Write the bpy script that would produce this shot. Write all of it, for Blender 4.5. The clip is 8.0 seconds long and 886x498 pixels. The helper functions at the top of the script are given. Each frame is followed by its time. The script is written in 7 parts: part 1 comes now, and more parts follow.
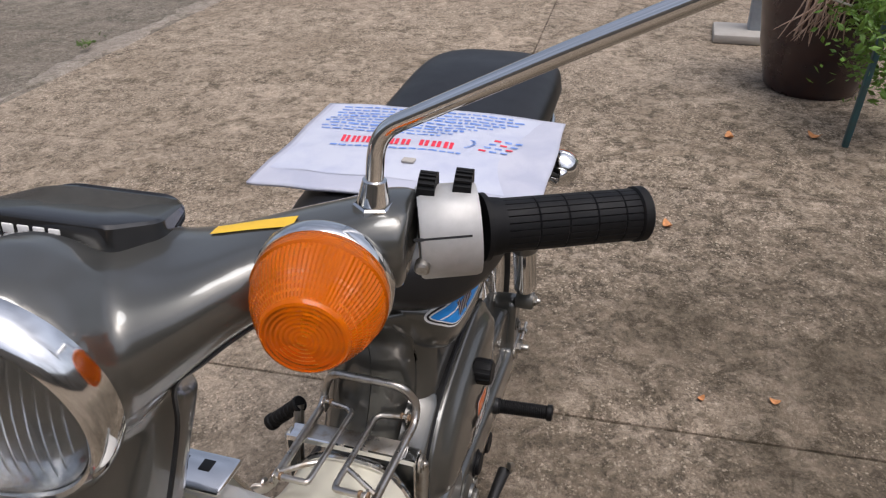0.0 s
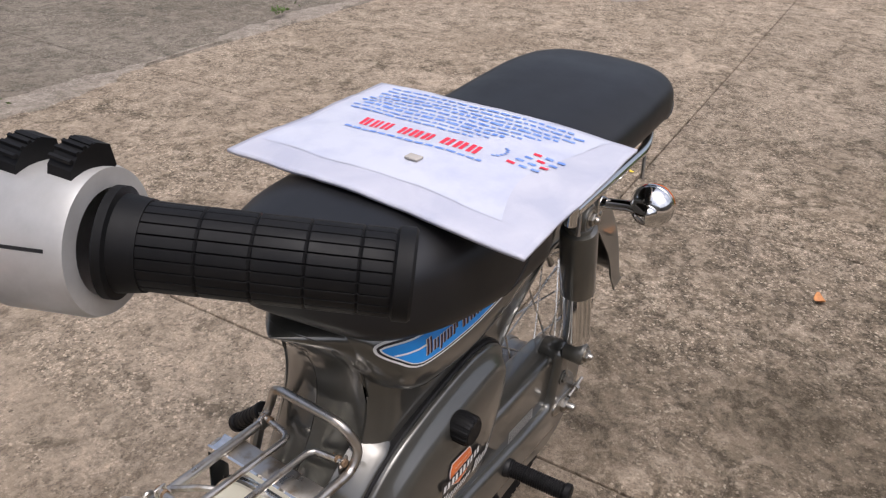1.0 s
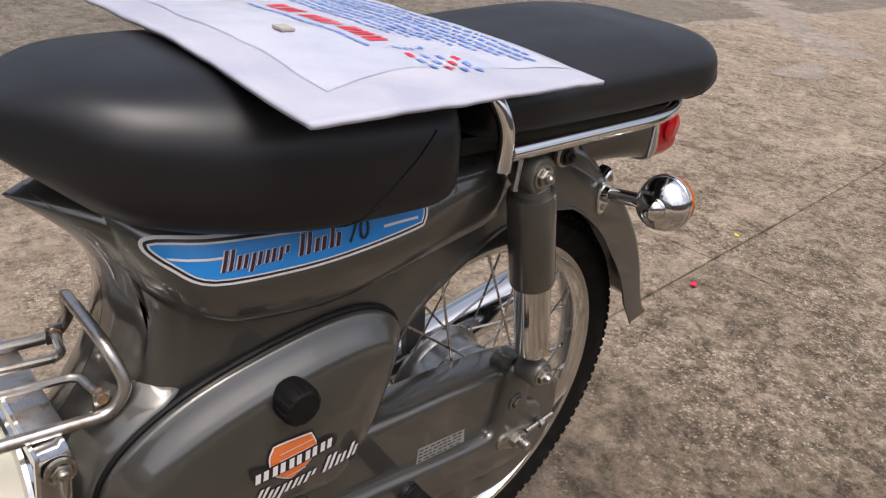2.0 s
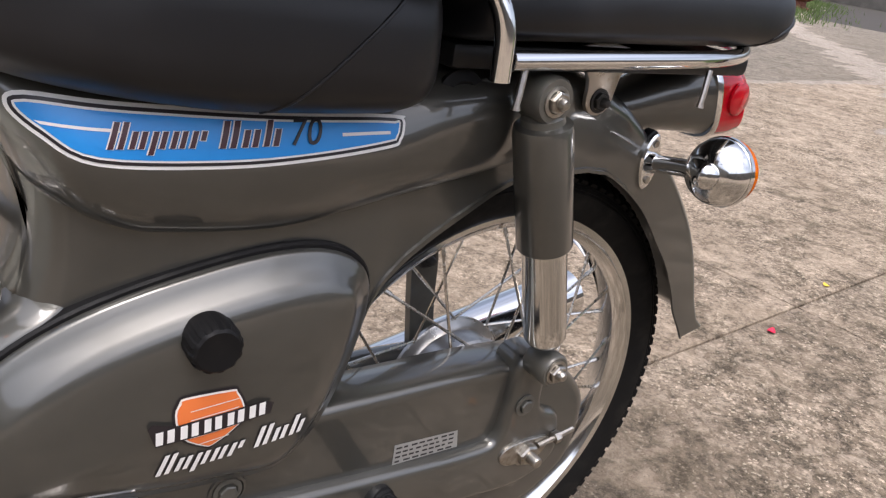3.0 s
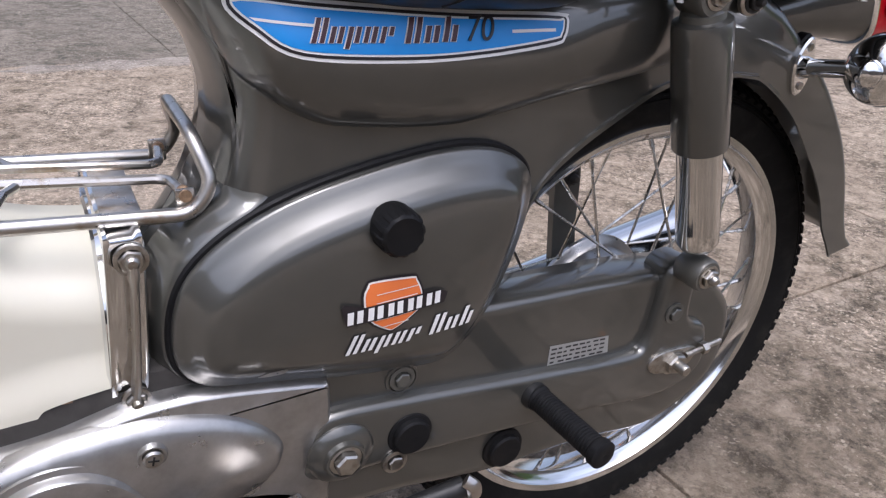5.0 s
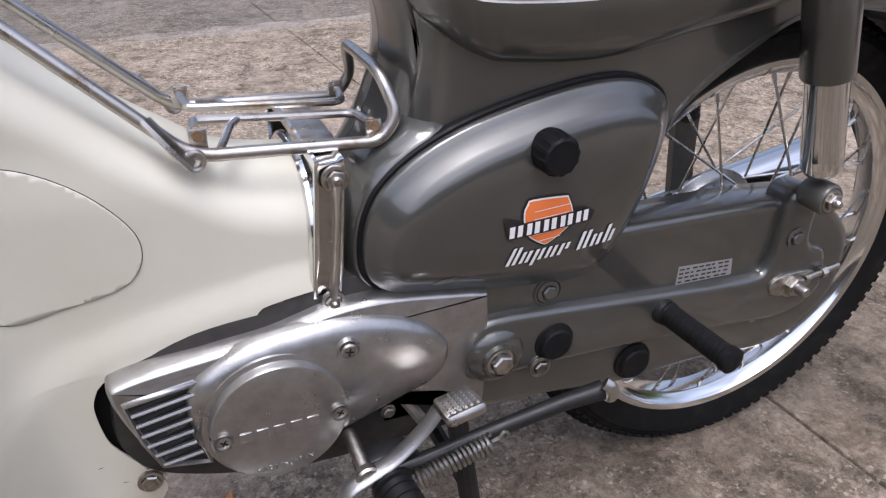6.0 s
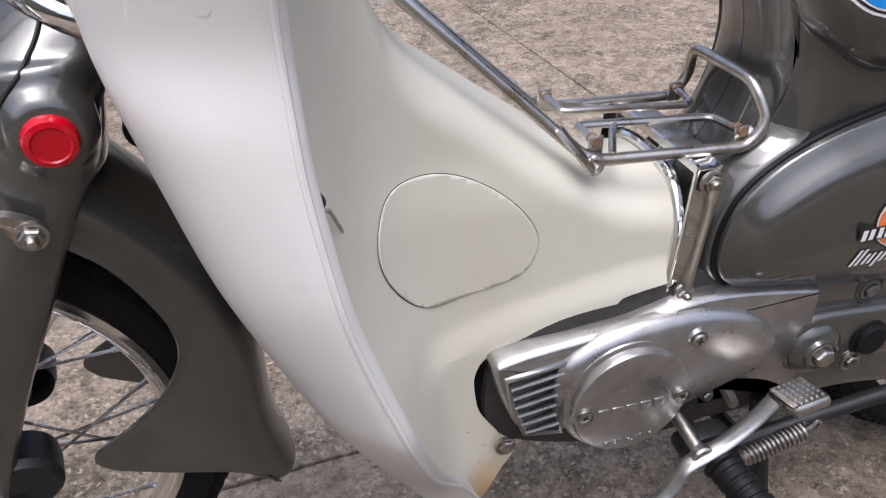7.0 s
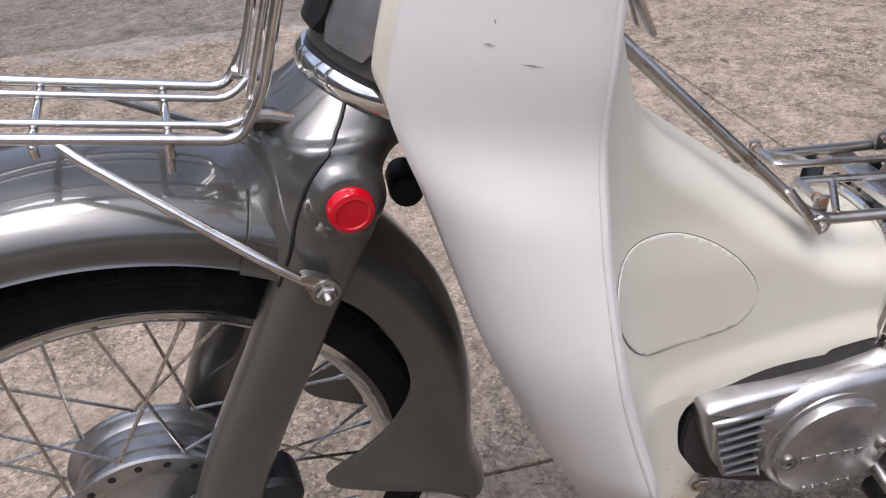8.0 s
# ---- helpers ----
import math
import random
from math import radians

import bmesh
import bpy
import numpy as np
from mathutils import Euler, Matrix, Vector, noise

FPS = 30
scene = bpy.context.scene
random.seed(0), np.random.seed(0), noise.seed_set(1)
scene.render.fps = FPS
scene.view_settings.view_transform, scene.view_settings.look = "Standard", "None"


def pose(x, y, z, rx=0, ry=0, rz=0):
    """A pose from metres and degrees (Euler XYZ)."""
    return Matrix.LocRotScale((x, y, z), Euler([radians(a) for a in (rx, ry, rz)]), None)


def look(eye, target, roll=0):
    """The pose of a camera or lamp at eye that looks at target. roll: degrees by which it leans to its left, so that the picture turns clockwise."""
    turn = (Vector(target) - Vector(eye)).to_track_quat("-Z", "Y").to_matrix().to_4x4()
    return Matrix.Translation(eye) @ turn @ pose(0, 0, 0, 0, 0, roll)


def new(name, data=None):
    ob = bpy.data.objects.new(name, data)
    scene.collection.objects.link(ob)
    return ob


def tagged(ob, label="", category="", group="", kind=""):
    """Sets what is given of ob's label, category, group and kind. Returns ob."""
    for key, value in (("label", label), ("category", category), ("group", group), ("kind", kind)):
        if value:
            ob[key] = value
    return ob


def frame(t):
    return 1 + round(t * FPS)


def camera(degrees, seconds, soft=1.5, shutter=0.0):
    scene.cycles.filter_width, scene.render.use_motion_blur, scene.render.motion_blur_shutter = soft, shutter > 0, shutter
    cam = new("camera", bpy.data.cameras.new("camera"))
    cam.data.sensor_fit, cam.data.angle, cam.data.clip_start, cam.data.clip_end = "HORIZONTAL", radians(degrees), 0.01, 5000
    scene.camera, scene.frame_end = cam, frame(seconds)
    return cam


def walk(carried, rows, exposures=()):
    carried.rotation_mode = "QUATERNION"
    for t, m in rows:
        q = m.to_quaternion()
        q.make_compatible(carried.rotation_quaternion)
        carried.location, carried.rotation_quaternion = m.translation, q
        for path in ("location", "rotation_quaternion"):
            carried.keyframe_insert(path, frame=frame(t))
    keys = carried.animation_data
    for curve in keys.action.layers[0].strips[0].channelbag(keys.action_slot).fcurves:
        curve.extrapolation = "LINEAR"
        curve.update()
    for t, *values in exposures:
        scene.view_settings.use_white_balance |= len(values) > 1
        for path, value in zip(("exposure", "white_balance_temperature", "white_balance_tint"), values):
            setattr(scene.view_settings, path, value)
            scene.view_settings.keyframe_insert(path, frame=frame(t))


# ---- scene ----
from mathutils.bvhtree import BVHTree
cam = camera(60.5, 8.0, 1.25)
PATH = [
    (0, (-1.095, -0.293, 1.135), (0.557, 0.208, 0.125), -0.7),
    (0.5, (-0.988, -0.365, 1.106), (0.576, 0.354, 0.087), 1.0),
    (1, (-0.868, -0.411, 1.065), (0.6, 0.507, 0.063), 3.3),
    (1.5, (-0.762, -0.494, 0.999), (0.61, 0.596, 0.034), 6.1),
    (1.7, (-0.695, -0.526, 0.95), (0.639, 0.632, 0.01), 7.1),
    (2.8, (-0.487, -0.526, 0.773), (0.679, 0.894, -0.017), 9.3),
    (3, (-0.479, -0.524, 0.754), (0.663, 0.918, -0.03), 9.2),
    (3.5, (-0.477, -0.525, 0.735), (0.607, 0.953, -0.065), 8.6),
    (4, (-0.495, -0.53, 0.721), (0.534, 0.972, -0.107), 7.6),
    (5.5, (-0.577, -0.564, 0.713), (0.243, 1.001, -0.224), 3.2),
    (6, (-0.635, -0.589, 0.715), (0.075, 0.998, -0.274), 1.4),
    (6.5, (-0.725, -0.578, 0.732), (-0.147, 1.028, -0.309), -0.1),
    (7, (-0.848, -0.544, 0.766), (-0.406, 1.079, -0.315), -1.2),
    (7.5, (-0.923, -0.527, 0.806), (-0.6, 1.11, -0.296), -2.4),
    (8, (-0.965, -0.521, 0.831), (-0.723, 1.131, -0.269), -3.4),
]
walk(cam, [(t, look(eye, target, roll)) for t, eye, target, roll in PATH], [(0, 0.25, 6200, 13), (1, 0.44, 6280, 14), (1.5, 0.36, 6450, 14), (3, 0.95, 6200, 14), (3.5, 1.06, 5950, 15), (4, 1.03, 5850, 15), (5.5, 0.7, 5700, 16), (6.5, 0.69, 5750, 16), (8, 0.66, 5850, 16)])

# ---------------------------------------------------------------- light
world = bpy.data.worlds.new("overcast")
world.use_nodes = True
scene.world = world
_n = world.node_tree.nodes
_l = world.node_tree.links
_bg = _n["Background"]
_sky = _n.new("ShaderNodeTexSky")
_sky.sky_type = "NISHITA"
_sky.sun_disc = False
_sky.sun_elevation = radians(66)
_sky.sun_rotation = radians(200)
_sky.dust_density = 6.0
_sky.air_density = 1.0
_hs = _n.new("ShaderNodeHueSaturation")
_hs.inputs["Saturation"].default_value = 0.6
_l.new(_sky.outputs[0], _hs.inputs["Color"])
# thin broken cloud over the whole sky
_tc = _n.new("ShaderNodeTexCoord")
_cloud = _n.new("ShaderNodeTexNoise")
_cloud.inputs["Scale"].default_value = 2.6
_cloud.inputs["Detail"].default_value = 6
_cloud.inputs["Distortion"].default_value = 0.6
_l.new(_tc.outputs["Generated"], _cloud.inputs["Vector"])
_veil = _n.new("ShaderNodeMapRange")
_veil.inputs["From Min"].default_value, _veil.inputs["From Max"].default_value = 0.36, 0.66
_veil.inputs["To Min"].default_value, _veil.inputs["To Max"].default_value = 0.72, 1.3
_l.new(_cloud.outputs["Fac"], _veil.inputs["Value"])
# an overcast sky is brighter overhead than towards the horizon
_dir = _n.new("ShaderNodeSeparateXYZ")
_l.new(_tc.outputs["Generated"], _dir.inputs[0])
_up = _n.new("ShaderNodeMapRange")
_up.inputs["From Min"].default_value, _up.inputs["From Max"].default_value = 0.0, 1.0
_up.inputs["To Min"].default_value, _up.inputs["To Max"].default_value = 0.85, 1.15
_l.new(_dir.outputs["Z"], _up.inputs["Value"])
_both = _n.new("ShaderNodeMath")
_both.operation = "MULTIPLY"
_l.new(_veil.outputs[0], _both.inputs[0])
_l.new(_up.outputs[0], _both.inputs[1])
_scale = _n.new("ShaderNodeVectorMath")
_scale.operation = "SCALE"
_l.new(_hs.outputs[0], _scale.inputs[0])
_l.new(_both.outputs[0], _scale.inputs["Scale"])
_l.new(_scale.outputs[0], _bg.inputs["Color"])
_bg.inputs["Strength"].default_value = 0.137
sun = new("sun", bpy.data.lights.new("sun", "SUN"))
sun.data.energy = 0.9
sun.data.angle = radians(25)
sun.data.color = (1.0, 0.97, 0.93)
sun.matrix_world = look((-0.7, -0.6, 6.5), (0, 0, 0))


# ---------------------------------------------------------------- materials
def nodes_of(name):
    m = bpy.data.materials.new(name)
    m.use_nodes = True
    nt = m.node_tree
    return m, nt, nt.nodes["Principled BSDF"]


def mixed(nt, factor, a, b):
    mx = nt.nodes.new("ShaderNodeMix")
    mx.data_type = "RGBA"
    nt.links.new(factor, mx.inputs["Factor"])
    for key, v in (("A", a), ("B", b)):
        sock = [s for s in mx.inputs if s.name == key and s.type == "RGBA"][0]
        if isinstance(v, tuple):
            sock.default_value = (*v, 1)
        else:
            nt.links.new(v, sock)
    return [s for s in mx.outputs if s.type == "RGBA"][0]


def noise_tex(nt, scale, detail=4, rough=0.55, distort=0.0, vec=None):
    t = nt.nodes.new("ShaderNodeTexNoise")
    t.inputs["Scale"].default_value = scale
    t.inputs["Detail"].default_value = detail
    t.inputs["Roughness"].default_value = rough
    t.inputs["Distortion"].default_value = distort
    if vec is None:
        g = nt.nodes.new("ShaderNodeNewGeometry")
        vec = g.outputs["Position"]
    nt.links.new(vec, t.inputs["Vector"])
    return t.outputs["Fac"]


def ramp(nt, fac, lo, hi):
    r = nt.nodes.new("ShaderNodeMapRange")
    r.inputs["From Min"].default_value = lo
    r.inputs["From Max"].default_value = hi
    nt.links.new(fac, r.inputs["Value"])
    return r.outputs[0]


def bump(nt, bsdf, fac, strength, distance):
    b = nt.nodes.new("ShaderNodeBump")
    b.inputs["Strength"].default_value = strength
    b.inputs["Distance"].default_value = distance
    nt.links.new(fac, b.inputs["Height"])
    nt.links.new(b.outputs[0], bsdf.inputs["Normal"])
    return b


def simple(name, color, rough=0.5, metal=0.0, coat=0.0, dark=None, scale=40.0, lo=0.4, hi=0.75, rough2=None, bump_scale=0.0, bump_strength=0.15, bump_dist=0.0005, spec=0.5):
    """One surface: base colour with a second tone in patches, gloss that varies, and fine relief."""
    m, nt, b = nodes_of(name)
    b.inputs["Base Color"].default_value = (*color, 1)
    b.inputs["Roughness"].default_value = rough
    b.inputs["Metallic"].default_value = metal
    b.inputs["Coat Weight"].default_value = coat
    b.inputs["Coat Roughness"].default_value = 0.04
    b.inputs["Specular IOR Level"].default_value = spec
    if dark is not None:
        f = ramp(nt, noise_tex(nt, scale, 6, 0.6), lo, hi)
        nt.links.new(mixed(nt, f, color, dark), b.inputs["Base Color"])
    if rough2 is not None:
        f2 = ramp(nt, noise_tex(nt, scale * 0.6, 5, 0.6), 0.35, 0.7)
        r = nt.nodes.new("ShaderNodeMapRange")
        r.inputs["To Min"].default_value = rough
        r.inputs["To Max"].default_value = rough2
        nt.links.new(f2, r.inputs["Value"])
        nt.links.new(r.outputs[0], b.inputs["Roughness"])
    if bump_scale:
        bump(nt, b, noise_tex(nt, bump_scale, 4, 0.6), bump_strength, bump_dist)
    return m


PAINT = simple("grey_paint", (0.099, 0.097, 0.086), 0.3, 0.62, 1.0, (0.087, 0.085, 0.075), 14, rough2=0.38, bump_scale=9, bump_strength=0.045, bump_dist=0.002)
PAINT.node_tree.nodes["Principled BSDF"].inputs["Coat Weight"].default_value = 1.0
PAINT.node_tree.nodes["Principled BSDF"].inputs["Coat IOR"].default_value = 1.6
PAINT.node_tree.nodes["Principled BSDF"].inputs["Coat Roughness"].default_value = 0.035
PAINT_DULL = simple("grey_paint_dull", (0.1, 0.097, 0.082), 0.38, 0.25, 0.5, (0.075, 0.07, 0.06), 30, rough2=0.5)
CREAM = simple("cream_plastic", (0.62, 0.59, 0.485), 0.36, 0, 0.25, (0.58, 0.545, 0.435), 7, rough2=0.55, bump_scale=9, bump_strength=0.05, bump_dist=0.002)
# near-black that puts the shade of the engine gap into the colour
GAP = simple("gap_shade_black", (0.004, 0.004, 0.004), 0.8, 0, dark=(0.007, 0.006, 0.005), scale=60, spec=0.1)
# rusty water stain at the lower tip of the cream apron
_nt = CREAM.node_tree
_b = _nt.nodes["Principled BSDF"]
_geo = _nt.nodes.new("ShaderNodeNewGeometry")
_dist = _nt.nodes.new("ShaderNodeVectorMath")
_dist.operation = "DISTANCE"
_dist.inputs[1].default_value = (-0.678, -0.075, 0.168)
_nt.links.new(_geo.outputs["Position"], _dist.inputs[0])
_wob = _nt.nodes.new("ShaderNodeMath")
_wob.operation = "MULTIPLY_ADD"
_wob.inputs[1].default_value = 0.05
_nt.links.new(noise_tex(_nt, 45, 4, 0.6), _wob.inputs[0])
_nt.links.new(_dist.outputs["Value"], _wob.inputs[2])
_fade = _nt.nodes.new("ShaderNodeMapRange")
_fade.inputs["From Min"].default_value = 0.085
_fade.inputs["From Max"].default_value = 0.03
_nt.links.new(_wob.outputs[0], _fade.inputs["Value"])
_mix = _nt.nodes.new("ShaderNodeMix")
_mix.data_type = "RGBA"
_nt.links.new(_fade.outputs[0], _mix.inputs[0])
_nt.links.new(_b.inputs["Base Color"].links[0].from_socket, _mix.inputs[6])
_mix.inputs[7].default_value = (0.42, 0.27, 0.1, 1)
_nt.links.new(_mix.outputs[2], _b.inputs["Base Color"])
SHIELD = simple("white_plastic", (0.66, 0.64, 0.595), 0.34, 0, 0.25, (0.62, 0.59, 0.535), 6, rough2=0.5, bump_scale=9, bump_strength=0.05, bump_dist=0.002)
CHROME = simple("chrome", (0.78, 0.78, 0.77), 0.07, 1.0, rough2=0.16, scale=50)
CHROME_WORN = simple("worn_chrome", (0.52, 0.49, 0.45), 0.26, 1.0, dark=(0.32, 0.24, 0.16), scale=60, lo=0.52, hi=0.75, rough2=0.4)
STEEL = simple("plated_steel", (0.5, 0.48, 0.44), 0.3, 1.0, dark=(0.28, 0.24, 0.19), scale=160, rough2=0.45)
ROD = simple("wire_chrome", (0.7, 0.68, 0.65), 0.14, 1.0, dark=(0.5, 0.46, 0.4), scale=70, lo=0.55, hi=0.8, rough2=0.24)
SPOKE = simple("plated_spoke", (0.66, 0.64, 0.6), 0.2, 1.0, dark=(0.45, 0.4, 0.33), scale=90, rough2=0.34)
RUST = simple("rusty_bolt", (0.3, 0.2, 0.12), 0.6, 0.6, dark=(0.16, 0.1, 0.06), scale=300, bump_scale=400)
ALLOY = simple("brushed_alloy", (0.44, 0.43, 0.415), 0.27, 0.92, dark=(0.33, 0.32, 0.3), scale=60, rough2=0.38, bump_scale=300, bump_strength=0.08, bump_dist=0.0003)
DARK_ALLOY = simple("dirty_alloy", (0.06, 0.055, 0.05), 0.6, 0.5, dark=(0.03, 0.027, 0.024), scale=40, bump_scale=120)
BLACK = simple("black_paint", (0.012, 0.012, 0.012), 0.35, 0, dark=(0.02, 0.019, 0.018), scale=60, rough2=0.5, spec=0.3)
GLOSS_BLACK = simple("gloss_black_plastic", (0.01, 0.01, 0.01), 0.16, 0, 0.6, (0.016, 0.015, 0.014), 50, rough2=0.25)
RUBBER = simple("black_rubber", (0.006, 0.006, 0.0065), 0.45, 0, dark=(0.01, 0.0095, 0.0095), scale=70, rough2=0.65, bump_scale=500, bump_strength=0.1, spec=0.2)
TYRE = simple("tyre_rubber", (0.009, 0.0085, 0.008), 0.62, 0, dark=(0.022, 0.02, 0.017), scale=45, lo=0.5, hi=0.85, rough2=0.8, bump_scale=260, spec=0.12)
VINYL = simple("black_vinyl", (0.006, 0.006, 0.007), 0.36, 0, dark=(0.009, 0.009, 0.01), scale=20, rough2=0.46, bump_scale=700, bump_strength=0.1, bump_dist=0.0003, spec=0.5)
SWITCH = simple("silver_paint", (0.5, 0.49, 0.47), 0.4, 0.35, dark=(0.42, 0.41, 0.39), scale=90, rough2=0.5)
RED = simple("red_lens", (0.5, 0.003, 0.012), 0.14, 0, 0.2, (0.42, 0.002, 0.01), 60)
WHITE_INK = simple("white_ink", (0.8, 0.79, 0.76), 0.35)
BLACK_INK = simple("black_ink", (0.02, 0.016, 0.018), 0.35)
MAROON_INK = simple("maroon_ink", (0.05, 0.012, 0.016), 0.35)
BLUE_INK = simple("blue_ink", (0.02, 0.27, 0.72), 0.32, dark=(0.02, 0.24, 0.66), scale=30)
ORANGE_INK = simple("orange_ink", (0.8, 0.2, 0.05), 0.35)
YELLOW_INK = simple("yellow_label", (0.8, 0.5, 0.03), 0.4, dark=(0.7, 0.42, 0.03), scale=60)
RED_INK = simple("red_print", (0.75, 0.02, 0.05), 0.4)
BLUE_PRINT = simple("blue_print", (0.1, 0.22, 0.6), 0.4, dark=(0.3, 0.42, 0.72), scale=160)
GREY_LABEL = simple("silver_label", (0.36, 0.36, 0.34), 0.4, 0.3)


def lens_material(name, color):
    m, nt, b = nodes_of(name)
    b.inputs["Base Color"].default_value = (*color, 1)
    b.inputs["Roughness"].default_value = 0.12
    b.inputs["Transmission Weight"].default_value = 0.55
    b.inputs["IOR"].default_value = 1.45
    return m


AMBER = lens_material("amber_lens", (1.0, 0.22, 0.0))
AMBER.node_tree.nodes["Principled BSDF"].inputs["Transmission Weight"].default_value = 0.68
AMBER.node_tree.nodes["Principled BSDF"].inputs["Roughness"].default_value = 0.06
AMBER.node_tree.nodes["Principled BSDF"].inputs["IOR"].default_value = 1.32
GLASS = lens_material("headlight_glass", (0.9, 0.92, 0.93))
GLASS.node_tree.nodes["Principled BSDF"].inputs["Transmission Weight"].default_value = 1.0


def bag_material():
    m, nt, b = nodes_of("milky_plastic_film")
    f = ramp(nt, noise_tex(nt, 16, 4, 0.5, 0.6), 0.35, 0.7)
    nt.links.new(mixed(nt, f, (0.4, 0.41, 0.49), (0.5, 0.5, 0.56)), b.inputs["Base Color"])
    b.inputs["Roughness"].default_value = 0.38
    bump(nt, b, noise_tex(nt, 28, 3, 0.5, 1.0), 0.35, 0.003)
    return m


BAG = bag_material()
SHEET = simple("white_print_sheet", (0.53, 0.545, 0.62), 0.32, 0, 0.3, (0.44, 0.46, 0.57), 18, lo=0.45, hi=0.7, rough2=0.45, bump_scale=30, bump_strength=0.3, bump_dist=0.002)


def math_of(nt, op, a, b=None, c=None):
    n = nt.nodes.new("ShaderNodeMath")
    n.operation = op
    for i, v in enumerate((a, b, c)):
        if v is None:
            continue
        if isinstance(v, (int, float)):
            n.inputs[i].default_value = v
        else:
            nt.links.new(v, n.inputs[i])
    return n.outputs[0]


def cells(nt, scale, vec):
    """A random value for each pebble, and the distance from its middle."""
    t = nt.nodes.new("ShaderNodeTexVoronoi")
    t.inputs["Scale"].default_value = scale
    nt.links.new(vec, t.inputs["Vector"])
    sep = nt.nodes.new("ShaderNodeSeparateColor")
    nt.links.new(t.outputs["Color"], sep.inputs[0])
    return sep.outputs[0], t.outputs["Distance"]


def concrete(name, light, mid, dark, moss, pebble=0.55):
    """Weathered concrete: broad stains, mottling, exposed pebbles and pits."""
    m, nt, b = nodes_of(name)
    geo = nt.nodes.new("ShaderNodeNewGeometry")
    pos = geo.outputs["Position"]
    warp = nt.nodes.new("ShaderNodeTexNoise")
    warp.inputs["Scale"].default_value = 160
    warp.inputs["Detail"].default_value = 3
    nt.links.new(pos, warp.inputs["Vector"])
    wv = nt.nodes.new("ShaderNodeVectorMath")
    wv.operation = "MULTIPLY_ADD"
    nt.links.new(warp.outputs["Color"], wv.inputs[0])
    wv.inputs[1].default_value = (0.008, 0.008, 0.008)
    nt.links.new(pos, wv.inputs[2])
    v = wv.outputs[0]
    big = ramp(nt, noise_tex(nt, 1.1, 6, 0.62, 0.6, pos), 0.36, 0.66)
    # the yard stays damp and mossy round the plants
    far = nt.nodes.new("ShaderNodeVectorMath")
    far.operation = "DISTANCE"
    nt.links.new(pos, far.inputs[0])
    far.inputs[1].default_value = (1.1, -1.1, 0)
    damp = math_of(nt, "MULTIPLY", ramp(nt, far.outputs["Value"], 1.7, 0.4), 0.26)
    blot = ramp(nt, math_of(nt, "ADD", noise_tex(nt, 3.7, 8, 0.72, 1.0, pos), damp), 0.48, 0.6)
    med = ramp(nt, noise_tex(nt, 13, 7, 0.74, 0.5, pos), 0.42, 0.6)
    fine = ramp(nt, noise_tex(nt, 60, 6, 0.8, 0.3, pos), 0.44, 0.56)
    grit = ramp(nt, noise_tex(nt, 190, 4, 0.8, 0.0, pos), 0.42, 0.58)
    c1, d1 = cells(nt, 95, v)
    c2, d2 = cells(nt, 210, v)
    peb = math_of(nt, "MULTIPLY_ADD", c1, 0.62, math_of(nt, "MULTIPLY", c2, 0.38))
    c = mixed(nt, big, mid, light)
    c = mixed(nt, math_of(nt, "MULTIPLY", math_of(nt, "SUBTRACT", 1.0, med), 0.7), c, mixed(nt, fine, dark, mid))
    c = mixed(nt, math_of(nt, "MULTIPLY", blot, 0.82), c, mixed(nt, med, moss, mid))
    # paler concrete in a broad, mottled area round this centre
    near = nt.nodes.new("ShaderNodeVectorMath")
    near.operation = "DISTANCE"
    nt.links.new(pos, near.inputs[0])
    near.inputs[1].default_value = (-0.6, 0.55, 0)
    dry = math_of(nt, "MULTIPLY", ramp(nt, near.outputs["Value"], 1.25, 0.35), ramp(nt, noise_tex(nt, 2.6, 5, 0.6, 0.5, pos), 0.3, 0.6))
    c = mixed(nt, math_of(nt, "MULTIPLY", dry, 0.62), c, light)
    # darker, browner ground with a ragged edge on the near side
    dark_from = nt.nodes.new("ShaderNodeVectorMath")
    dark_from.operation = "DISTANCE"
    nt.links.new(pos, dark_from.inputs[0])
    dark_from.inputs[1].default_value = (-0.2, -1.4, 0)
    near_dark = math_of(nt, "MULTIPLY", ramp(nt, math_of(nt, "ADD", dark_from.outputs["Value"], math_of(nt, "MULTIPLY_ADD", noise_tex(nt, 1.7, 5, 0.6, 0.8, pos), 2.4, -1.2)), 1.9, 0.95), math_of(nt, "MULTIPLY_ADD", ramp(nt, noise_tex(nt, 3.1, 6, 0.66, 0.8, pos), 0.38, 0.62), 0.4, 0.6))
    c = mixed(nt, math_of(nt, "MULTIPLY", near_dark, 0.95), c, mixed(nt, math_of(nt, "MULTIPLY", med, 0.34), moss, mid))
    # pale blotches a hand wide, and dark smudges between them
    pale_at = ramp(nt, noise_tex(nt, 19, 6, 0.68, 0.9, pos), 0.5, 0.6)
    where = ramp(nt, noise_tex(nt, 1.9, 5, 0.6, 0.4, pos), 0.4, 0.6)
    c = mixed(nt, math_of(nt, "MULTIPLY", pale_at, math_of(nt, "MULTIPLY", math_of(nt, "MULTIPLY_ADD", where, 0.5, 0.12), math_of(nt, "SUBTRACT", 1.0, math_of(nt, "MULTIPLY", near_dark, 0.6)))), c, tuple(min(1.0, q * 1.12) for q in light))
    smudge = ramp(nt, noise_tex(nt, 5.2, 6, 0.66, 1.2, pos), 0.56, 0.68)
    c = mixed(nt, math_of(nt, "MULTIPLY", smudge, 0.62), c, mixed(nt, fine, dark, moss))
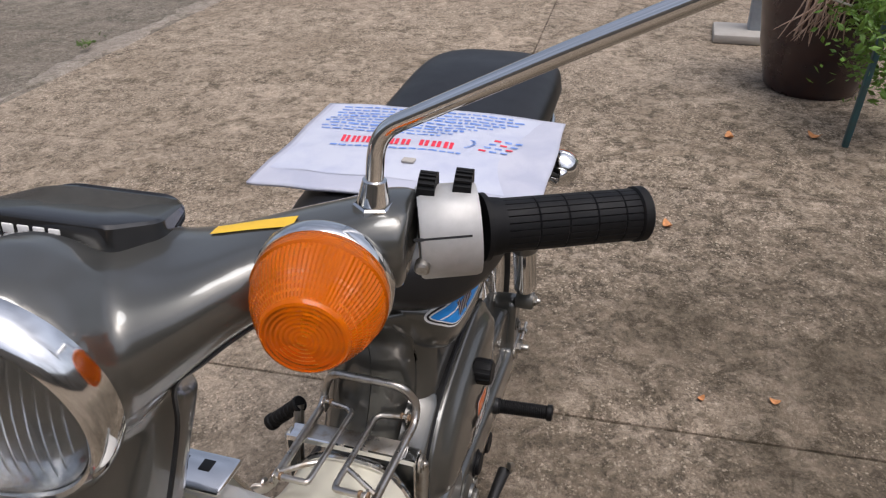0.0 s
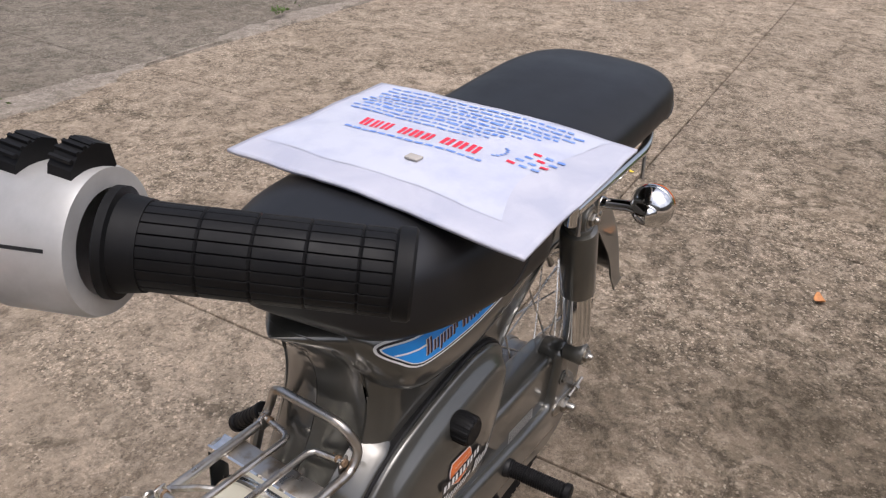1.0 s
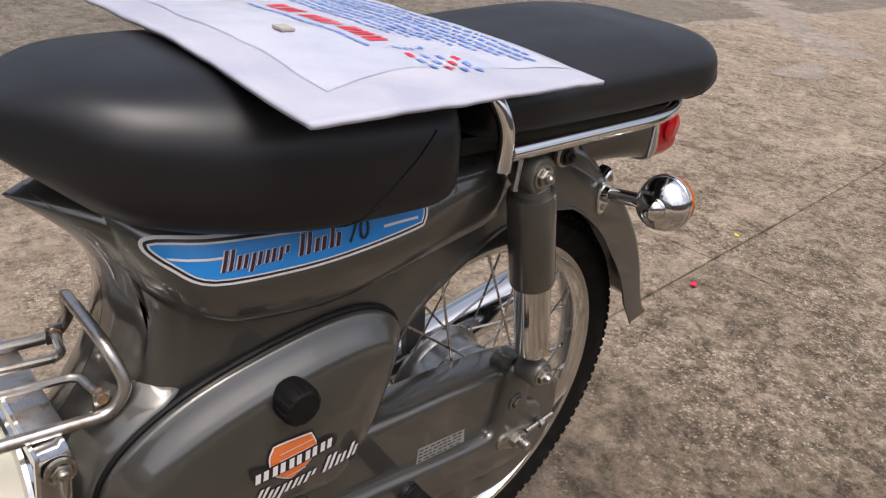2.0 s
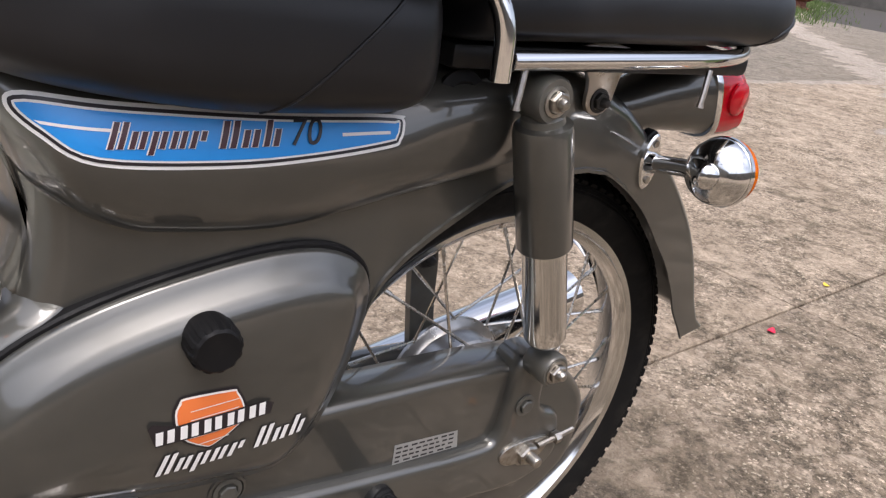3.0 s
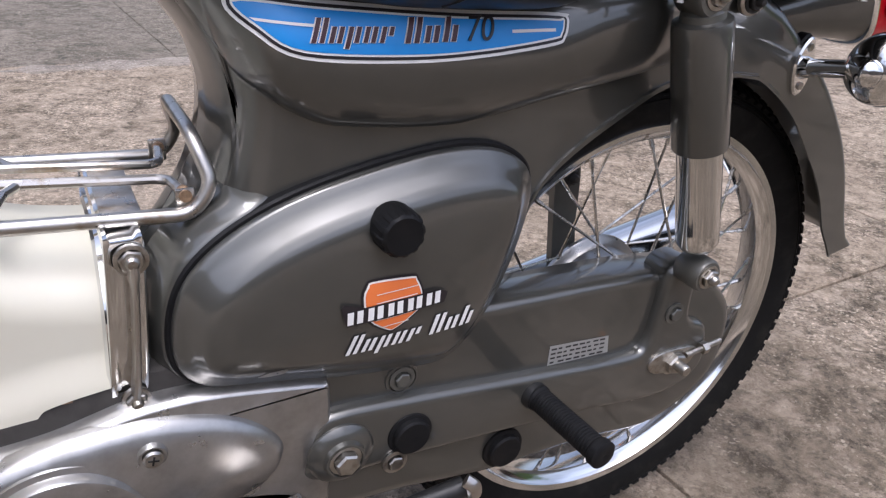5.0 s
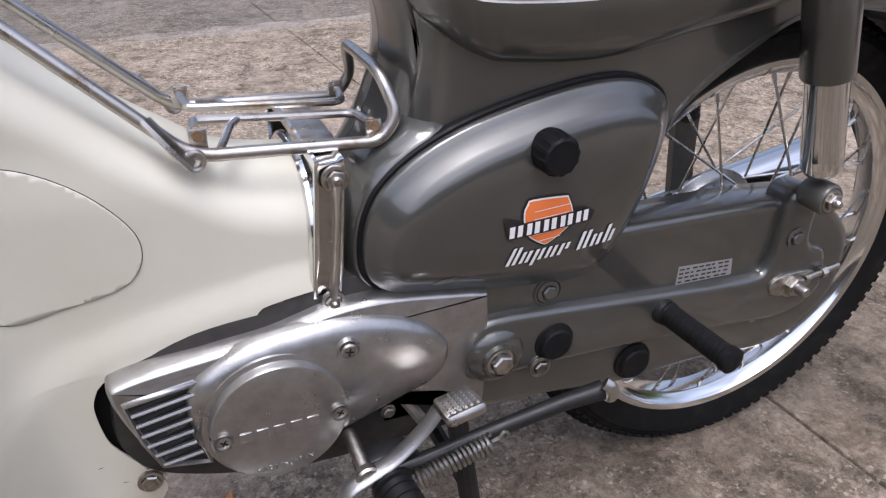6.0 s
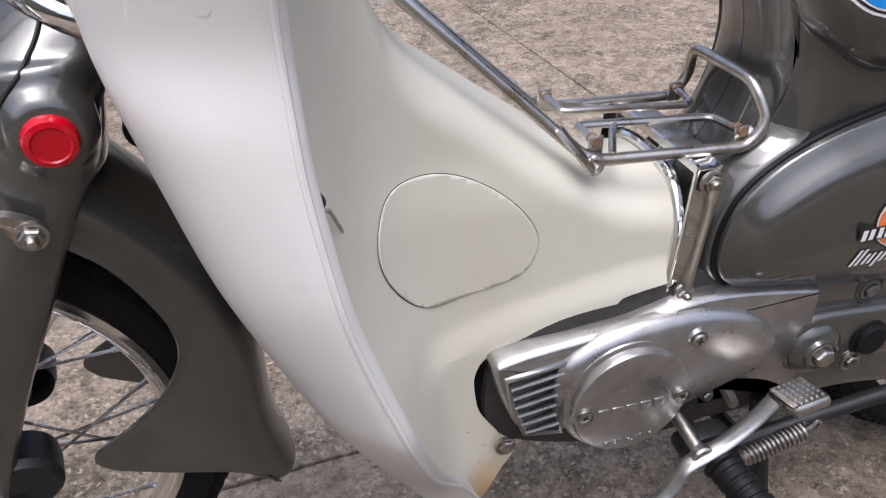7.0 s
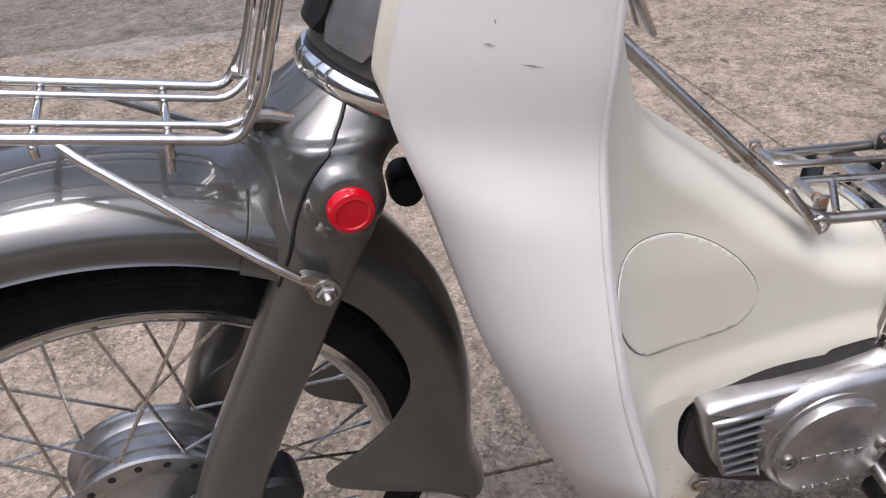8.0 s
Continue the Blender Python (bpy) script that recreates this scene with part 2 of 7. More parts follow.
    # pale stones where the skin has worn away, dark grains between them
    patch = ramp(nt, noise_tex(nt, 2.2, 7, 0.7, 1.0, pos), 0.42, 0.58)
    speck = math_of(nt, "MULTIPLY", math_of(nt, "MULTIPLY", math_of(nt, "MULTIPLY_ADD", patch, 0.75, 0.25), math_of(nt, "SUBTRACT", 1.0, math_of(nt, "MULTIPLY", near_dark, 0.85))), pebble)
    worn = math_of(nt, "MULTIPLY_ADD", med, 0.6, 0.4)
    pale = math_of(nt, "MULTIPLY", ramp(nt, peb, 0.66, 0.72), worn)
    c = mixed(nt, math_of(nt, "MULTIPLY", pale, speck), c, tuple(min(1.0, q * 1.5) for q in light))
    black = math_of(nt, "MAXIMUM", ramp(nt, peb, 0.3, 0.25), ramp(nt, c2, 0.1, 0.07))
    c = mixed(nt, math_of(nt, "MULTIPLY", black, speck), c, dark)
    c = mixed(nt, math_of(nt, "MULTIPLY", math_of(nt, "SUBTRACT", 1.0, grit), math_of(nt, "MULTIPLY_ADD", patch, 0.3, 0.25)), c, mixed(nt, fine, dark, mid))
    chip = math_of(nt, "MULTIPLY", ramp(nt, c2, 0.93, 0.96), math_of(nt, "MULTIPLY", math_of(nt, "MULTIPLY_ADD", patch, 0.8, 0.2), math_of(nt, "SUBTRACT", 1.0, math_of(nt, "MULTIPLY", near_dark, 0.6))))
    c = mixed(nt, math_of(nt, "MULTIPLY", chip, pebble), c, tuple(min(1.0, q * 1.6) for q in light))
    hole = ramp(nt, noise_tex(nt, 48, 5, 0.7, 0.4, pos), 0.63, 0.69)
    c = mixed(nt, math_of(nt, "MULTIPLY", hole, 0.8), c, dark)
    nt.links.new(c, b.inputs["Base Color"])
    b.inputs["Roughness"].default_value = 0.9
    b.inputs["Specular IOR Level"].default_value = 0.3
    hgt = math_of(nt, "ADD", math_of(nt, "MULTIPLY_ADD", peb, 0.8, grit), math_of(nt, "MULTIPLY", fine, 0.8))
    bump(nt, b, math_of(nt, "SUBTRACT", hgt, math_of(nt, "MULTIPLY", hole, 1.5)), 0.75, 0.0035)
    return m


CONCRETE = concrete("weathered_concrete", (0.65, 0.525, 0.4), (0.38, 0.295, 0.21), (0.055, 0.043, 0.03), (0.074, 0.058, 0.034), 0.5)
DAMP = concrete("damp_concrete", (0.36, 0.31, 0.25), (0.23, 0.195, 0.15), (0.075, 0.063, 0.05), (0.085, 0.078, 0.055), 0.5)
EDGE = concrete("pale_dusty_mortar", (0.52, 0.45, 0.38), (0.38, 0.32, 0.26), (0.16, 0.135, 0.11), (0.2, 0.18, 0.13), 0.45)
SOIL = simple("dark_soil", (0.05, 0.042, 0.034), 0.9, dark=(0.03, 0.026, 0.02), scale=20, bump_scale=60)
GLAZE = simple("brown_glaze", (0.035, 0.012, 0.012), 0.22, 0, 0.4, (0.02, 0.012, 0.018), 12, rough2=0.4)
TERRACOTTA = simple("terracotta", (0.2, 0.07, 0.04), 0.7, dark=(0.13, 0.05, 0.03), scale=15)
LEAF = simple("green_leaf", (0.1, 0.2, 0.02), 0.5, dark=(0.16, 0.27, 0.04), scale=25)
GRASS = simple("grass_blades", (0.09, 0.14, 0.03), 0.7, dark=(0.06, 0.09, 0.025), scale=6)
DRY_LEAF = simple("dry_leaf", (0.55, 0.24, 0.08), 0.7, dark=(0.35, 0.15, 0.06), scale=80)
SCUFF = simple("grey_scuff", (0.2, 0.19, 0.18), 0.7, dark=(0.4, 0.39, 0.36), scale=400)
PETAL = simple("red_petal", (0.6, 0.01, 0.05), 0.6)
YELLOW_PETAL = simple("yellow_petal", (0.75, 0.55, 0.05), 0.6)
POST = simple("blue_green_paint", (0.03, 0.09, 0.1), 0.5, dark=(0.05, 0.07, 0.06), scale=40)
STUCCO = simple("weathered_wall_plaster", (0.24, 0.22, 0.19), 0.9, dark=(0.12, 0.115, 0.095), scale=1.3, bump_scale=40)
PLASTER = simple("pale_plaster", (0.42, 0.39, 0.35), 0.85, dark=(0.28, 0.26, 0.23), scale=3, bump_scale=40)


# ---------------------------------------------------------------- building helpers
def part(name, bm, material, parent=None, label="", smooth=35.0, recalc=True):
    """Links a bmesh as one mesh object under a thing or a part."""
    if recalc:
        bmesh.ops.recalc_face_normals(bm, faces=bm.faces)
    me = bpy.data.meshes.new(name)
    bm.to_mesh(me)
    bm.free()
    me.materials.append(material)
    if smooth:
        me.polygons.foreach_set("use_smooth", [True] * len(me.polygons))
        me.set_sharp_from_angle(angle=radians(smooth))
    ob = new(name, me)
    if parent is not None:
        ob.parent = parent
    if label:
        tagged(ob, label)
    return ob


def solid(ob, thick, offset=-1, crisp=True):
    """Gives a sheet its thickness, inwards from the face that looks away from the middle plane."""
    me = ob.data
    if sum(f.normal.y * f.center.y * f.area for f in me.polygons) < 0:
        me.flip_normals()
    used = {}
    for f in me.polygons:
        for k in f.edge_keys:
            used[k] = used.get(k, 0) + 1
    for e in me.edges:
        if crisp and used.get(tuple(sorted(e.vertices)), 0) < 2:
            e.use_edge_sharp = True
    mod = ob.modifiers.new("thickness", "SOLIDIFY")
    mod.thickness, mod.offset = thick, offset
    return ob


def table(x, xs, ys):
    """A smooth line through (x, y) pairs that never overshoots them."""
    if x <= xs[0]:
        return ys[0]
    if x >= xs[-1]:
        return ys[-1]
    i = int(np.searchsorted(xs, x)) - 1
    h = [b - a for a, b in zip(xs, xs[1:])]
    d = [(b - a) / w for a, b, w in zip(ys, ys[1:], h)]

    def slope(k):
        if k == 0 or k == len(xs) - 1:
            return d[0] if k == 0 else d[-1]
        a, b = d[k - 1], d[k]
        return 0.0 if a * b <= 0 else 2 * a * b / (a + b)
    t = (x - xs[i]) / h[i]
    m0, m1 = slope(i) * h[i], slope(i + 1) * h[i]
    return (2 * t ** 3 - 3 * t * t + 1) * ys[i] + (t ** 3 - 2 * t * t + t) * m0 + (3 * t * t - 2 * t ** 3) * ys[i + 1] + (t ** 3 - t * t) * m1


def blended(ob, voxel, rounds):
    """Melts the solids of one mesh into a single pressed shape with soft fillets."""
    mod = ob.modifiers.new("melt", "REMESH")
    mod.mode, mod.voxel_size, mod.use_smooth_shade = "VOXEL", voxel, True
    mod = ob.modifiers.new("soften", "SMOOTH")
    mod.factor, mod.iterations = 0.5, rounds
    return ob


def skin_of(ob):
    """Ray tree of a thing with its modifiers."""
    ev = ob.evaluated_get(bpy.context.evaluated_depsgraph_get())
    me = ev.to_mesh()
    t = BVHTree.FromPolygons([v.co.copy() for v in me.vertices], [tuple(q.vertices) for q in me.polygons])
    ev.to_mesh_clear()
    return t


def ease(a):
    a = min(1.0, max(0.0, a))
    return a * a * (3 - 2 * a)


def curve_through(pts, n=8, closed=False):
    """A smooth line through a few points."""
    P = [Vector(p) for p in pts]
    out = []
    k = len(P)
    for i in range(k if closed else k - 1):
        if closed:
            a, b, c, d = P[(i - 1) % k], P[i], P[(i + 1) % k], P[(i + 2) % k]
        else:
            a, b, c, d = P[max(i - 1, 0)], P[i], P[i + 1], P[min(i + 2, k - 1)]
        for j in range(n):
            t = j / n
            out.append(0.5 * ((2 * b) + (c - a) * t + (2 * a - 5 * b + 4 * c - d) * t * t + (3 * b - a - 3 * c + d) * t ** 3))
    if not closed:
        out.append(P[-1])
    return out


def rounded(pts, r, n=6):
    """A bent line with its corners rounded to radius r."""
    P = [Vector(p) for p in pts]
    out = [P[0]]
    for a, b, c in zip(P, P[1:], P[2:]):
        u, v = (a - b), (c - b)
        d = min(r, u.length * 0.45, v.length * 0.45)
        p, q = b + u.normalized() * d, b + v.normalized() * d
        for j in range(n + 1):
            t = j / n
            out.append(p * (1 - t) ** 2 + b * 2 * t * (1 - t) + q * t * t)
    out.append(P[-1])
    return out


def loft(bm, rings, closed=True, cap=True):
    """Skins rings of equally many points."""
    V = [[bm.verts.new(p) for p in ring] for ring in rings]
    n = len(V[0])
    for a, b in zip(V, V[1:]):
        for i in range(n if closed else n - 1):
            j = (i + 1) % n
            bm.faces.new((a[i], a[j], b[j], b[i]))
    if cap and closed:
        for ring in (V[0], V[-1]):
            if len(ring) > 2:
                bm.faces.new(ring)
    return bm


def tube(path, r, seg=10, bm=None, closed=False, flat=1.0):
    """A round rod along a line; r may be one number or one for each point."""
    bm = bm or bmesh.new()
    P = [Vector(p) for p in path]
    R = r if isinstance(r, (list, tuple)) else [r] * len(P)
    k = len(P)
    T = []
    for i in range(k):
        a = P[i - 1] if (i or closed) else P[i]
        b = P[(i + 1) % k] if (i < k - 1 or closed) else P[i]
        T.append((b - a).normalized())
    up = Vector((0, 0, 1)) if abs(T[0].z) < 0.9 else Vector((1, 0, 0))
    nrm = T[0].cross(up).normalized()
    rings = []
    for i in range(k):
        nrm = (nrm - T[i] * nrm.dot(T[i])).normalized()
        bi = T[i].cross(nrm)
        rings.append([P[i] + R[i] * (math.cos(2 * math.pi * j / seg) * nrm + flat * math.sin(2 * math.pi * j / seg) * bi) for j in range(seg)])
    if closed:
        rings.append(rings[0])
        return loft(bm, rings, True, False)
    return loft(bm, rings)


def revolve(profile, origin, axis, seg=40, bm=None):
    """Turns (radius, height) pairs round an axis."""
    bm = bm or bmesh.new()
    ax = Vector(axis).normalized()
    o = Vector(origin)
    u = ax.orthogonal().normalized()
    v = ax.cross(u)
    return loft(bm, [[o + ax * h + max(r, 1e-5) * (math.cos(2 * math.pi * j / seg) * u + math.sin(2 * math.pi * j / seg) * v) for j in range(seg)] for r, h in profile], True, False)


def inset(outline, d):
    """Moves a closed (x, z) outline inwards by d."""
    n = len(outline)
    area = sum(outline[i][0] * outline[(i + 1) % n][1] - outline[(i + 1) % n][0] * outline[i][1] for i in range(n))
    s = 1 if area > 0 else -1
    out = []
    for i in range(n):
        a, c = Vector(outline[i - 1][:2]), Vector(outline[(i + 1) % n][:2])
        t = (c - a).normalized()
        out.append((outline[i][0] - s * t.y * d, outline[i][1] + s * t.x * d))
    return out


def panel(outline, rings, bm=None):
    """A pressed panel in the upright plane: rings of (inset, shrink to the middle, y)."""
    bm = bm or bmesh.new()
    cx = sum(p[0] for p in outline) / len(outline)
    cz = sum(p[1] for p in outline) / len(outline)
    out = []
    for d, s, y in rings:
        ring = inset(outline, d) if d else outline
        out.append([Vector((cx + (p[0] - cx) * s, y, cz + (p[1] - cz) * s)) for p in ring])
    return loft(bm, out)


def flat_curve(pts, n=8):
    return [(p.x, p.y) for p in curve_through([(a, b, 0) for a, b in pts], n, True)]


def rounded_box(size, at, r=0.004, turn=None, bm=None):
    """A box with softened edges."""
    b2 = bmesh.new()
    bmesh.ops.create_cube(b2, size=1.0, matrix=Matrix.Diagonal((*size, 1)))
    bmesh.ops.bevel(b2, geom=list(b2.edges), offset=r, segments=2, affect="EDGES", profile=0.5)
    m = Matrix.Translation(at) @ (turn.to_4x4() if turn is not None else Matrix())
    bmesh.ops.transform(b2, matrix=m, verts=b2.verts)
    if bm is None:
        return b2
    me = bpy.data.meshes.new("scratch")
    b2.to_mesh(me)
    b2.free()
    bm.from_mesh(me)
    bpy.data.meshes.remove(me)
    return bm


def moved(bm, m):
    bmesh.ops.transform(bm, matrix=m, verts=bm.verts)
    return bm


def tree_of(ob):
    me = ob.data
    return BVHTree.FromPolygons([v.co.copy() for v in me.vertices], [tuple(p.vertices) for p in me.polygons])


def decal(name, outline, tree, off, material, parent, label="", step=0.012, fallback=-0.1):
    """A thin sticker of that (x, z) outline, laid on the left face of a surface."""
    bm = bmesh.new()
    f = bm.faces.new([bm.verts.new((p[0], 0, p[1])) for p in outline])
    bmesh.ops.triangulate(bm, faces=[f])
    for axis, lo, hi in ((0, min(p[0] for p in outline), max(p[0] for p in outline)), (2, min(p[1] for p in outline), max(p[1] for p in outline))):
        x = lo + step
        while x < hi - step * 0.3:
            co, no = Vector((0, 0, 0)), Vector((0, 0, 0))
            co[axis], no[axis] = x, 1
            bmesh.ops.bisect_plane(bm, geom=list(bm.verts) + list(bm.edges) + list(bm.faces), plane_co=co, plane_no=no, dist=1e-6)
            x += step
    last = fallback
    for v in bm.verts:
        hit = tree.ray_cast(Vector((v.co.x, -1, v.co.z)), Vector((0, 1, 0)))
        if hit[0] is not None and hit[0].y < 0:
            last = hit[0].y
            n = hit[1] if hit[1].y < 0 else -hit[1]
            v.co = hit[0] + n * off
        else:
            v.co.y = last - off
    for f in bm.faces:
        f.normal_update()
        if f.normal.y > 0:
            f.normal_flip()
    return part(name, bm, material, parent, label, 60, False)


def word_bars(letters, x0, z0, height, width, slant, rise, gap=0.42):
    """Two plain slanted bars for each letter of a word, on a rising line: pairs of (foot, head) of the full height."""
    out = []
    for i, pair in enumerate(letters):
        for j, (lo, hi) in enumerate(pair):
            a = x0 + (i + 0.46 * j) * width
            b = a + width * 0.46 * (1 - gap)
            za, zb = z0 + rise * (a - x0), z0 + rise * (b - x0)
            h0, h1 = lo * height, hi * height
            out.append([(a + slant * h0, za + h0), (b + slant * h0, zb + h0), (b + slant * h1, zb + h1), (a + slant * h1, za + h1)])
    return out


TALL = ((0, 1), (0, 1))
LOW = ((0, 0.66), (0, 0.66))
LONG_WORD = (TALL, LOW, ((-0.25, 0.66), (0, 0.66)), LOW, ((0, 0.66), (0.3, 0.66)))
SHORT_WORD = (TALL, LOW, ((0, 1), (0, 0.66)))


def bolt(at, axis, r, parent, name="bolt", material=None, dome=True, length=0.008):
    """A hexagon head with a domed end on a washer."""
    ax = Vector(axis).normalized()
    bm = revolve([(0, -0.002), (r * 1.45, -0.002), (r * 1.45, 0.0012), (r * 1.1, 0.0016)], at, ax, 20)
    revolve([(r * 1.08, 0), (r * 1.12, 0.001), (r * 1.12, length * 0.8), (r * 0.95, length), (0, length)], at, ax, 6, bm)
    if dome:
        revolve([(r * 0.62, length), (r * 0.6, length * 1.5), (r * 0.4, length * 1.9), (0, length * 2.0)], at, ax, 14, bm)
    return part(name, bm, material or STEEL, parent)


# steering: the fork, the bars and the front wheel are turned a little to the left
AXIS_FOOT = Vector((-1.26, 0, 0))
AXIS_DIR = Vector((0.51, 0, 1)).normalized()
STEER = Matrix.Translation(AXIS_FOOT) @ Matrix.Rotation(radians(10), 4, AXIS_DIR) @ Matrix.Translation(-AXIS_FOOT)


def turned(bm):
    return moved(bm, STEER)


bike = new("motorcycle")
tagged(bike, "grey underbone motorcycle with cream leg shield and chrome trim", "motorcycle")


# ---------------------------------------------------------------- wheels
def wheel(name, centre, m, rim_r, tyre_r, tyre_w, hub_r, hub_half):
    c = Vector(centre)
    Y = Vector((0, 1, 0))

    def fin(bm):
        return moved(bm, m) if m is not None else bm
    w = tyre_w / 2
    rw = w * 0.72
    rim = fin(revolve([(rim_r, -rw), (rim_r - 0.0015, -rw - 0.002), (rim_r - 0.008, -rw), (rim_r - 0.011, -rw * 0.75), (rim_r - 0.02, -rw * 0.5), (rim_r - 0.022, 0),
                       (rim_r - 0.02, rw * 0.5), (rim_r - 0.011, rw * 0.75), (rim_r - 0.008, rw), (rim_r - 0.0015, rw + 0.002), (rim_r, rw), (rim_r - 0.006, rw * 0.6), (rim_r - 0.006, -rw * 0.6), (rim_r, -rw)], c, Y, 96))
    base = part(name, rim, CHROME, bike, "spoked wheel with chrome rim and black tyre")
    prof = [(rim_r - 0.003, -rw * 0.95), (rim_r + 0.006, -w * 0.86), (rim_r + 0.018, -w), ((rim_r + tyre_r) / 2 + 0.003, -w)] + [(tyre_r - 0.0215 + 0.0028 * (k // 2) + 0.0006 * (k % 2), -w * (0.995 - 0.035 * (k // 2)) + (0.0012 if k % 4 in (1, 2) else 0)) for k in range(8)] + [(tyre_r - 0.0085, -w * 0.72), (tyre_r - 0.004, -w * 0.5), (tyre_r, 0)]
    prof += [(r, -h) for r, h in prof[-2::-1]]
    part("tyre", fin(revolve(prof, c, Y, 96)), TYRE, base)
    # tread blocks in three rows
    bm = bmesh.new()
    n = 108
    for i in range(n):
        for yy, rr, hw in ((-w * 0.66, tyre_r - 0.009, w * 0.24), (0, tyre_r - 0.0005, w * 0.26), (w * 0.66, tyre_r - 0.009, w * 0.24)):
            a = 2 * math.pi * i / n
            d = Vector((math.cos(a), 0, math.sin(a)))
            t = Vector((-math.sin(a), 0, math.cos(a)))
            nn = (d + Y * (math.copysign(0.55, yy) if yy else 0)).normalized()
            side = nn.cross(t).normalized()
            o = c + d * rr + Y * yy
            lo = [bm.verts.new(o - nn * 0.003 + side * hw * s + t * 0.0062 * q) for s, q in ((-1, -1), (1, -1), (1, 1), (-1, 1))]
            hi = [bm.verts.new(o + nn * 0.0042 + side * hw * 0.9 * s + t * 0.0048 * q) for s, q in ((-1, -1), (1, -1), (1, 1), (-1, 1))]
            bm.faces.new(hi)
            for j in range(4):
                bm.faces.new((lo[j], lo[(j + 1) % 4], hi[(j + 1) % 4], hi[j]))
    tagged(part("tread", fin(bm), TYRE, base, smooth=0), kind="stuff")
    prof = [(0.012, -hub_half - 0.01), (0.024, -hub_half - 0.009), (0.03, -hub_half - 0.004), (hub_r * 0.7, -hub_half + 0.001), (hub_r * 0.74, -hub_half - 0.002), (hub_r * 0.97, -hub_half - 0.002), (hub_r, -hub_half), (hub_r, -hub_half + 0.004), (hub_r * 0.97, -hub_half + 0.006), (hub_r * 0.9, -hub_half + 0.008), (hub_r * 0.86, -hub_half + 0.012), (hub_r * 0.86, -hub_half * 0.4), (hub_r * 0.89, -hub_half * 0.36), (hub_r * 0.89, -hub_half * 0.2), (hub_r * 0.86, -hub_half * 0.16), (hub_r * 0.86, 0)]
    prof += [(r, -h) for r, h in prof[-2::-1]]
    hub = revolve(prof, c, Y, 72)
    part("hub", fin(hub), ALLOY, base, "cast alloy brake hub")
    for i in range(18):
        a = 2 * math.pi * (i + 0.5) / 18
        o = c + Vector((math.cos(a), 0, math.sin(a))) * hub_r * 0.87 + Y * (-hub_half - 0.0021)
        part("spoke_hole", fin(revolve([(0.0034, -0.0005), (0.0034, 0.0005), (0, 0.0005)], o, -Y, 12)), BLACK, base)
    for i in range(36):
        side = -1 if i % 2 else 1
        pair = (i // 2) % 2
        a = 2 * math.pi * i / 36
        b = a + (0.62 if pair else -0.62)
        p = c + Vector((math.cos(b), 0, math.sin(b))) * hub_r * 0.93 + Y * side * (hub_half - 0.002)
        q = c + Vector((math.cos(a), 0, math.sin(a))) * (rim_r - 0.018) + Y * side * 0.004
        r = q + (p - q).normalized() * 0.014
        bm = tube([p, r], 0.0016, 6)
        tube([r, q], 0.0026, 6, bm)
        part("spoke", fin(bm), SPOKE, base)
    return base


AXLE_R = Vector((0.003, 0, 0.279))
AXLE_F = Vector((-1.172, 0, 0.272))
rear_wheel = wheel("rear_wheel", AXLE_R, None, 0.23, 0.279, 0.062, 0.076, 0.05)
front_wheel = wheel("front_wheel", AXLE_F, STEER, 0.2265, 0.274, 0.056, 0.076, 0.03)


# ---------------------------------------------------------------- frame body
def bulge_low(x):
    """Height of the crease under the tank-like bulge."""
    return table(x, (-0.46, -0.425, -0.405, -0.385, -0.36, -0.28, -0.19, -0.09, 0.0), (0.72, 0.592, 0.574, 0.561, 0.552, 0.546, 0.558, 0.572, 0.59))


def body_zone(x, z):
    """How far the bulge stands out of the side at this place."""
    a = min(1.0, max(0.0, (z - bulge_low(x)) / 0.055))
    return math.sqrt(1 - (1 - a) ** 2) * ease((-0.02 - x) / 0.08) * ease((x + 0.462) / 0.075)


NOSE = ((-0.492, 0.654), (-0.436, 0.537), (-0.55, 0.386)), ((-0.44, 0.662), (-0.392, 0.54), (-0.46, 0.354))


def nose_station(deg):
    """One section of the rounded front edge: top, middle and lower edge, and the half width."""
    a = radians(deg)
    return tuple(tuple(p + (q - p) * (1 - math.cos(a)) for p, q in zip(u, v)) for u, v in zip(*NOSE)) + (0.0005 + 0.073 * math.sin(a),)


STATIONS = tuple(nose_station(d) for d in (0, 12, 26, 40, 54, 68, 82)) + (  # top x z, middle x z, lower edge x z, half width
    ((-0.42, 0.662), (-0.375, 0.54), (-0.42, 0.35), 0.0745),
    ((-0.33, 0.66), (-0.3, 0.54), (-0.3, 0.36), 0.076),
    ((-0.22, 0.66), (-0.21, 0.545), (-0.208, 0.42), 0.074),
    ((-0.15, 0.662), (-0.155, 0.58), (-0.178, 0.48), 0.07),
    ((-0.08, 0.662), (-0.09, 0.605), (-0.108, 0.53), 0.066),
    ((-0.01, 0.66), (-0.02, 0.615), (-0.035, 0.561), 0.064),
    ((0.06, 0.642), (0.05, 0.61), (0.04, 0.563), 0.063),
)


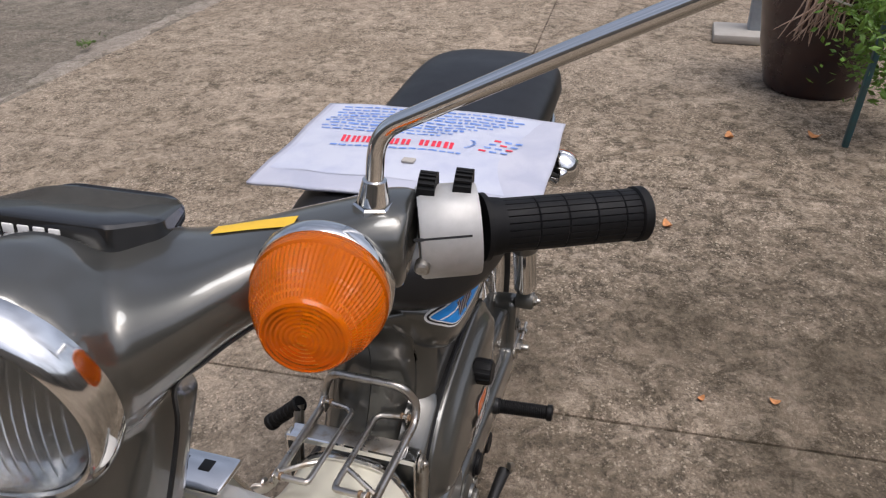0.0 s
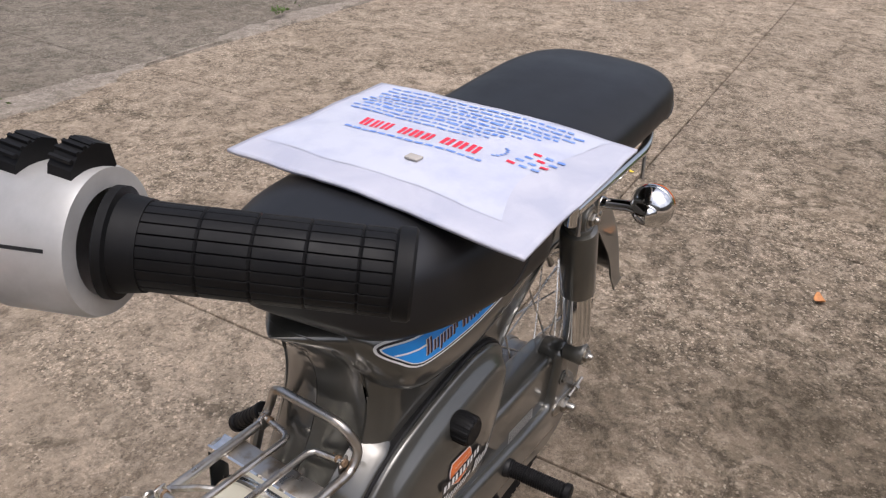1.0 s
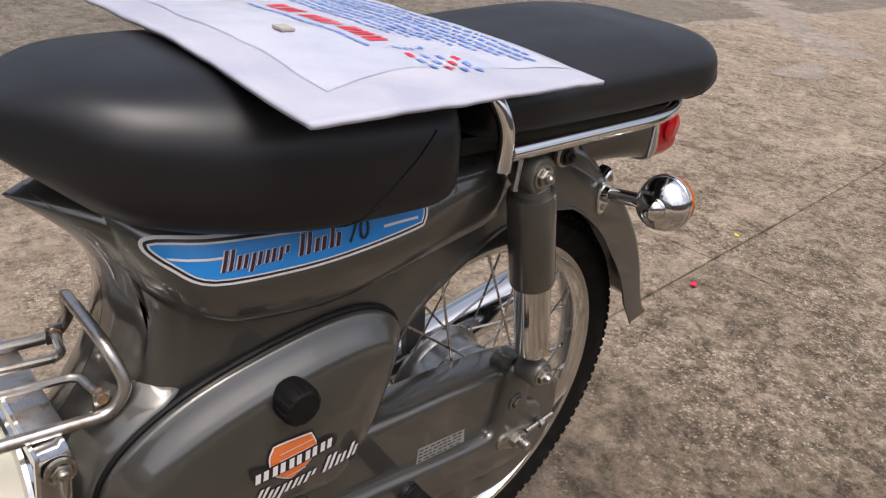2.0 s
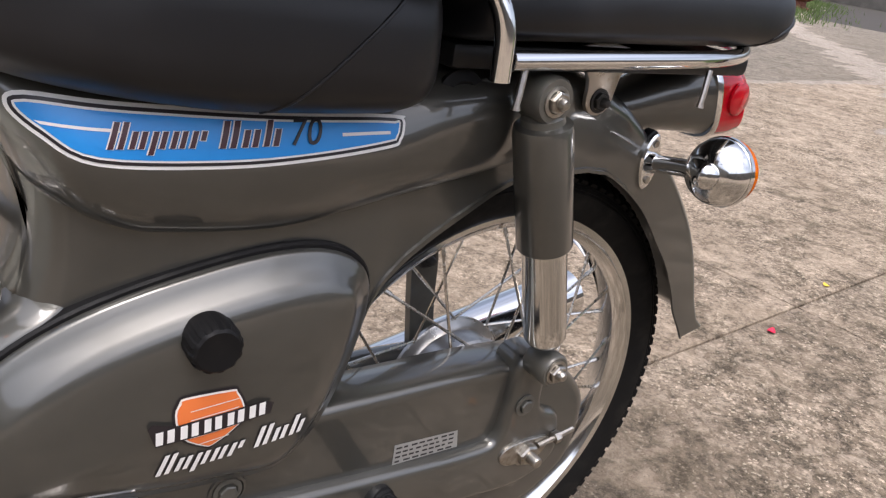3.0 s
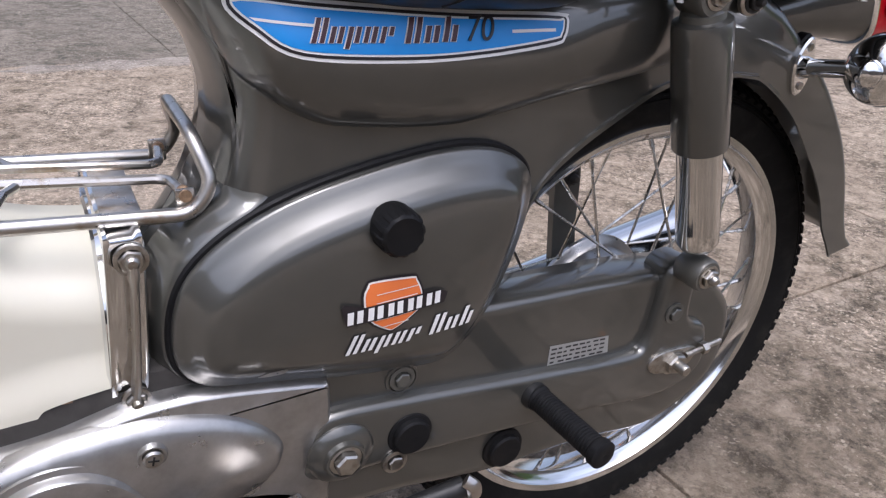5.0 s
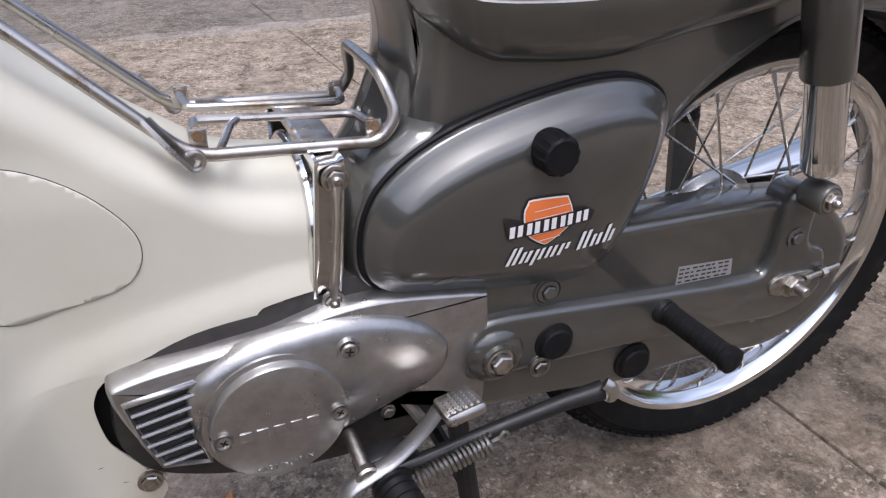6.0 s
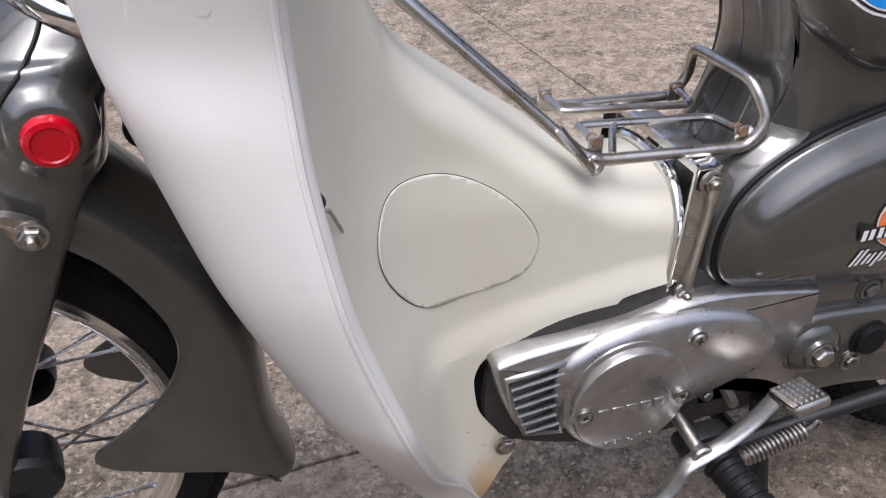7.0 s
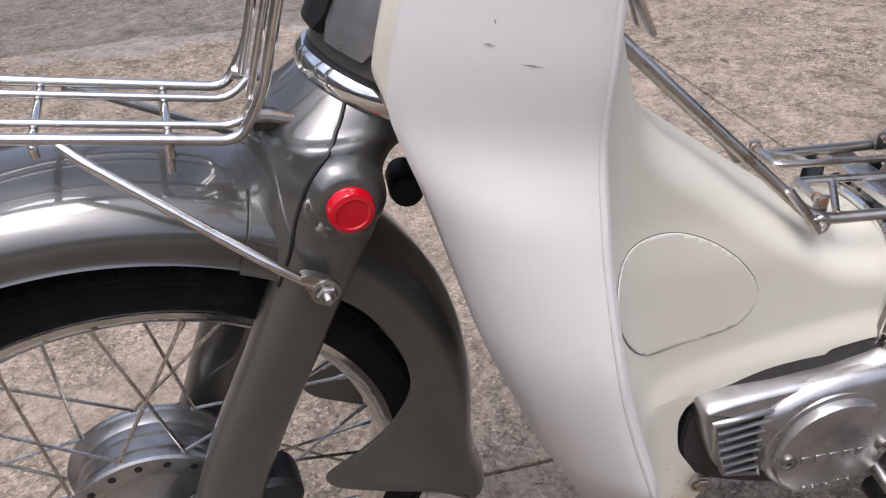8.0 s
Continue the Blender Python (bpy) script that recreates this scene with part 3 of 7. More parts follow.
def body_section(s):
    """Points of the side view and half width at station s, the tail sweeping round the wheel."""
    k = len(STATIONS) - 1
    if s <= k:
        idx = list(range(k + 1))

        def flow(j, q):
            return table(s, idx, [st[j][q] for st in STATIONS])
        return [Vector((flow(j, 0), flow(j, 1))) for j in range(3)], table(s, idx, [st[3] for st in STATIONS])
    f = (s - k) / 6.0
    ang = radians(78 - 66 * f)
    d = Vector((math.cos(ang), math.sin(ang)))
    o = Vector((AXLE_R.x, AXLE_R.z))
    top = table(f, (0, 0.15, 0.5, 0.85, 0.95, 1), (0.362, 0.342, 0.318, 0.306, 0.311, 0.324))
    low = table(f, (0, 0.21, 0.485, 0.8, 1), (0.287, 0.272, 0.256, 0.254, 0.272))
    return [o + d * top, o + d * (top * 0.55 + low * 0.45), o + d * low], 0.063


def body_shell():
    bm = bmesh.new()
    rings = []
    n = 110
    smax = len(STATIONS) - 1 + 6
    half = n // 2
    for i in range(221):
        st = smax * i / 220
        (T, M, B), w = body_section(st)

        def at(v):
            return T * (1 - v) * (1 - 2 * v) + M * 4 * v * (1 - v) + B * v * (2 * v - 1)
        # one row of the mesh runs along the crease
        lo, hi = 0.06, 0.9
        for _ in range(26):
            mid = (lo + hi) / 2
            q = at(mid)
            if q.y > bulge_low(q.x):
                lo = mid
            else:
                hi = mid
        vc = lo
        side = []
        for j in range(n + 1):
            v = vc * j / half if j <= half else vc + (1 - vc) * (j - half) / (n - half)
            q = at(v)
            f = (1 - (1 - min(1.0, v / 0.34)) ** 2.4) ** (1 / 2.4)
            y = w * f
            if st < len(STATIONS) and j < half:
                y += 0.023 * body_zone(q.x, q.y) * f
            if v > 0.96:
                y += 0.0025
            side.append((q.x, y, q.y))
        rings.append([Vector((x, -y, z)) for x, y, z in reversed(side)] + [Vector((x, y, z)) for x, y, z in side[1:]])
    return loft(bm, rings, False, False)


frame_body = solid(part("frame_body", body_shell(), PAINT, bike, "pressed steel body and rear mudguard in grey paint", 62), 0.0025)
BODY = tree_of(frame_body)
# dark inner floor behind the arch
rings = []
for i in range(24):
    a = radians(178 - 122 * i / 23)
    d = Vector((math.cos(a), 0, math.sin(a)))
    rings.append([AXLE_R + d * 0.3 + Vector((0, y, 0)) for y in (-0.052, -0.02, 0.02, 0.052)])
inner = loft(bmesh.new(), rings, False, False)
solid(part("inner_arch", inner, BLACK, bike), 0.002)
# rubber grommet and small brackets under the seat rail
for sgn in (-1, 1):
    part("grommet", revolve([(0, 0), (0.022, 0), (0.022, 0.004), (0.014, 0.007), (0.008, 0.003), (0, 0.003)], (-0.13, sgn * 0.071, 0.635), (0, sgn, 0), 24), RUBBER, bike)

# sticker along the side
STICK = [(x + 0.004 * k, z - 0.0055 * k) for x, z, k in [(x, z, min(1.0, max(0.0, (-0.19 - x) / 0.24))) for x, z in flat_curve([(-0.433, 0.636), (-0.424, 0.6445), (-0.37, 0.6395), (-0.284, 0.632), (-0.195, 0.6268), (-0.1875, 0.6243), (-0.187, 0.619), (-0.1905, 0.6105), (-0.2, 0.6056), (-0.258, 0.6015), (-0.318, 0.6012), (-0.392, 0.6075), (-0.419, 0.622)], 5)]]
emblem = decal("side_sticker", STICK, BODY, 0.0006, WHITE_INK, bike, "blue side sticker with white and black outlines")


def clean_inset(outline, d):
    """An inner outline without the loops that tight corners make."""
    return [p for p in inset(outline, d) if min(math.dist(p, q) for q in outline) >= d * 0.93]


decal("black_line", clean_inset(STICK, 0.0022), BODY, 0.0010, BLACK_INK, emblem)
decal("white_line", clean_inset(STICK, 0.0042), BODY, 0.0014, WHITE_INK, emblem)
decal("blue_field", clean_inset(STICK, 0.0056), BODY, 0.0018, BLUE_INK, emblem)
for pts in ([(-0.4165, 0.6255), (-0.377, 0.6225), (-0.377, 0.6208), (-0.4135, 0.6238)], [(-0.238, 0.6165), (-0.2, 0.6165), (-0.2, 0.6145), (-0.238, 0.6145)]):
    decal("white_stripe", pts, BODY, 0.0022, WHITE_INK, emblem)
for pts in word_bars(LONG_WORD, -0.3845, 0.6125, 0.0135, 0.0112, 0.38, -0.02) + word_bars(SHORT_WORD, -0.322, 0.6108, 0.0145, 0.0138, 0.32, 0.0):
    decal("letter_edge", inset(pts, -0.0007), BODY, 0.0022, WHITE_INK, emblem, step=0.004)
    decal("letter_bar", pts, BODY, 0.0028, MAROON_INK, emblem, step=0.004)


def lettering(text, size, material, parent, name, at, turn, tree=None, shear=0.0, depth=0.0004, off=0.0):
    """Flat letters in the upright plane, laid on a surface where one is given."""
    cu = bpy.data.curves.new(name, "FONT")
    cu.body, cu.size, cu.extrude, cu.shear = text, size, depth, shear
    tmp = new("letters_tmp", cu)
    me = bpy.data.meshes.new_from_object(tmp)
    bpy.data.objects.remove(tmp)
    bpy.data.curves.remove(cu)
    me.transform(Matrix.Translation(at) @ Matrix.Rotation(radians(-turn), 4, "Y") @ Matrix.Rotation(radians(90), 4, "X"))
    if tree is not None:
        for v in me.vertices:
            hit = tree.ray_cast(Vector((v.co.x, -1, v.co.z)), Vector((0, 1, 0)))
            if hit[0] is not None:
                v.co.y = hit[0].y - off + (v.co.y - at[1])
    me.materials.append(material)
    ob = new(name, me)
    ob.parent = parent
    return ob


lettering("70", 0.0225, BLACK_INK, emblem, "number", (-0.277, -0.1, 0.6115), 0, BODY, 0.25, 0.0003, 0.003)

# ---------------------------------------------------------------- side cover
COVER = flat_curve([(-0.479, 0.405), (-0.463, 0.462), (-0.398, 0.504), (-0.288, 0.529), (-0.222, 0.523), (-0.196, 0.487), (-0.216, 0.403), (-0.257, 0.347), (-0.315, 0.345), (-0.398, 0.357), (-0.46, 0.371)], 8)
side_cover = part("side_cover", panel(COVER, [(0, 1, -0.05), (0, 1, -0.084), (0.0006, 1, -0.0862), (0.002, 1, -0.0875), (0.006, 1, -0.0895), (0.0125, 1, -0.0945), (0.0175, 1, -0.0995), (0.0205, 1, -0.1022), (0.0225, 0.995, -0.1036), (0.0225, 0.97, -0.105), (0.0225, 0.85, -0.1072), (0.0225, 0.6, -0.1095), (0.0225, 0.2, -0.112)]), PAINT, bike, "rounded grey side cover", 50)
SIDE = tree_of(side_cover)
part("cover_seal", panel(inset(COVER, -0.0038), [(0, 1, -0.05), (0, 1, -0.0795), (0.0015, 1, -0.0815), (0.006, 1, -0.0815)]), RUBBER, bike)
# the pressed land round the cover, where the body swells out to meet it
LAND = [inset(COVER, -d) for d in (0.021, 0.0145, 0.0095, 0.0063, 0.0044, 0.003)]
keep = [i for i in range(-12, 50) if COVER[i][1] > 0.376 and COVER[i][0] < -0.33]
land = loft(bmesh.new(), [[Vector((LAND[k][i][0], y + 0.05 * (1 - ease((-0.35 - COVER[i][0]) / 0.07)), LAND[k][i][1])) for k, y in enumerate((-0.046, -0.061, -0.0715, -0.0765, -0.0785, -0.079))] for i in keep], False, False)
part("cover_land", land, PAINT, bike, "", 60)
knob_at = Vector((-0.328, -0.106, 0.487))
bm = bmesh.new()
rings = []
for y, r, flute in ((0.004, 0.0168, 0), (-0.002, 0.0176, 0.03), (-0.016, 0.0172, 0.06), (-0.0195, 0.016, 0.05), (-0.021, 0.014, 0.0), (-0.0205, 0.0, 0)):
    rings.append([knob_at + Vector((math.cos(a) * max(r, 1e-5) * (1 + flute * math.copysign(1, math.sin(12 * a)) * 0.5), y, math.sin(a) * max(r, 1e-5) * (1 + flute * math.copysign(1, math.sin(12 * a)) * 0.5))) for a in [2 * math.pi * (j + 0.5) / 96 for j in range(96)]])
part("cover_knob", loft(bm, rings), RUBBER, side_cover, "black ribbed plastic knob", 25)
HEX = flat_curve([(-0.348, 0.434), (-0.3445, 0.443), (-0.34, 0.4465), (-0.309, 0.4455), (-0.304, 0.442), (-0.2985, 0.429), (-0.2995, 0.4165), (-0.303, 0.412), (-0.319, 0.401), (-0.327, 0.401), (-0.3435, 0.414)], 3)
HEX = [(x - 0.004, z + 0.002) for x, z in HEX]
badge = decal("badge", inset(HEX, -0.0008), SIDE, 0.0006, BLACK_INK, side_cover, "orange hexagon badge with white bars", step=0.005)
decal("badge_line", inset(HEX, 0.001), SIDE, 0.0011, WHITE_INK, badge, step=0.005)
decal("badge_field", inset(HEX, 0.0023), SIDE, 0.0016, ORANGE_INK, badge, step=0.005)
for i in range(5):
    zz = 0.4075 + i * 0.0072
    decal("badge_stripe", [(-0.341 + 0.006 * (i < 1), zz), (-0.308 - 0.006 * (i < 1), zz + 0.002), (-0.308 - 0.006 * (i < 1), zz + 0.0027), (-0.341 + 0.006 * (i < 1), zz + 0.0007)], SIDE, 0.002, WHITE_INK, badge, step=0.005)
BAND = [(-0.3635, 0.4145), (-0.284, 0.4185), (-0.2815, 0.4275), (-0.291, 0.4315), (-0.3, 0.4295), (-0.35, 0.4285), (-0.3655, 0.4335), (-0.3685, 0.4305)]
decal("badge_band", BAND, SIDE, 0.0025, BLACK_INK, badge, step=0.005)
for pts in word_bars((TALL,) * 5, -0.3635, 0.4163, 0.0105, 0.0158, 0.0, 0.045, 0.36):
    decal("band_bar", pts, SIDE, 0.003, WHITE_INK, badge, step=0.005)
for pts in word_bars(LONG_WORD, -0.3625, 0.3865, 0.0175, 0.0122, 0.35, 0.035) + word_bars(SHORT_WORD, -0.294, 0.3895, 0.0175, 0.0138, 0.3, 0.03):
    decal("script_edge", inset(pts, -0.0007), SIDE, 0.0006, BLACK_INK, badge, step=0.005)
    decal("script_bar", pts, SIDE, 0.0012, WHITE_INK, badge, step=0.005)
# small chipped spot near the lower edge
decal("chip", flat_curve([(-0.425, 0.3775), (-0.417, 0.3835), (-0.405, 0.384), (-0.408, 0.3775), (-0.418, 0.375)], 4), SIDE, 0.0004, STEEL, side_cover)

# ---------------------------------------------------------------- chain case and swing arm
CASE = flat_curve([(-0.395, 0.335), (-0.37, 0.373), (-0.26, 0.385), (-0.16, 0.3845), (-0.05, 0.3815), (0.03, 0.37), (0.08, 0.33), (0.094, 0.285), (0.08, 0.228), (0.01, 0.187), (-0.09, 0.194), (-0.2, 0.194), (-0.29, 0.206), (-0.375, 0.215), (-0.395, 0.26)], 6)
chain_case = part("chain_case", panel(CASE, [(0.004, 1, -0.035), (0, 1, -0.04), (0, 1, -0.078), (0.002, 1, -0.084), (0.006, 1, -0.0865), (0.012, 1, -0.0865)]), PAINT, bike, "grey enclosed chain case with data label", 40)
ARM = flat_curve([(-0.391, 0.288), (-0.381, 0.315), (-0.36, 0.324), (-0.29, 0.319), (-0.17, 0.3075), (-0.06, 0.299), (-0.037, 0.308), (-0.031, 0.345), (-0.027, 0.385), (-0.008, 0.395), (0.012, 0.385), (0.016, 0.33), (0.045, 0.31), (0.05, 0.26), (0.0, 0.235), (-0.1, 0.243), (-0.2, 0.25), (-0.3, 0.255), (-0.372, 0.256), (-0.393, 0.268)], 5)
swing_arm = part("swing_arm", panel(ARM, [(0.002, 1, -0.06), (0, 1, -0.083), (0.0, 1, -0.09), (0.0022, 1, -0.0955), (0.0055, 1, -0.098), (0.009, 1, -0.0985)]), PAINT, bike, "grey pressed swing arm", 50)
ARMT = tree_of(swing_arm)
CASET = tree_of(chain_case)
part("arm_boss", revolve([(0, -0.004), (0.0285, -0.004), (0.028, 0.002), (0.024, 0.006), (0.018, 0.008), (0.0165, 0.012), (0.0145, 0.0125), (0.0135, 0.009), (0, 0.009)], (-0.36, -0.0985, 0.285), (0, -1, 0), 36), PAINT, swing_arm)
bolt((-0.36, -0.108, 0.285), (0, -1, 0), 0.0095, swing_arm, "pivot_bolt", STEEL, False, 0.009)
for x, z, r in ((-0.298, 0.284, 0.0185), (-0.19, 0.222, 0.0195)):
    part("rubber_plug", revolve([(0, 0), (r * 1.12, 0), (r * 1.1, 0.0025), (r * 0.93, 0.0035), (r * 0.9, 0.0075), (r * 0.8, 0.009), (0, 0.009)], (x, -0.0975 if z > 0.25 else -0.0868, z), (0, -1, 0), 32), RUBBER, chain_case, "black rubber plug")
for x, z, y in ((-0.311, 0.2585, -0.099), (-0.303, 0.335, -0.0872), (-0.029, 0.242, -0.0872), (-0.012, 0.34, -0.099)):
    bm = revolve([(0, 0), (0.0115, 0), (0.0115, 0.0015), (0.008, 0.002)], (x, y, z), (0, -1, 0), 20)
    revolve([(0.007, 0), (0.0072, 0.004), (0.006, 0.005), (0, 0.005)], (x, y, z), (0, -1, 0), 6, bm)
    part("bolt", bm, PAINT_DULL if z > 0.3 else STEEL, chain_case)
part("bolt_recess", revolve([(0.0155, 0), (0.0148, 0.0022), (0.0128, 0.0026), (0.012, 0.0006)], (-0.303, -0.086, 0.335), (0, -1, 0), 28), PAINT, chain_case)
# axle nut, adjuster and lock
bolt((0.003, -0.099, 0.279), (0, -1, 0), 0.0108, chain_case, "axle_nut", STEEL, False, 0.009)
part("axle_end", revolve([(0, 0), (0.006, 0), (0.006, 0.012), (0.005, 0.014), (0, 0.014)], (0.003, -0.106, 0.279), (0, -1, 0), 20), STEEL, chain_case)
part("adjuster_plate", panel(flat_curve([(-0.032, 0.283), (-0.02, 0.294), (0.02, 0.294), (0.033, 0.286), (0.02, 0.268), (-0.02, 0.27)], 3), [(0, 1, -0.098), (0, 1, -0.1005), (0.001, 1, -0.1012)]), STEEL, chain_case)
part("adjuster_rod", tube([(0.015, -0.104, 0.286), (0.062, -0.104, 0.293)], 0.003, 8), STEEL, chain_case)
part("adjuster_nut", revolve([(0, 0), (0.0065, 0), (0.0065, 0.007), (0, 0.007)], (0.036, -0.104, 0.289), (1, 0, 0.15), 6), STEEL, chain_case)
LABEL = [(-0.151, 0.306), (-0.078, 0.303), (-0.081, 0.323), (-0.151, 0.328)]
label = decal("data_label", LABEL, CASET, 0.0005, GREY_LABEL, chain_case, "silver data label with rows of print")
for row in range(4):
    n = (7, 9, 9, 8)[row]
    for k in range(n):
        xa = -0.149 + 0.066 * k / n
        zz = 0.3082 + 0.0049 * row - 0.05 * (xa + 0.151)
        wd = 0.066 / n * (0.75 if (k * 7 + row * 3) % 4 else 0.5)
        decal("print_bar", [(xa, zz), (xa + wd, zz - 0.05 * wd), (xa + wd, zz + 0.0019 - 0.05 * wd), (xa, zz + 0.0019)], CASET, 0.0009, BLACK_INK, label)
# right arm of the fork behind the wheel
part("right_arm", tube([(-0.37, 0.085, 0.29), (-0.2, 0.1, 0.285), (0.02, 0.1, 0.279)], [0.02, 0.019, 0.016], 14), PAINT, bike)
bm = panel(flat_curve([(-0.038, 0.43), (-0.02, 0.437), (-0.005, 0.425), (0.0, 0.36), (0.006, 0.3), (-0.02, 0.29), (-0.03, 0.34)], 4), [(0, 1, 0.082), (0, 1, 0.092), (0.002, 1, 0.094)])
part("brake_torque_plate", bm, PAINT_DULL, bike)
bolt((-0.021, 0.081, 0.418), (0, -1, 0), 0.009, bike, "bolt", DARK_ALLOY)

# ---------------------------------------------------------------- shock absorbers
for sgn in (-1, 1):
    top = Vector((-0.082, sgn * 0.112, 0.646))
    low = Vector((-0.012, sgn * 0.112, 0.395))
    d = (low - top).normalized()
    shock = part("shock_absorber", revolve([(0.006, 0.018), (0.016, 0.0195), (0.0228, 0.022), (0.024, 0.027), (0.024, 0.128), (0.0234, 0.13), (0.0215, 0.13), (0.0215, 0.12)], top, d, 40), PAINT, bike, "rear shock absorber with grey sleeve and chrome tube")
    part("chrome_tube", revolve([(0.018, 0.11), (0.0195, 0.112), (0.0195, 0.21), (0.0192, 0.226), (0.016, 0.232), (0.011, 0.236)], top, d, 40), CHROME, shock)
    for p, r in ((top, 0.0185), (low, 0.0165)):
        part("eye", revolve([(0.008, -0.015), (r - 0.002, -0.015), (r, -0.012), (r, 0.012), (r - 0.002, 0.015), (0.008, 0.015)], p, (0, sgn, 0), 28), PAINT_DULL, shock)
        bolt(p + Vector((0, sgn * 0.015, 0)), (0, sgn, 0), 0.0082, shock, "acorn_nut", STEEL, True, 0.006)
    part("neck", revolve([(0.012, 0.01), (0.017, 0.015), (0.018, 0.025)], top, d, 24), PAINT_DULL, shock)

# ---------------------------------------------------------------- seats
def seat(name, label, rows, belly, nose_round, tail_round, parent):
    """A padded seat: rows of (x, half width, top z, lower edge z)."""
    bm = bmesh.new()
    rings = []
    n = 40
    xs = [r[0] for r in rows]
    x0, x1 = xs[0], xs[-1]
    k = 56
    for i in range(k + 1):
        u = 0.5 - 0.5 * math.cos(math.pi * i / k)
        x = x0 + (x1 - x0) * u
        w = table(x, xs, [r[1] for r in rows])
        zt = table(x, xs, [r[2] for r in rows])
        zb = table(x, xs, [r[3] for r in rows])
        a, b = (x - x0) / nose_round, (x1 - x) / tail_round
        f = min(1.0, a, b)
        f = max(0.02, 1 - (1 - f) ** 2.2) ** 0.5
        w *= f
        zc = zb + (zt - zb) * 0.35
        g = 0.62 + 0.38 * f
        ring = []
        for j in range(n):
            t = 2 * math.pi * j / n
            c, s = math.cos(t), math.sin(t)
            yy = math.copysign(abs(c) ** 0.55, c) * w
            zz = zc + (math.copysign(abs(s) ** 0.62, s)) * ((zt - zc) if s > 0 else (zc - zb)) * g
            if s < 0:
                yy *= 1 - belly * (-s) ** 2
            # padding that has settled unevenly under the cover
            soft = 0.0022 * noise.noise(Vector((x * 13, yy * 11, zz * 16))) * (1 - 0.6 * max(0.0, s))
            ring.append((x, yy * (1 + soft / max(w, 0.03)), zz + soft * 0.3))
        rings.append(ring)
    # thin the ring corners by smoothing along the length
    out = []
    for i in range(len(rings)):
        acc = []
        for j in range(n):
            p = [Vector(rings[min(max(i + q, 0), k)][j]) for q in (-2, -1, 0, 1, 2)]
            acc.append((p[0] + 2 * p[1] + 3 * p[2] + 2 * p[3] + p[4]) / 9)
        out.append(acc)
    loft(bm, out)
    return part(name, bm, VINYL, parent, label, 60)


rider_seat = seat("rider_seat", "black vinyl rider seat, worn and shiny", ((-0.505, 0.06, 0.724, 0.69), (-0.48, 0.075, 0.736, 0.674), (-0.44, 0.099, 0.743, 0.648), (-0.38, 0.121, 0.745, 0.635), (-0.3, 0.133, 0.745, 0.627), (-0.22, 0.134, 0.743, 0.626), (-0.16, 0.124, 0.74, 0.638)), 0.06, 0.07, 0.045, bike)
rear_seat = seat("passenger_seat", "black vinyl passenger seat with piping", ((-0.16, 0.118, 0.742, 0.676), (-0.08, 0.126, 0.747, 0.68), (0.05, 0.127, 0.758, 0.682), (0.13, 0.126, 0.762, 0.684), (0.2, 0.122, 0.76, 0.686), (0.275, 0.112, 0.75, 0.69)), 0.05, 0.02, 0.1, bike)
SEAT = tree_of(rider_seat)
for sgn in (-1, 1):
    line = []
    for k in range(15):
        p = Vector((-0.302 + 0.078 * k / 14, sgn, 0.636 + 0.072 * k / 14))
        hit = SEAT.ray_cast(p, Vector((0, -sgn, 0)))
        if hit[0] is not None:
            line.append(hit[0])
    part("seam", tube(line, 0.0013, 6), VINYL, rider_seat)
TAIL = tree_of(rear_seat)
line = []
for k in range(41):
    a = radians(-96 + 192 * k / 40)
    z = table(abs(a), (0, 0.9, 1.3, 1.68), (0.722, 0.72, 0.708, 0.68))
    d = Vector((math.cos(a), math.sin(a), 0))
    hit = TAIL.ray_cast(Vector((0.16, 0, z)) + d * 0.5, -d)
    if hit[0] is not None:
        line.append(hit[0])
part("piping", tube(line, 0.0022, 6), VINYL, rear_seat)
part("seat_base", rounded_box((0.36, 0.17, 0.02), (0.03, 0, 0.668), 0.006), BLACK, bike)

# chrome grab rail round the passenger seat
rail = part("grab_rail", tube(rounded([(-0.13, -0.124, 0.674), (0.1, -0.124, 0.681), (0.168, -0.103, 0.682), (0.225, -0.06, 0.684), (0.24, 0.0, 0.685), (0.225, 0.06, 0.684), (0.168, 0.103, 0.682), (0.1, 0.124, 0.681), (-0.13, 0.124, 0.674)], 0.05), 0.0072, 16), CHROME, bike, "chrome tubular grab rail")
for sgn in (-1, 1):
    part("grab_loop", tube(rounded([(-0.137, sgn * 0.124, 0.66), (-0.139, sgn * 0.124, 0.7), (-0.152, sgn * 0.112, 0.728), (-0.16, sgn * 0.05, 0.737)], 0.03), 0.0076, 14), CHROME, rail)
    for x in (-0.116, 0.092):
        part("hook_pin", tube([(x, sgn * 0.125, 0.672), (x - 0.004, sgn * 0.128, 0.652), (x - 0.006, sgn * 0.129, 0.645), (x - 0.006, sgn * 0.129, 0.641)], [0.0026, 0.0026, 0.0026, 0.0036], 10), CHROME_WORN, rail)
    part("rail_bracket", panel(flat_curve([(-0.01, 0.678), (0.05, 0.678), (0.043, 0.652), (0.036, 0.625), (0.02, 0.619), (0.008, 0.628), (0.006, 0.65)], 3), [(0, 1, sgn * 0.068), (0, 1, sgn * 0.072), (0.001, 1, sgn * 0.0725)]), CHROME_WORN, rail)
    bolt((0.023, sgn * 0.0725, 0.632), (0, sgn, 0), 0.0075, rail, "bolt", DARK_ALLOY, True, 0.006)

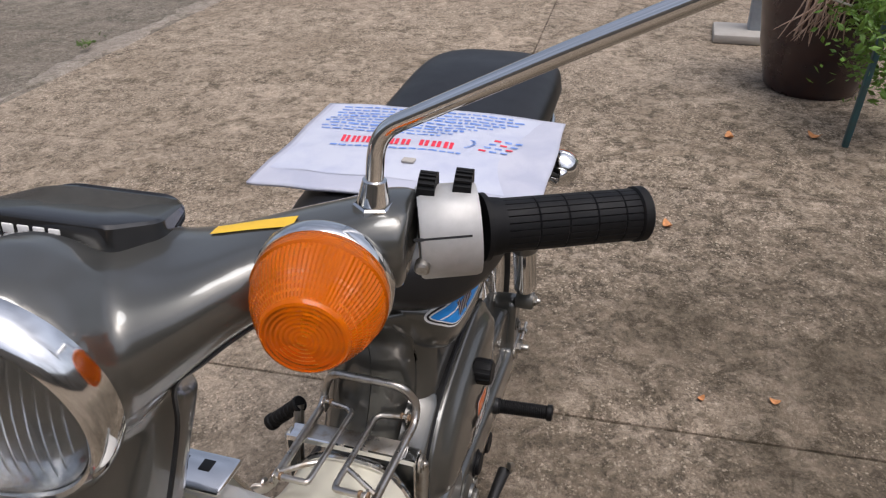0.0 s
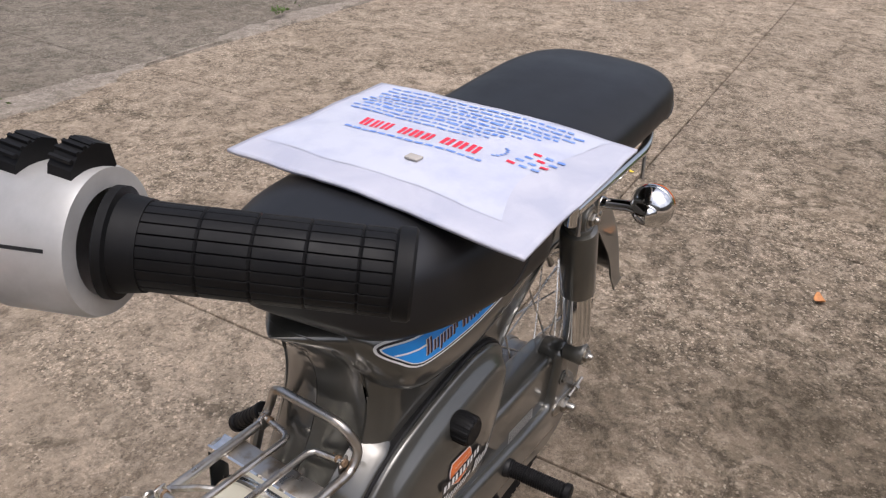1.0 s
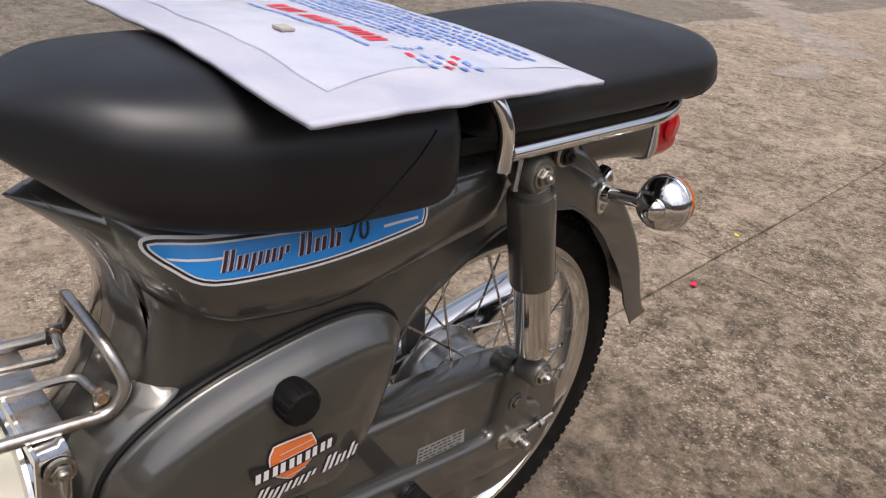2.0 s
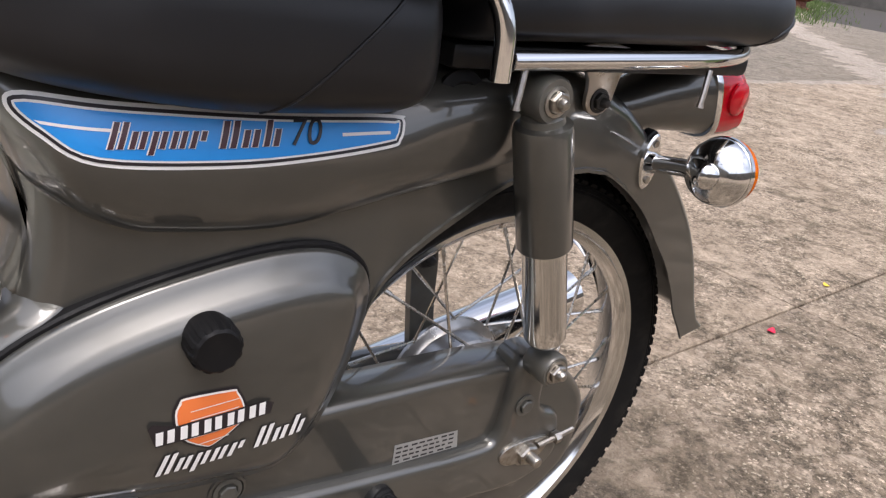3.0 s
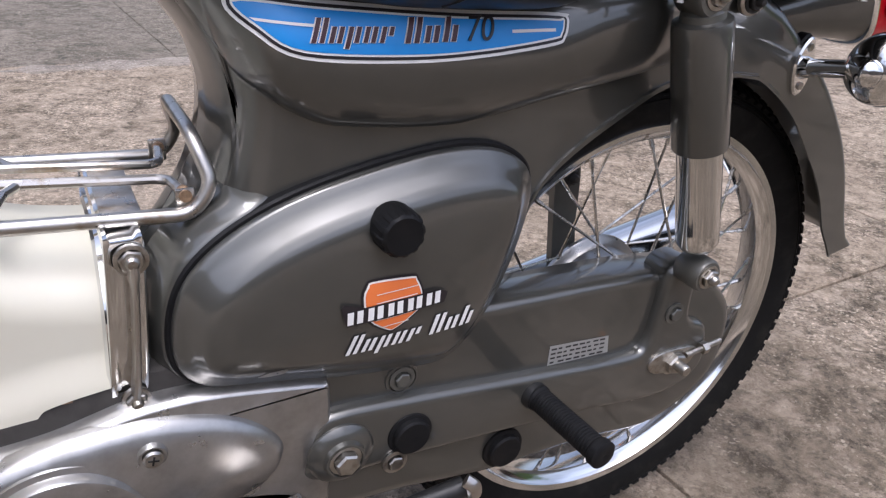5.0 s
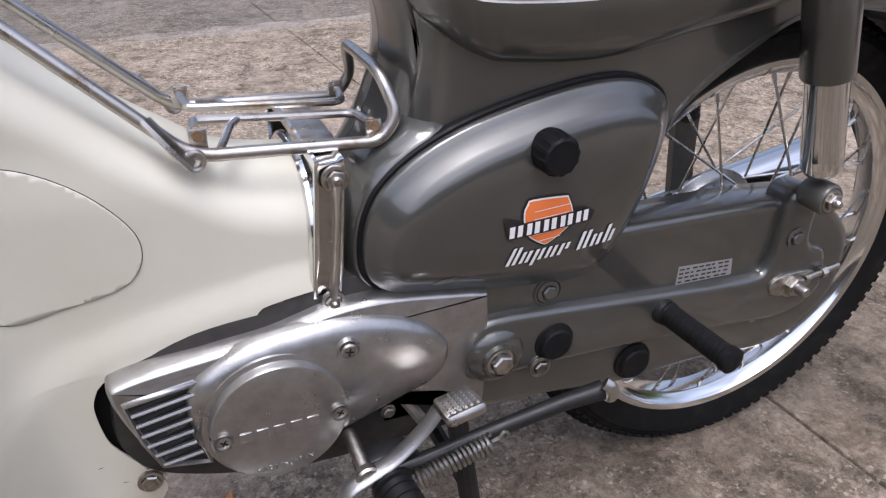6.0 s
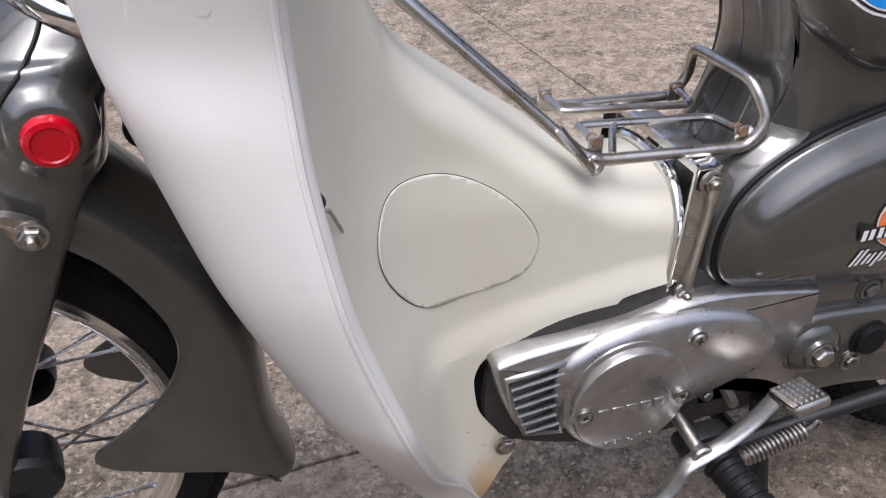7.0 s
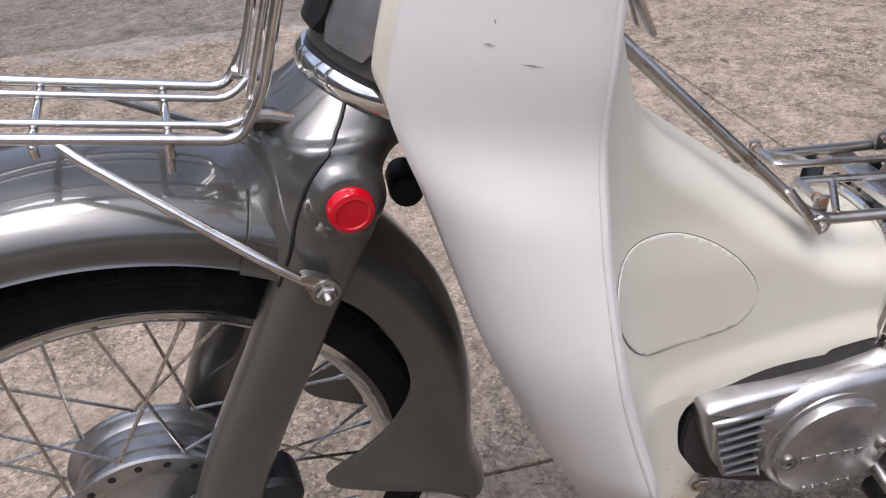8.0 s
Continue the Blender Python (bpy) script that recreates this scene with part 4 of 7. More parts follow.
# ---------------------------------------------------------------- tail lamp and rear signals
tail = part("tail_lamp", loft(bmesh.new(), [[Vector((x + 0.25 * (z - 0.6) * f, y, z)) for y, z in [(w * math.copysign(abs(math.cos(t)) ** 0.7, math.cos(t)), zc + h * math.copysign(abs(math.sin(t)) ** 0.7, math.sin(t))) for t in [2 * math.pi * j / 36 for j in range(36)]]]
                                      for x, w, h, zc, f in ((0.085, 0.018, 0.015, 0.6, 0), (0.13, 0.026, 0.022, 0.606, -0.3), (0.175, 0.034, 0.03, 0.614, -0.7), (0.215, 0.043, 0.038, 0.62, -1), (0.236, 0.047, 0.042, 0.62, -1))]), PAINT, bike, "tail lamp with grey housing and red lens")
part("lamp_rim", loft(bmesh.new(), [[Vector((x - 0.25 * (z - 0.6), y, z)) for y, z in [(w * math.copysign(abs(math.cos(t)) ** 0.6, math.cos(t)), 0.62 + h * math.copysign(abs(math.sin(t)) ** 0.6, math.sin(t))) for t in [2 * math.pi * j / 36 for j in range(36)]]]
                                    for x, w, h in ((0.236, 0.048, 0.043), (0.239, 0.049, 0.0445), (0.244, 0.049, 0.0445), (0.246, 0.047, 0.042))]), CHROME, tail)
part("red_lens", loft(bmesh.new(), [[Vector((x - 0.25 * (z - 0.6), y, z)) for y, z in [(w * math.copysign(abs(math.cos(t)) ** 0.6, math.cos(t)), 0.62 + h * math.copysign(abs(math.sin(t)) ** 0.6, math.sin(t))) for t in [2 * math.pi * j / 36 for j in range(36)]]]
                                    for x, w, h in ((0.243, 0.047, 0.042), (0.272, 0.0465, 0.0415), (0.293, 0.044, 0.038), (0.304, 0.034, 0.029), (0.306, 0.001, 0.001))]), RED, tail)
for sgn in (-1, 1):
    part("side_reflector", revolve([(0, 0), (0.018, 0), (0.018, 0.003), (0.015, 0.005), (0, 0.0055)], (0.268, sgn * 0.0455, 0.626), (0.1, sgn, 0), 28), RED, tail)


def rear_signal(sgn):
    base = Vector((0.122, sgn * 0.0635, 0.568))
    end = Vector((0.122, sgn * 0.138, 0.583))
    sig = part("rear_signal", revolve([(0.031, 0), (0.032, 0.003), (0.0312, 0.008), (0.0295, 0.014), (0.025, 0.022), (0.016, 0.028), (0.008, 0.0305), (0, 0.031)], end + Vector((0.012, 0, 0)), (-1, 0, 0), 44), CHROME, bike, "chrome turn signal with amber lens")
    part("amber_lens", revolve([(0.0305, -0.002), (0.0312, 0.002), (0.0312, 0.004), (0.0307, 0.0045), (0.0309, 0.006), (0.0303, 0.0065), (0.0305, 0.008), (0.0298, 0.0085), (0.0297, 0.011), (0.025, 0.016), (0, 0.018)], end + Vector((0.012, 0, 0)), (1, 0, 0), 44), AMBER, sig, "ribbed amber lens", 20)
    part("stalk", tube([base, base.lerp(end, 0.6), end + Vector((-0.014, 0, 0))], [0.0085, 0.0085, 0.0095], 16), CHROME, sig)
    part("stalk_cap", revolve([(0, 0.0172), (0.0035, 0.017), (0.0068, 0.0162), (0.0098, 0.0142), (0.0117, 0.011), (0.0124, 0.0065), (0.0126, -0.012)], end + Vector((-0.016, 0, 0)), (-0.6, sgn * 0.8, 0), 32), CHROME, sig)
    plate = [(base.x - 0.014, base.z + 0.002), (base.x - 0.006, base.z + 0.024), (base.x + 0.005, base.z + 0.028), (base.x + 0.014, base.z + 0.002), (base.x + 0.006, base.z - 0.024), (base.x - 0.006, base.z - 0.024)]
    part("gasket", panel(inset(flat_curve(plate, 4), -0.0022), [(0, 1, sgn * 0.052), (0, 1, sgn * 0.0618), (0.001, 1, sgn * 0.0625)]), RUBBER, sig)
    part("stalk_foot", tube([base + Vector((0, -sgn * 0.002, 0)), base.lerp(end, 0.08), base.lerp(end, 0.16)], [0.0125, 0.0105, 0.0086], 20), CHROME, sig)
    part("lens_band", revolve([(0.0316, -0.0035), (0.0326, -0.003), (0.0327, 0.0012), (0.0318, 0.0018)], end + Vector((0.012, 0, 0)), (1, 0, 0), 44), CHROME, sig)
    part("base_plate", panel(flat_curve(plate, 4), [(0, 1, sgn * 0.062), (0, 1, sgn * 0.066), (0.002, 1, sgn * 0.0675)]), CHROME, sig)
    for dz in (-0.017, 0.02):
        part("screw", revolve([(0, 0), (0.0042, 0), (0.0035, 0.002), (0, 0.002)], (base.x, sgn * 0.0675, base.z + dz), (0, sgn, 0), 12), STEEL, sig)


for sgn in (-1, 1):
    rear_signal(sgn)

# ---------------------------------------------------------------- leg shield and tunnel
def fold_x(z):
    return table(z, (0.15, 0.2, 0.25, 0.3, 0.35, 0.4, 0.45, 0.5, 0.55, 0.6, 0.68, 0.76), (-0.69, -0.712, -0.738, -0.757, -0.772, -0.787, -0.803, -0.816, -0.824, -0.829, -0.831, -0.83))


def fold_y(z):
    return table(z, (0.15, 0.2, 0.25, 0.3, 0.35, 0.4, 0.5, 0.55, 0.6, 0.65, 0.7, 0.76), (0.07, 0.092, 0.124, 0.158, 0.186, 0.203, 0.203, 0.197, 0.188, 0.179, 0.186, 0.19))


def front_x(z):
    return table(z, (0.15, 0.2, 0.3, 0.35, 0.4, 0.45, 0.5, 0.55, 0.6, 0.65, 0.68, 0.76), (-0.745, -0.768, -0.81, -0.832, -0.851, -0.869, -0.886, -0.9, -0.914, -0.929, -0.925, -0.905))


def front_y(z):
    return table(z, (0.15, 0.2, 0.3, 0.4, 0.5, 0.6, 0.65, 0.7, 0.76), (0.035, 0.05, 0.072, 0.1, 0.122, 0.112, 0.08, 0.086, 0.09))


leg_shield = None
LIPS = []
for sgn in (-1, 1):
    rings = []
    for i in range(61):
        z = 0.155 + (0.76 - 0.155) * i / 60
        F = Vector((front_x(z), front_y(z)))
        E = Vector((fold_x(z), fold_y(z)))
        ring = []
        out = Vector((-(E - F).y, (E - F).x)).normalized()
        if out.x > 0:
            out = -out
        # rolled front lip, gently crowned face, rolled fold
        ring.append(Vector((F.x + 0.012, F.y - 0.012)))
        for j in range(17):
            u = j / 16
            crown = 0.016 * math.sin(math.pi * u) ** 0.8
            ring.append(F.lerp(E, u) + out * crown)
        ring.append(E + Vector((0.006, -0.002)))
        ring.append(E + Vector((0.009, -0.009)))
        rings.append([Vector((p.x, sgn * p.y, z)) for p in ring])
    ob = part("leg_shield", loft(bmesh.new(), rings, False, False), SHIELD, leg_shield or bike, "cream plastic leg shield, scuffed", 60)
    solid(ob, 0.0025, 0)
    lip = [Vector((fold_x(z) + 0.003, sgn * (fold_y(z) + 0.0005), z)) for z in [0.157 + 0.595 * k / 60 for k in range(61)]]
    LIPS.append(tube(lip, 0.0024, 8))
    if leg_shield is None:
        leg_shield = ob
        ob.name = "leg_shield"
    else:
        ob.name = "right_wing"
WING = tree_of(leg_shield)
for sgn in (-1, 1):
    rings = []
    for k in range(25):
        z = 0.646 + 0.108 * k / 24
        f = ease(k / 6) * (1 - 0.3 * k / 24)
        rings.append([Vector((front_x(z) + dx * f, sgn * (front_y(z) + dy * f), z)) for dx, dy in ((0.002, 0.001), (-0.005, -0.003), (-0.009, -0.008), (-0.0095, -0.013))])
    solid(part("front_lip", loft(bmesh.new(), rings, False, False), CREAM, leg_shield, "", 60), 0.0025, 0)
for bm in LIPS:
    part("rolled_edge", bm, SHIELD, leg_shield)


def ridge(x):
    return table(x, (-0.84, -0.797, -0.785, -0.771, -0.757, -0.735, -0.705, -0.66, -0.62, -0.58, -0.55, -0.51), (0.735, 0.733, 0.715, 0.665, 0.62, 0.592, 0.569, 0.536, 0.508, 0.483, 0.475, 0.47))


def skirt(x):
    return table(x, (-0.84, -0.675, -0.636, -0.57, -0.559, -0.525, -0.515), (0.345, 0.345, 0.354, 0.363, 0.374, 0.38, 0.381))


def flank(x, z, s):
    """Half width of the tunnel, flaring into the wing, with the crease that runs forward from the notch."""
    fl = 0.3 * max(0.0, (s - 0.66) / 0.34) ** 2 + 0.7 * max(0.0, (s - 0.8) / 0.2) ** 2.6
    w = (0.07 - 0.002 * ease(s / 0.5)) * (1 - fl) + fold_y(z) * fl
    w -= 0.006 * ease((z - 0.47) / 0.06) * (1 - fl)
    return w + 0.007 * ease((table(x, (-0.83, -0.68, -0.55), (0.335, 0.385, 0.41)) - z) / 0.035) * (1 - fl)


def tunnel():
    bm = bmesh.new()
    rings = []
    n = 40
    for i in range(111):
        s = i / 110
        ring = []
        xm = -0.5105 - 0.325 * s
        zt = ridge(xm)
        zb = skirt(-0.5105 + (fold_x(0.34) + 0.5115) * s)
        for j in range(2 * n + 1):
            v = 1 - abs(j - n) / n          # 0 at the skirts, 1 on the ridge
            sg = -1 if j < n else 1
            if v < 0.72:
                z = zb + (zt - 0.042 - zb) * (v / 0.72)
                cap = 1.0
            else:
                a = (v - 0.72) / 0.28 * math.pi / 2
                z = zt - 0.042 + 0.042 * math.sin(a)
                cap = math.cos(a) ** 0.75 if v < 1 else 0.0
            x = -0.5105 + (fold_x(z) + 0.001 + 0.5105) * s if s > 0 else xm
            ring.append(Vector((x, sg * flank(x, z, s) * cap, z)))
        rings.append(ring)
    return loft(bm, rings, False, False)


tunnel_cover = part("tunnel_cover", tunnel(), CREAM, leg_shield, "cream plastic centre tunnel", 60)
TUN = tree_of(tunnel_cover)
solid(tunnel_cover, 0.0025, 0)
# top of the shield, round the steering column
rings = []
for k in range(57):
    y = -0.188 + 0.376 * k / 56
    a = abs(y)
    xa = table(a, (0, 0.055, 0.07, 0.088, 0.188), (-0.8, -0.802, -0.835, -0.9, -0.832))
    xb = table(a, (0, 0.1, 0.188), (-0.782, -0.79, -0.825))
    z = 0.74 - 0.004 * (a / 0.188) ** 3
    rings.append([Vector((xa, y, z - 0.014)), Vector((xa + 0.001, y, z - 0.002)), Vector((xa * 0.75 + xb * 0.25, y, z)), Vector((xa * 0.3 + xb * 0.7, y, z)), Vector((xb - 0.002, y, z - 0.003)), Vector((xb, y, z - 0.009)), Vector((xb - 0.002, y, z - 0.04))])
part("shield_top", loft(bmesh.new(), rings, False, False), SHIELD, leg_shield, "", 60)
# lower apron in front of the engine, below the notch
for sgn in (-1, 1):
    rings = []
    for i in range(41):
        z = 0.155 + 0.19 * i / 40
        xe = table(z, (0.155, 0.195, 0.217, 0.243, 0.285, 0.314, 0.33, 0.345), (-0.69, -0.668, -0.656, -0.671, -0.693, -0.696, -0.691, -0.672))
        ring = []
        for j in range(41):
            x = fold_x(z) + 0.001 + (xe - fold_x(z) - 0.001) * j / 40
            s = (x + 0.515) / (fold_x(z) + 0.001 + 0.515)
            ring.append(Vector((x, sgn * flank(x, z, s), z)))
        rings.append(ring)
    apron = part("apron", loft(bmesh.new(), rings, False, False), CREAM, leg_shield, "", 60)
    if sgn < 0:
        AP = tree_of(apron)
    solid(apron, 0.0025, 0)
# scratches and an old rusty water stain at the lower tip
for x, z, dx, dz in ((-0.705, 0.258, 0.006, -0.001), (-0.69, 0.235, 0.006, -0.0015), (-0.694, 0.212, 0.006, 0.004), (-0.699, 0.206, 0.003, 0.002), (-0.7055, 0.2005, 0.005, 0.004)):
    decal("scuff", [(x, z), (x + dx * 0.5, z + dz * 0.5 - 0.0004), (x + dx, z + dz), (x + dx * 0.5, z + dz * 0.5 + 0.0004)], AP, 0.0016, SOIL, leg_shield, step=0.004)
bolt((-0.668, -0.087, 0.236), (0, -1, 0), 0.007, leg_shield, "screw", STEEL, False, 0.004)
OVAL = flat_curve([(-0.775, 0.472), (-0.757, 0.508), (-0.713, 0.511), (-0.668, 0.486), (-0.641, 0.448), (-0.652, 0.415), (-0.698, 0.403), (-0.734, 0.4025), (-0.76, 0.43)], 8)
decal("panel_gap", inset(OVAL, -0.0007), TUN, 0.0016, SOIL, leg_shield, step=0.005)
bm_oval = decal("glove_panel", OVAL, TUN, 0.0026, CREAM, leg_shield, "oval inspection panel", step=0.005)
solid(bm_oval, 0.003, -1, False)
# scuffs and plug on the wing face
for pts in ([(-0.868, 0.6978), (-0.862, 0.6982), (-0.857, 0.6975), (-0.862, 0.6971)], [(-0.8835, 0.7057), (-0.8805, 0.7061), (-0.8775, 0.7052), (-0.881, 0.705)], [(-0.8783, 0.7185), (-0.8777, 0.7187), (-0.8774, 0.7162), (-0.878, 0.7162)]):
    decal("scuff", pts, WING, 0.0018, SCUFF, leg_shield, step=0.004)
decal("blind_plug", [(-0.859 + 0.0038 * math.cos(t), 0.671 + 0.0038 * math.sin(t)) for t in [2 * math.pi * k / 18 for k in range(18)]], WING, 0.0016, SHIELD, leg_shield, step=0.004)
# strap that holds the shield to the frame
def strap_x(z):
    return table(z, (0.365, 0.4, 0.45, 0.5), (-0.5085, -0.506, -0.503, -0.5005))


rings = []
edge = []
for k in range(49):
    f = k / 48 * 2 - 1
    if abs(f) > 0.45:
        g = (abs(f) - 0.45) / 0.55
        z, y = 0.488 - 0.12 * g, 0.0785 - 0.002 * ease((g - 0.5) / 0.5)
    else:
        g = abs(f) / 0.45
        t = g * math.pi / 2
        z, y = 0.487 + 0.001 * math.cos(t) ** 0.6, 0.0785 * math.sin(t) ** 0.75
    y = math.copysign(y, f)
    x = strap_x(z)
    rings.append([Vector((x + q, y * (1 + bulge), z + 0.25 * bulge)) for q, bulge in ((-0.0125, 0.0), (-0.0115, 0.024), (-0.009, 0.026), (-0.0075, 0.01), (0.006, 0.012), (0.009, 0.02), (0.0115, 0.02), (0.0125, 0.0))])
band = part("shield_strap", loft(bmesh.new(), rings), CHROME, bike, "flat chrome strap clip", 50)
for sgn in (-1, 1):
    part("lever", tube(curve_through([(-0.498, sgn * 0.082, 0.479), (-0.498, sgn * 0.085, 0.461), (-0.5, sgn * 0.084, 0.43), (-0.5025, sgn * 0.083, 0.396), (-0.5055, sgn * 0.082, 0.371)], 4), [0.008] * 4 + [0.006] * 9 + [0.007] * 4, 12, flat=0.5), CHROME_WORN, band)
    bolt((-0.498, sgn * 0.083, 0.478), (0, sgn, 0), 0.0075, band, "acorn_nut", STEEL, True, 0.004)
    bolt((-0.505, sgn * 0.082, 0.37), (0, sgn, 0), 0.0068, band, "acorn_nut", STEEL, True, 0.005)
# key in its lock on the inside of the shield
lock = part("ignition_lock", revolve([(0.013, 0), (0.0135, 0.012), (0.011, 0.016), (0, 0.016)], (-0.837, -0.17, 0.594), (1, -0.25, 0.1), 24), BLACK, bike)
part("key_cap", revolve([(0, 0.007), (0.004, 0.0062), (0.0068, 0.003), (0.007, 0), (0.0062, -0.004), (0.003, -0.0065), (0, -0.007)], (-0.821, -0.178, 0.566), (0.45, 0.3, -0.8), 20), BLACK, lock)
part("key_rod", tube([(-0.82, -0.177, 0.562), (-0.8105, -0.162, 0.55), (-0.803, -0.1485, 0.527)], 0.0013, 8), STEEL, lock)

# ---------------------------------------------------------------- inner carrier rack
rack = None
loop = rounded([(-0.768, -0.026, 0.664), (-0.725, -0.036, 0.6225), (-0.602, -0.056, 0.507), (-0.585, -0.058, 0.5), (-0.454, -0.06, 0.494), (-0.44, -0.06, 0.513), (-0.449, -0.045, 0.545), (-0.449, 0.045, 0.545), (-0.44, 0.06, 0.513), (-0.454, 0.06, 0.494), (-0.585, 0.058, 0.5), (-0.602, 0.056, 0.507), (-0.725, 0.036, 0.6225), (-0.768, 0.026, 0.664)], 0.016)
rack = part("carrier_rack", tube(loop, 0.005, 12), CHROME_WORN, bike, "chrome wire carrier over the tunnel, lightly rusted")
for sgn in (-1, 1):
    part("side_loop", tube(rounded([(-0.589, sgn * 0.053, 0.514), (-0.59, sgn * 0.04, 0.514), (-0.588, sgn * 0.016, 0.512), (-0.58, sgn * 0.015, 0.5115), (-0.468, sgn * 0.015, 0.5035), (-0.461, sgn * 0.02, 0.5035), (-0.457, sgn * 0.053, 0.505)], 0.007), 0.0036, 10), CHROME_WORN, rack)
    for p in ((-0.589, sgn * 0.05, 0.514), (-0.457, sgn * 0.05, 0.505)):
        part("hinge_ear", rounded_box((0.013, 0.003, 0.018), (p[0], sgn * 0.0525, p[2] - 0.004), 0.0013), CHROME_WORN, rack)
        bm = revolve([(0, -0.006), (0.0042, -0.006), (0.0046, -0.003), (0.0034, -0.002), (0.0034, 0.002), (0.0046, 0.003), (0.0042, 0.006), (0, 0.006)], p, (0, 1, 0), 16)
        part("hinge_bolt", bm, RUST, rack)
    part("shield_clip", tube([(-0.622, sgn * 0.055, 0.53), (-0.603, sgn * 0.066, 0.505), (-0.597, sgn * 0.066, 0.497)], 0.006, 8, flat=0.6), CHROME_WORN, rack)
    part("clip_ring", tube([Vector((-0.594 + 0.006 * math.cos(t), sgn * 0.065, 0.5 + 0.007 * math.sin(t))) for t in [2 * math.pi * k / 14 for k in range(14)]], 0.0022, 8, closed=True), CHROME_WORN, rack)
    part("v_stay", tube([(-0.555, sgn * 0.016, 0.509), (-0.563, sgn * 0.03, 0.5095), (-0.575, sgn * 0.056, 0.502)], 0.0032, 8), CHROME_WORN, rack)
part("cross_plate", rounded_box((0.026, 0.112, 0.003), (-0.497, 0, 0.4915), 0.0012), CHROME_WORN, rack)
bracket = part("top_bracket", rounded_box((0.1, 0.07, 0.005), (-0.7575, 0, 0.702), 0.002, Matrix.Rotation(radians(65), 3, "Y")), CHROME, rack, "chrome end bracket with slots")
part("bracket_flange", rounded_box((0.032, 0.1, 0.005), (-0.79, 0, 0.747), 0.002), CHROME, bracket)
for y in (-0.01, -0.03):
    part("slot", rounded_box((0.01, 0.009, 0.002), (-0.786, y, 0.7492), 0.0008), BLACK, bracket)
part("tunnel_ring", tube(rounded([(-0.5165, -0.0735, 0.378), (-0.514, -0.0735, 0.435), (-0.512, -0.045, 0.472), (-0.5115, 0, 0.4765), (-0.512, 0.045, 0.472), (-0.514, 0.0735, 0.435), (-0.5165, 0.0735, 0.378)], 0.03), 0.0055, 10), CHROME, leg_shield, "chrome band round the end of the tunnel")

# ---------------------------------------------------------------- engine
engine = part("engine", panel(flat_curve([(-0.69, 0.3), (-0.675, 0.345), (-0.62, 0.372), (-0.54, 0.385), (-0.46, 0.39), (-0.37, 0.372), (-0.355, 0.3), (-0.37, 0.225), (-0.45, 0.19), (-0.55, 0.19), (-0.65, 0.22), (-0.685, 0.255)], 5), [(0.01, 1, 0.1), (0.0, 1, 0.09), (0.0, 1, -0.06), (0.006, 1, -0.075), (0.02, 1, -0.08)]), DARK_ALLOY, bike, "horizontal engine with brushed alloy covers", 40)
ENGINE = flat_curve([(-0.684, 0.333), (-0.67, 0.346), (-0.605, 0.354), (-0.56, 0.3585), (-0.51, 0.37), (-0.462, 0.371), (-0.4, 0.362), (-0.375, 0.357), (-0.3675, 0.35), (-0.366, 0.3), (-0.3675, 0.23), (-0.376, 0.228), (-0.398, 0.246), (-0.43, 0.258), (-0.48, 0.255), (-0.53, 0.235), (-0.6, 0.245), (-0.652, 0.258), (-0.668, 0.28)], 6)
cover = part("engine_cover", panel(ENGINE, [(0, 1, -0.06), (0, 1, -0.086), (0.0008, 1, -0.091), (0.0022, 1, -0.0945), (0.004, 1, -0.0965), (0.005, 1, -0.097)]), ALLOY, engine, "brushed alloy crankcase cover", 50)
# raised teardrop that fairs the round cover into the case
DROP = flat_curve([(-0.63, 0.325), (-0.6, 0.35), (-0.56, 0.361), (-0.513, 0.364), (-0.478, 0.36), (-0.44, 0.346), (-0.414, 0.323), (-0.407, 0.302), (-0.421, 0.279), (-0.455, 0.266), (-0.495, 0.252), (-0.54, 0.24), (-0.59, 0.245), (-0.625, 0.275)], 6)
part("raised_fairing", panel(DROP, [(0, 1, -0.09), (0.0, 1, -0.0965), (0.003, 1, -0.102), (0.009, 1, -0.1065), (0.018, 0.98, -0.109), (0.02, 0.8, -0.1115), (0.02, 0.4, -0.114)]), ALLOY, cover, "", 60)
RC = Vector((-0.5625, 0, 0.2885))
round_cover = part("round_cover", revolve([(0.0625, 0.092), (0.0625, 0.1035), (0.0605, 0.1085), (0.0585, 0.1092), (0.0565, 0.1098), (0.056, 0.1155), (0.0548, 0.1178), (0.0525, 0.1188), (0.03, 0.1195), (0, 0.12)], (RC.x, 0, RC.z), (0, -1, 0), 72), ALLOY, cover, "round alloy generator cover", 26)
for x, z in ((-0.6085, 0.2865), (-0.5145, 0.2865)):
    bm = revolve([(0.0078, 0.003), (0.0078, 0.0004), (0.006, -0.0006), (0.0052, 0.0003), (0.0052, 0.0018), (0.003, 0.0026), (0, 0.0028)], (x, -0.1188, z), (0, -1, 0), 20)
    part("cover_screw", bm, STEEL, round_cover)
    for t in (0.5, 0.5 + math.pi / 2):
        part("screw_slot", rounded_box((0.0065, 0.0008, 0.0013), (x, -0.1217, z), 0.0003, Matrix.Rotation(t, 3, "Y")), BLACK, round_cover)
for k in range(5):
    a = RC.x - 0.029 + 0.0135 * k
    zz = RC.z - 0.006
    part("embossed_bar", rounded_box((0.0098, 0.0014, 0.0088), (a, -0.1201, zz + 0.003), 0.0006), ALLOY, round_cover)
lettering("MADE IN JAPAN", 0.0068, ALLOY, round_cover, "embossed_words", (-0.587, -0.1192, 0.2425), 3, None, 0.0, 0.0006)
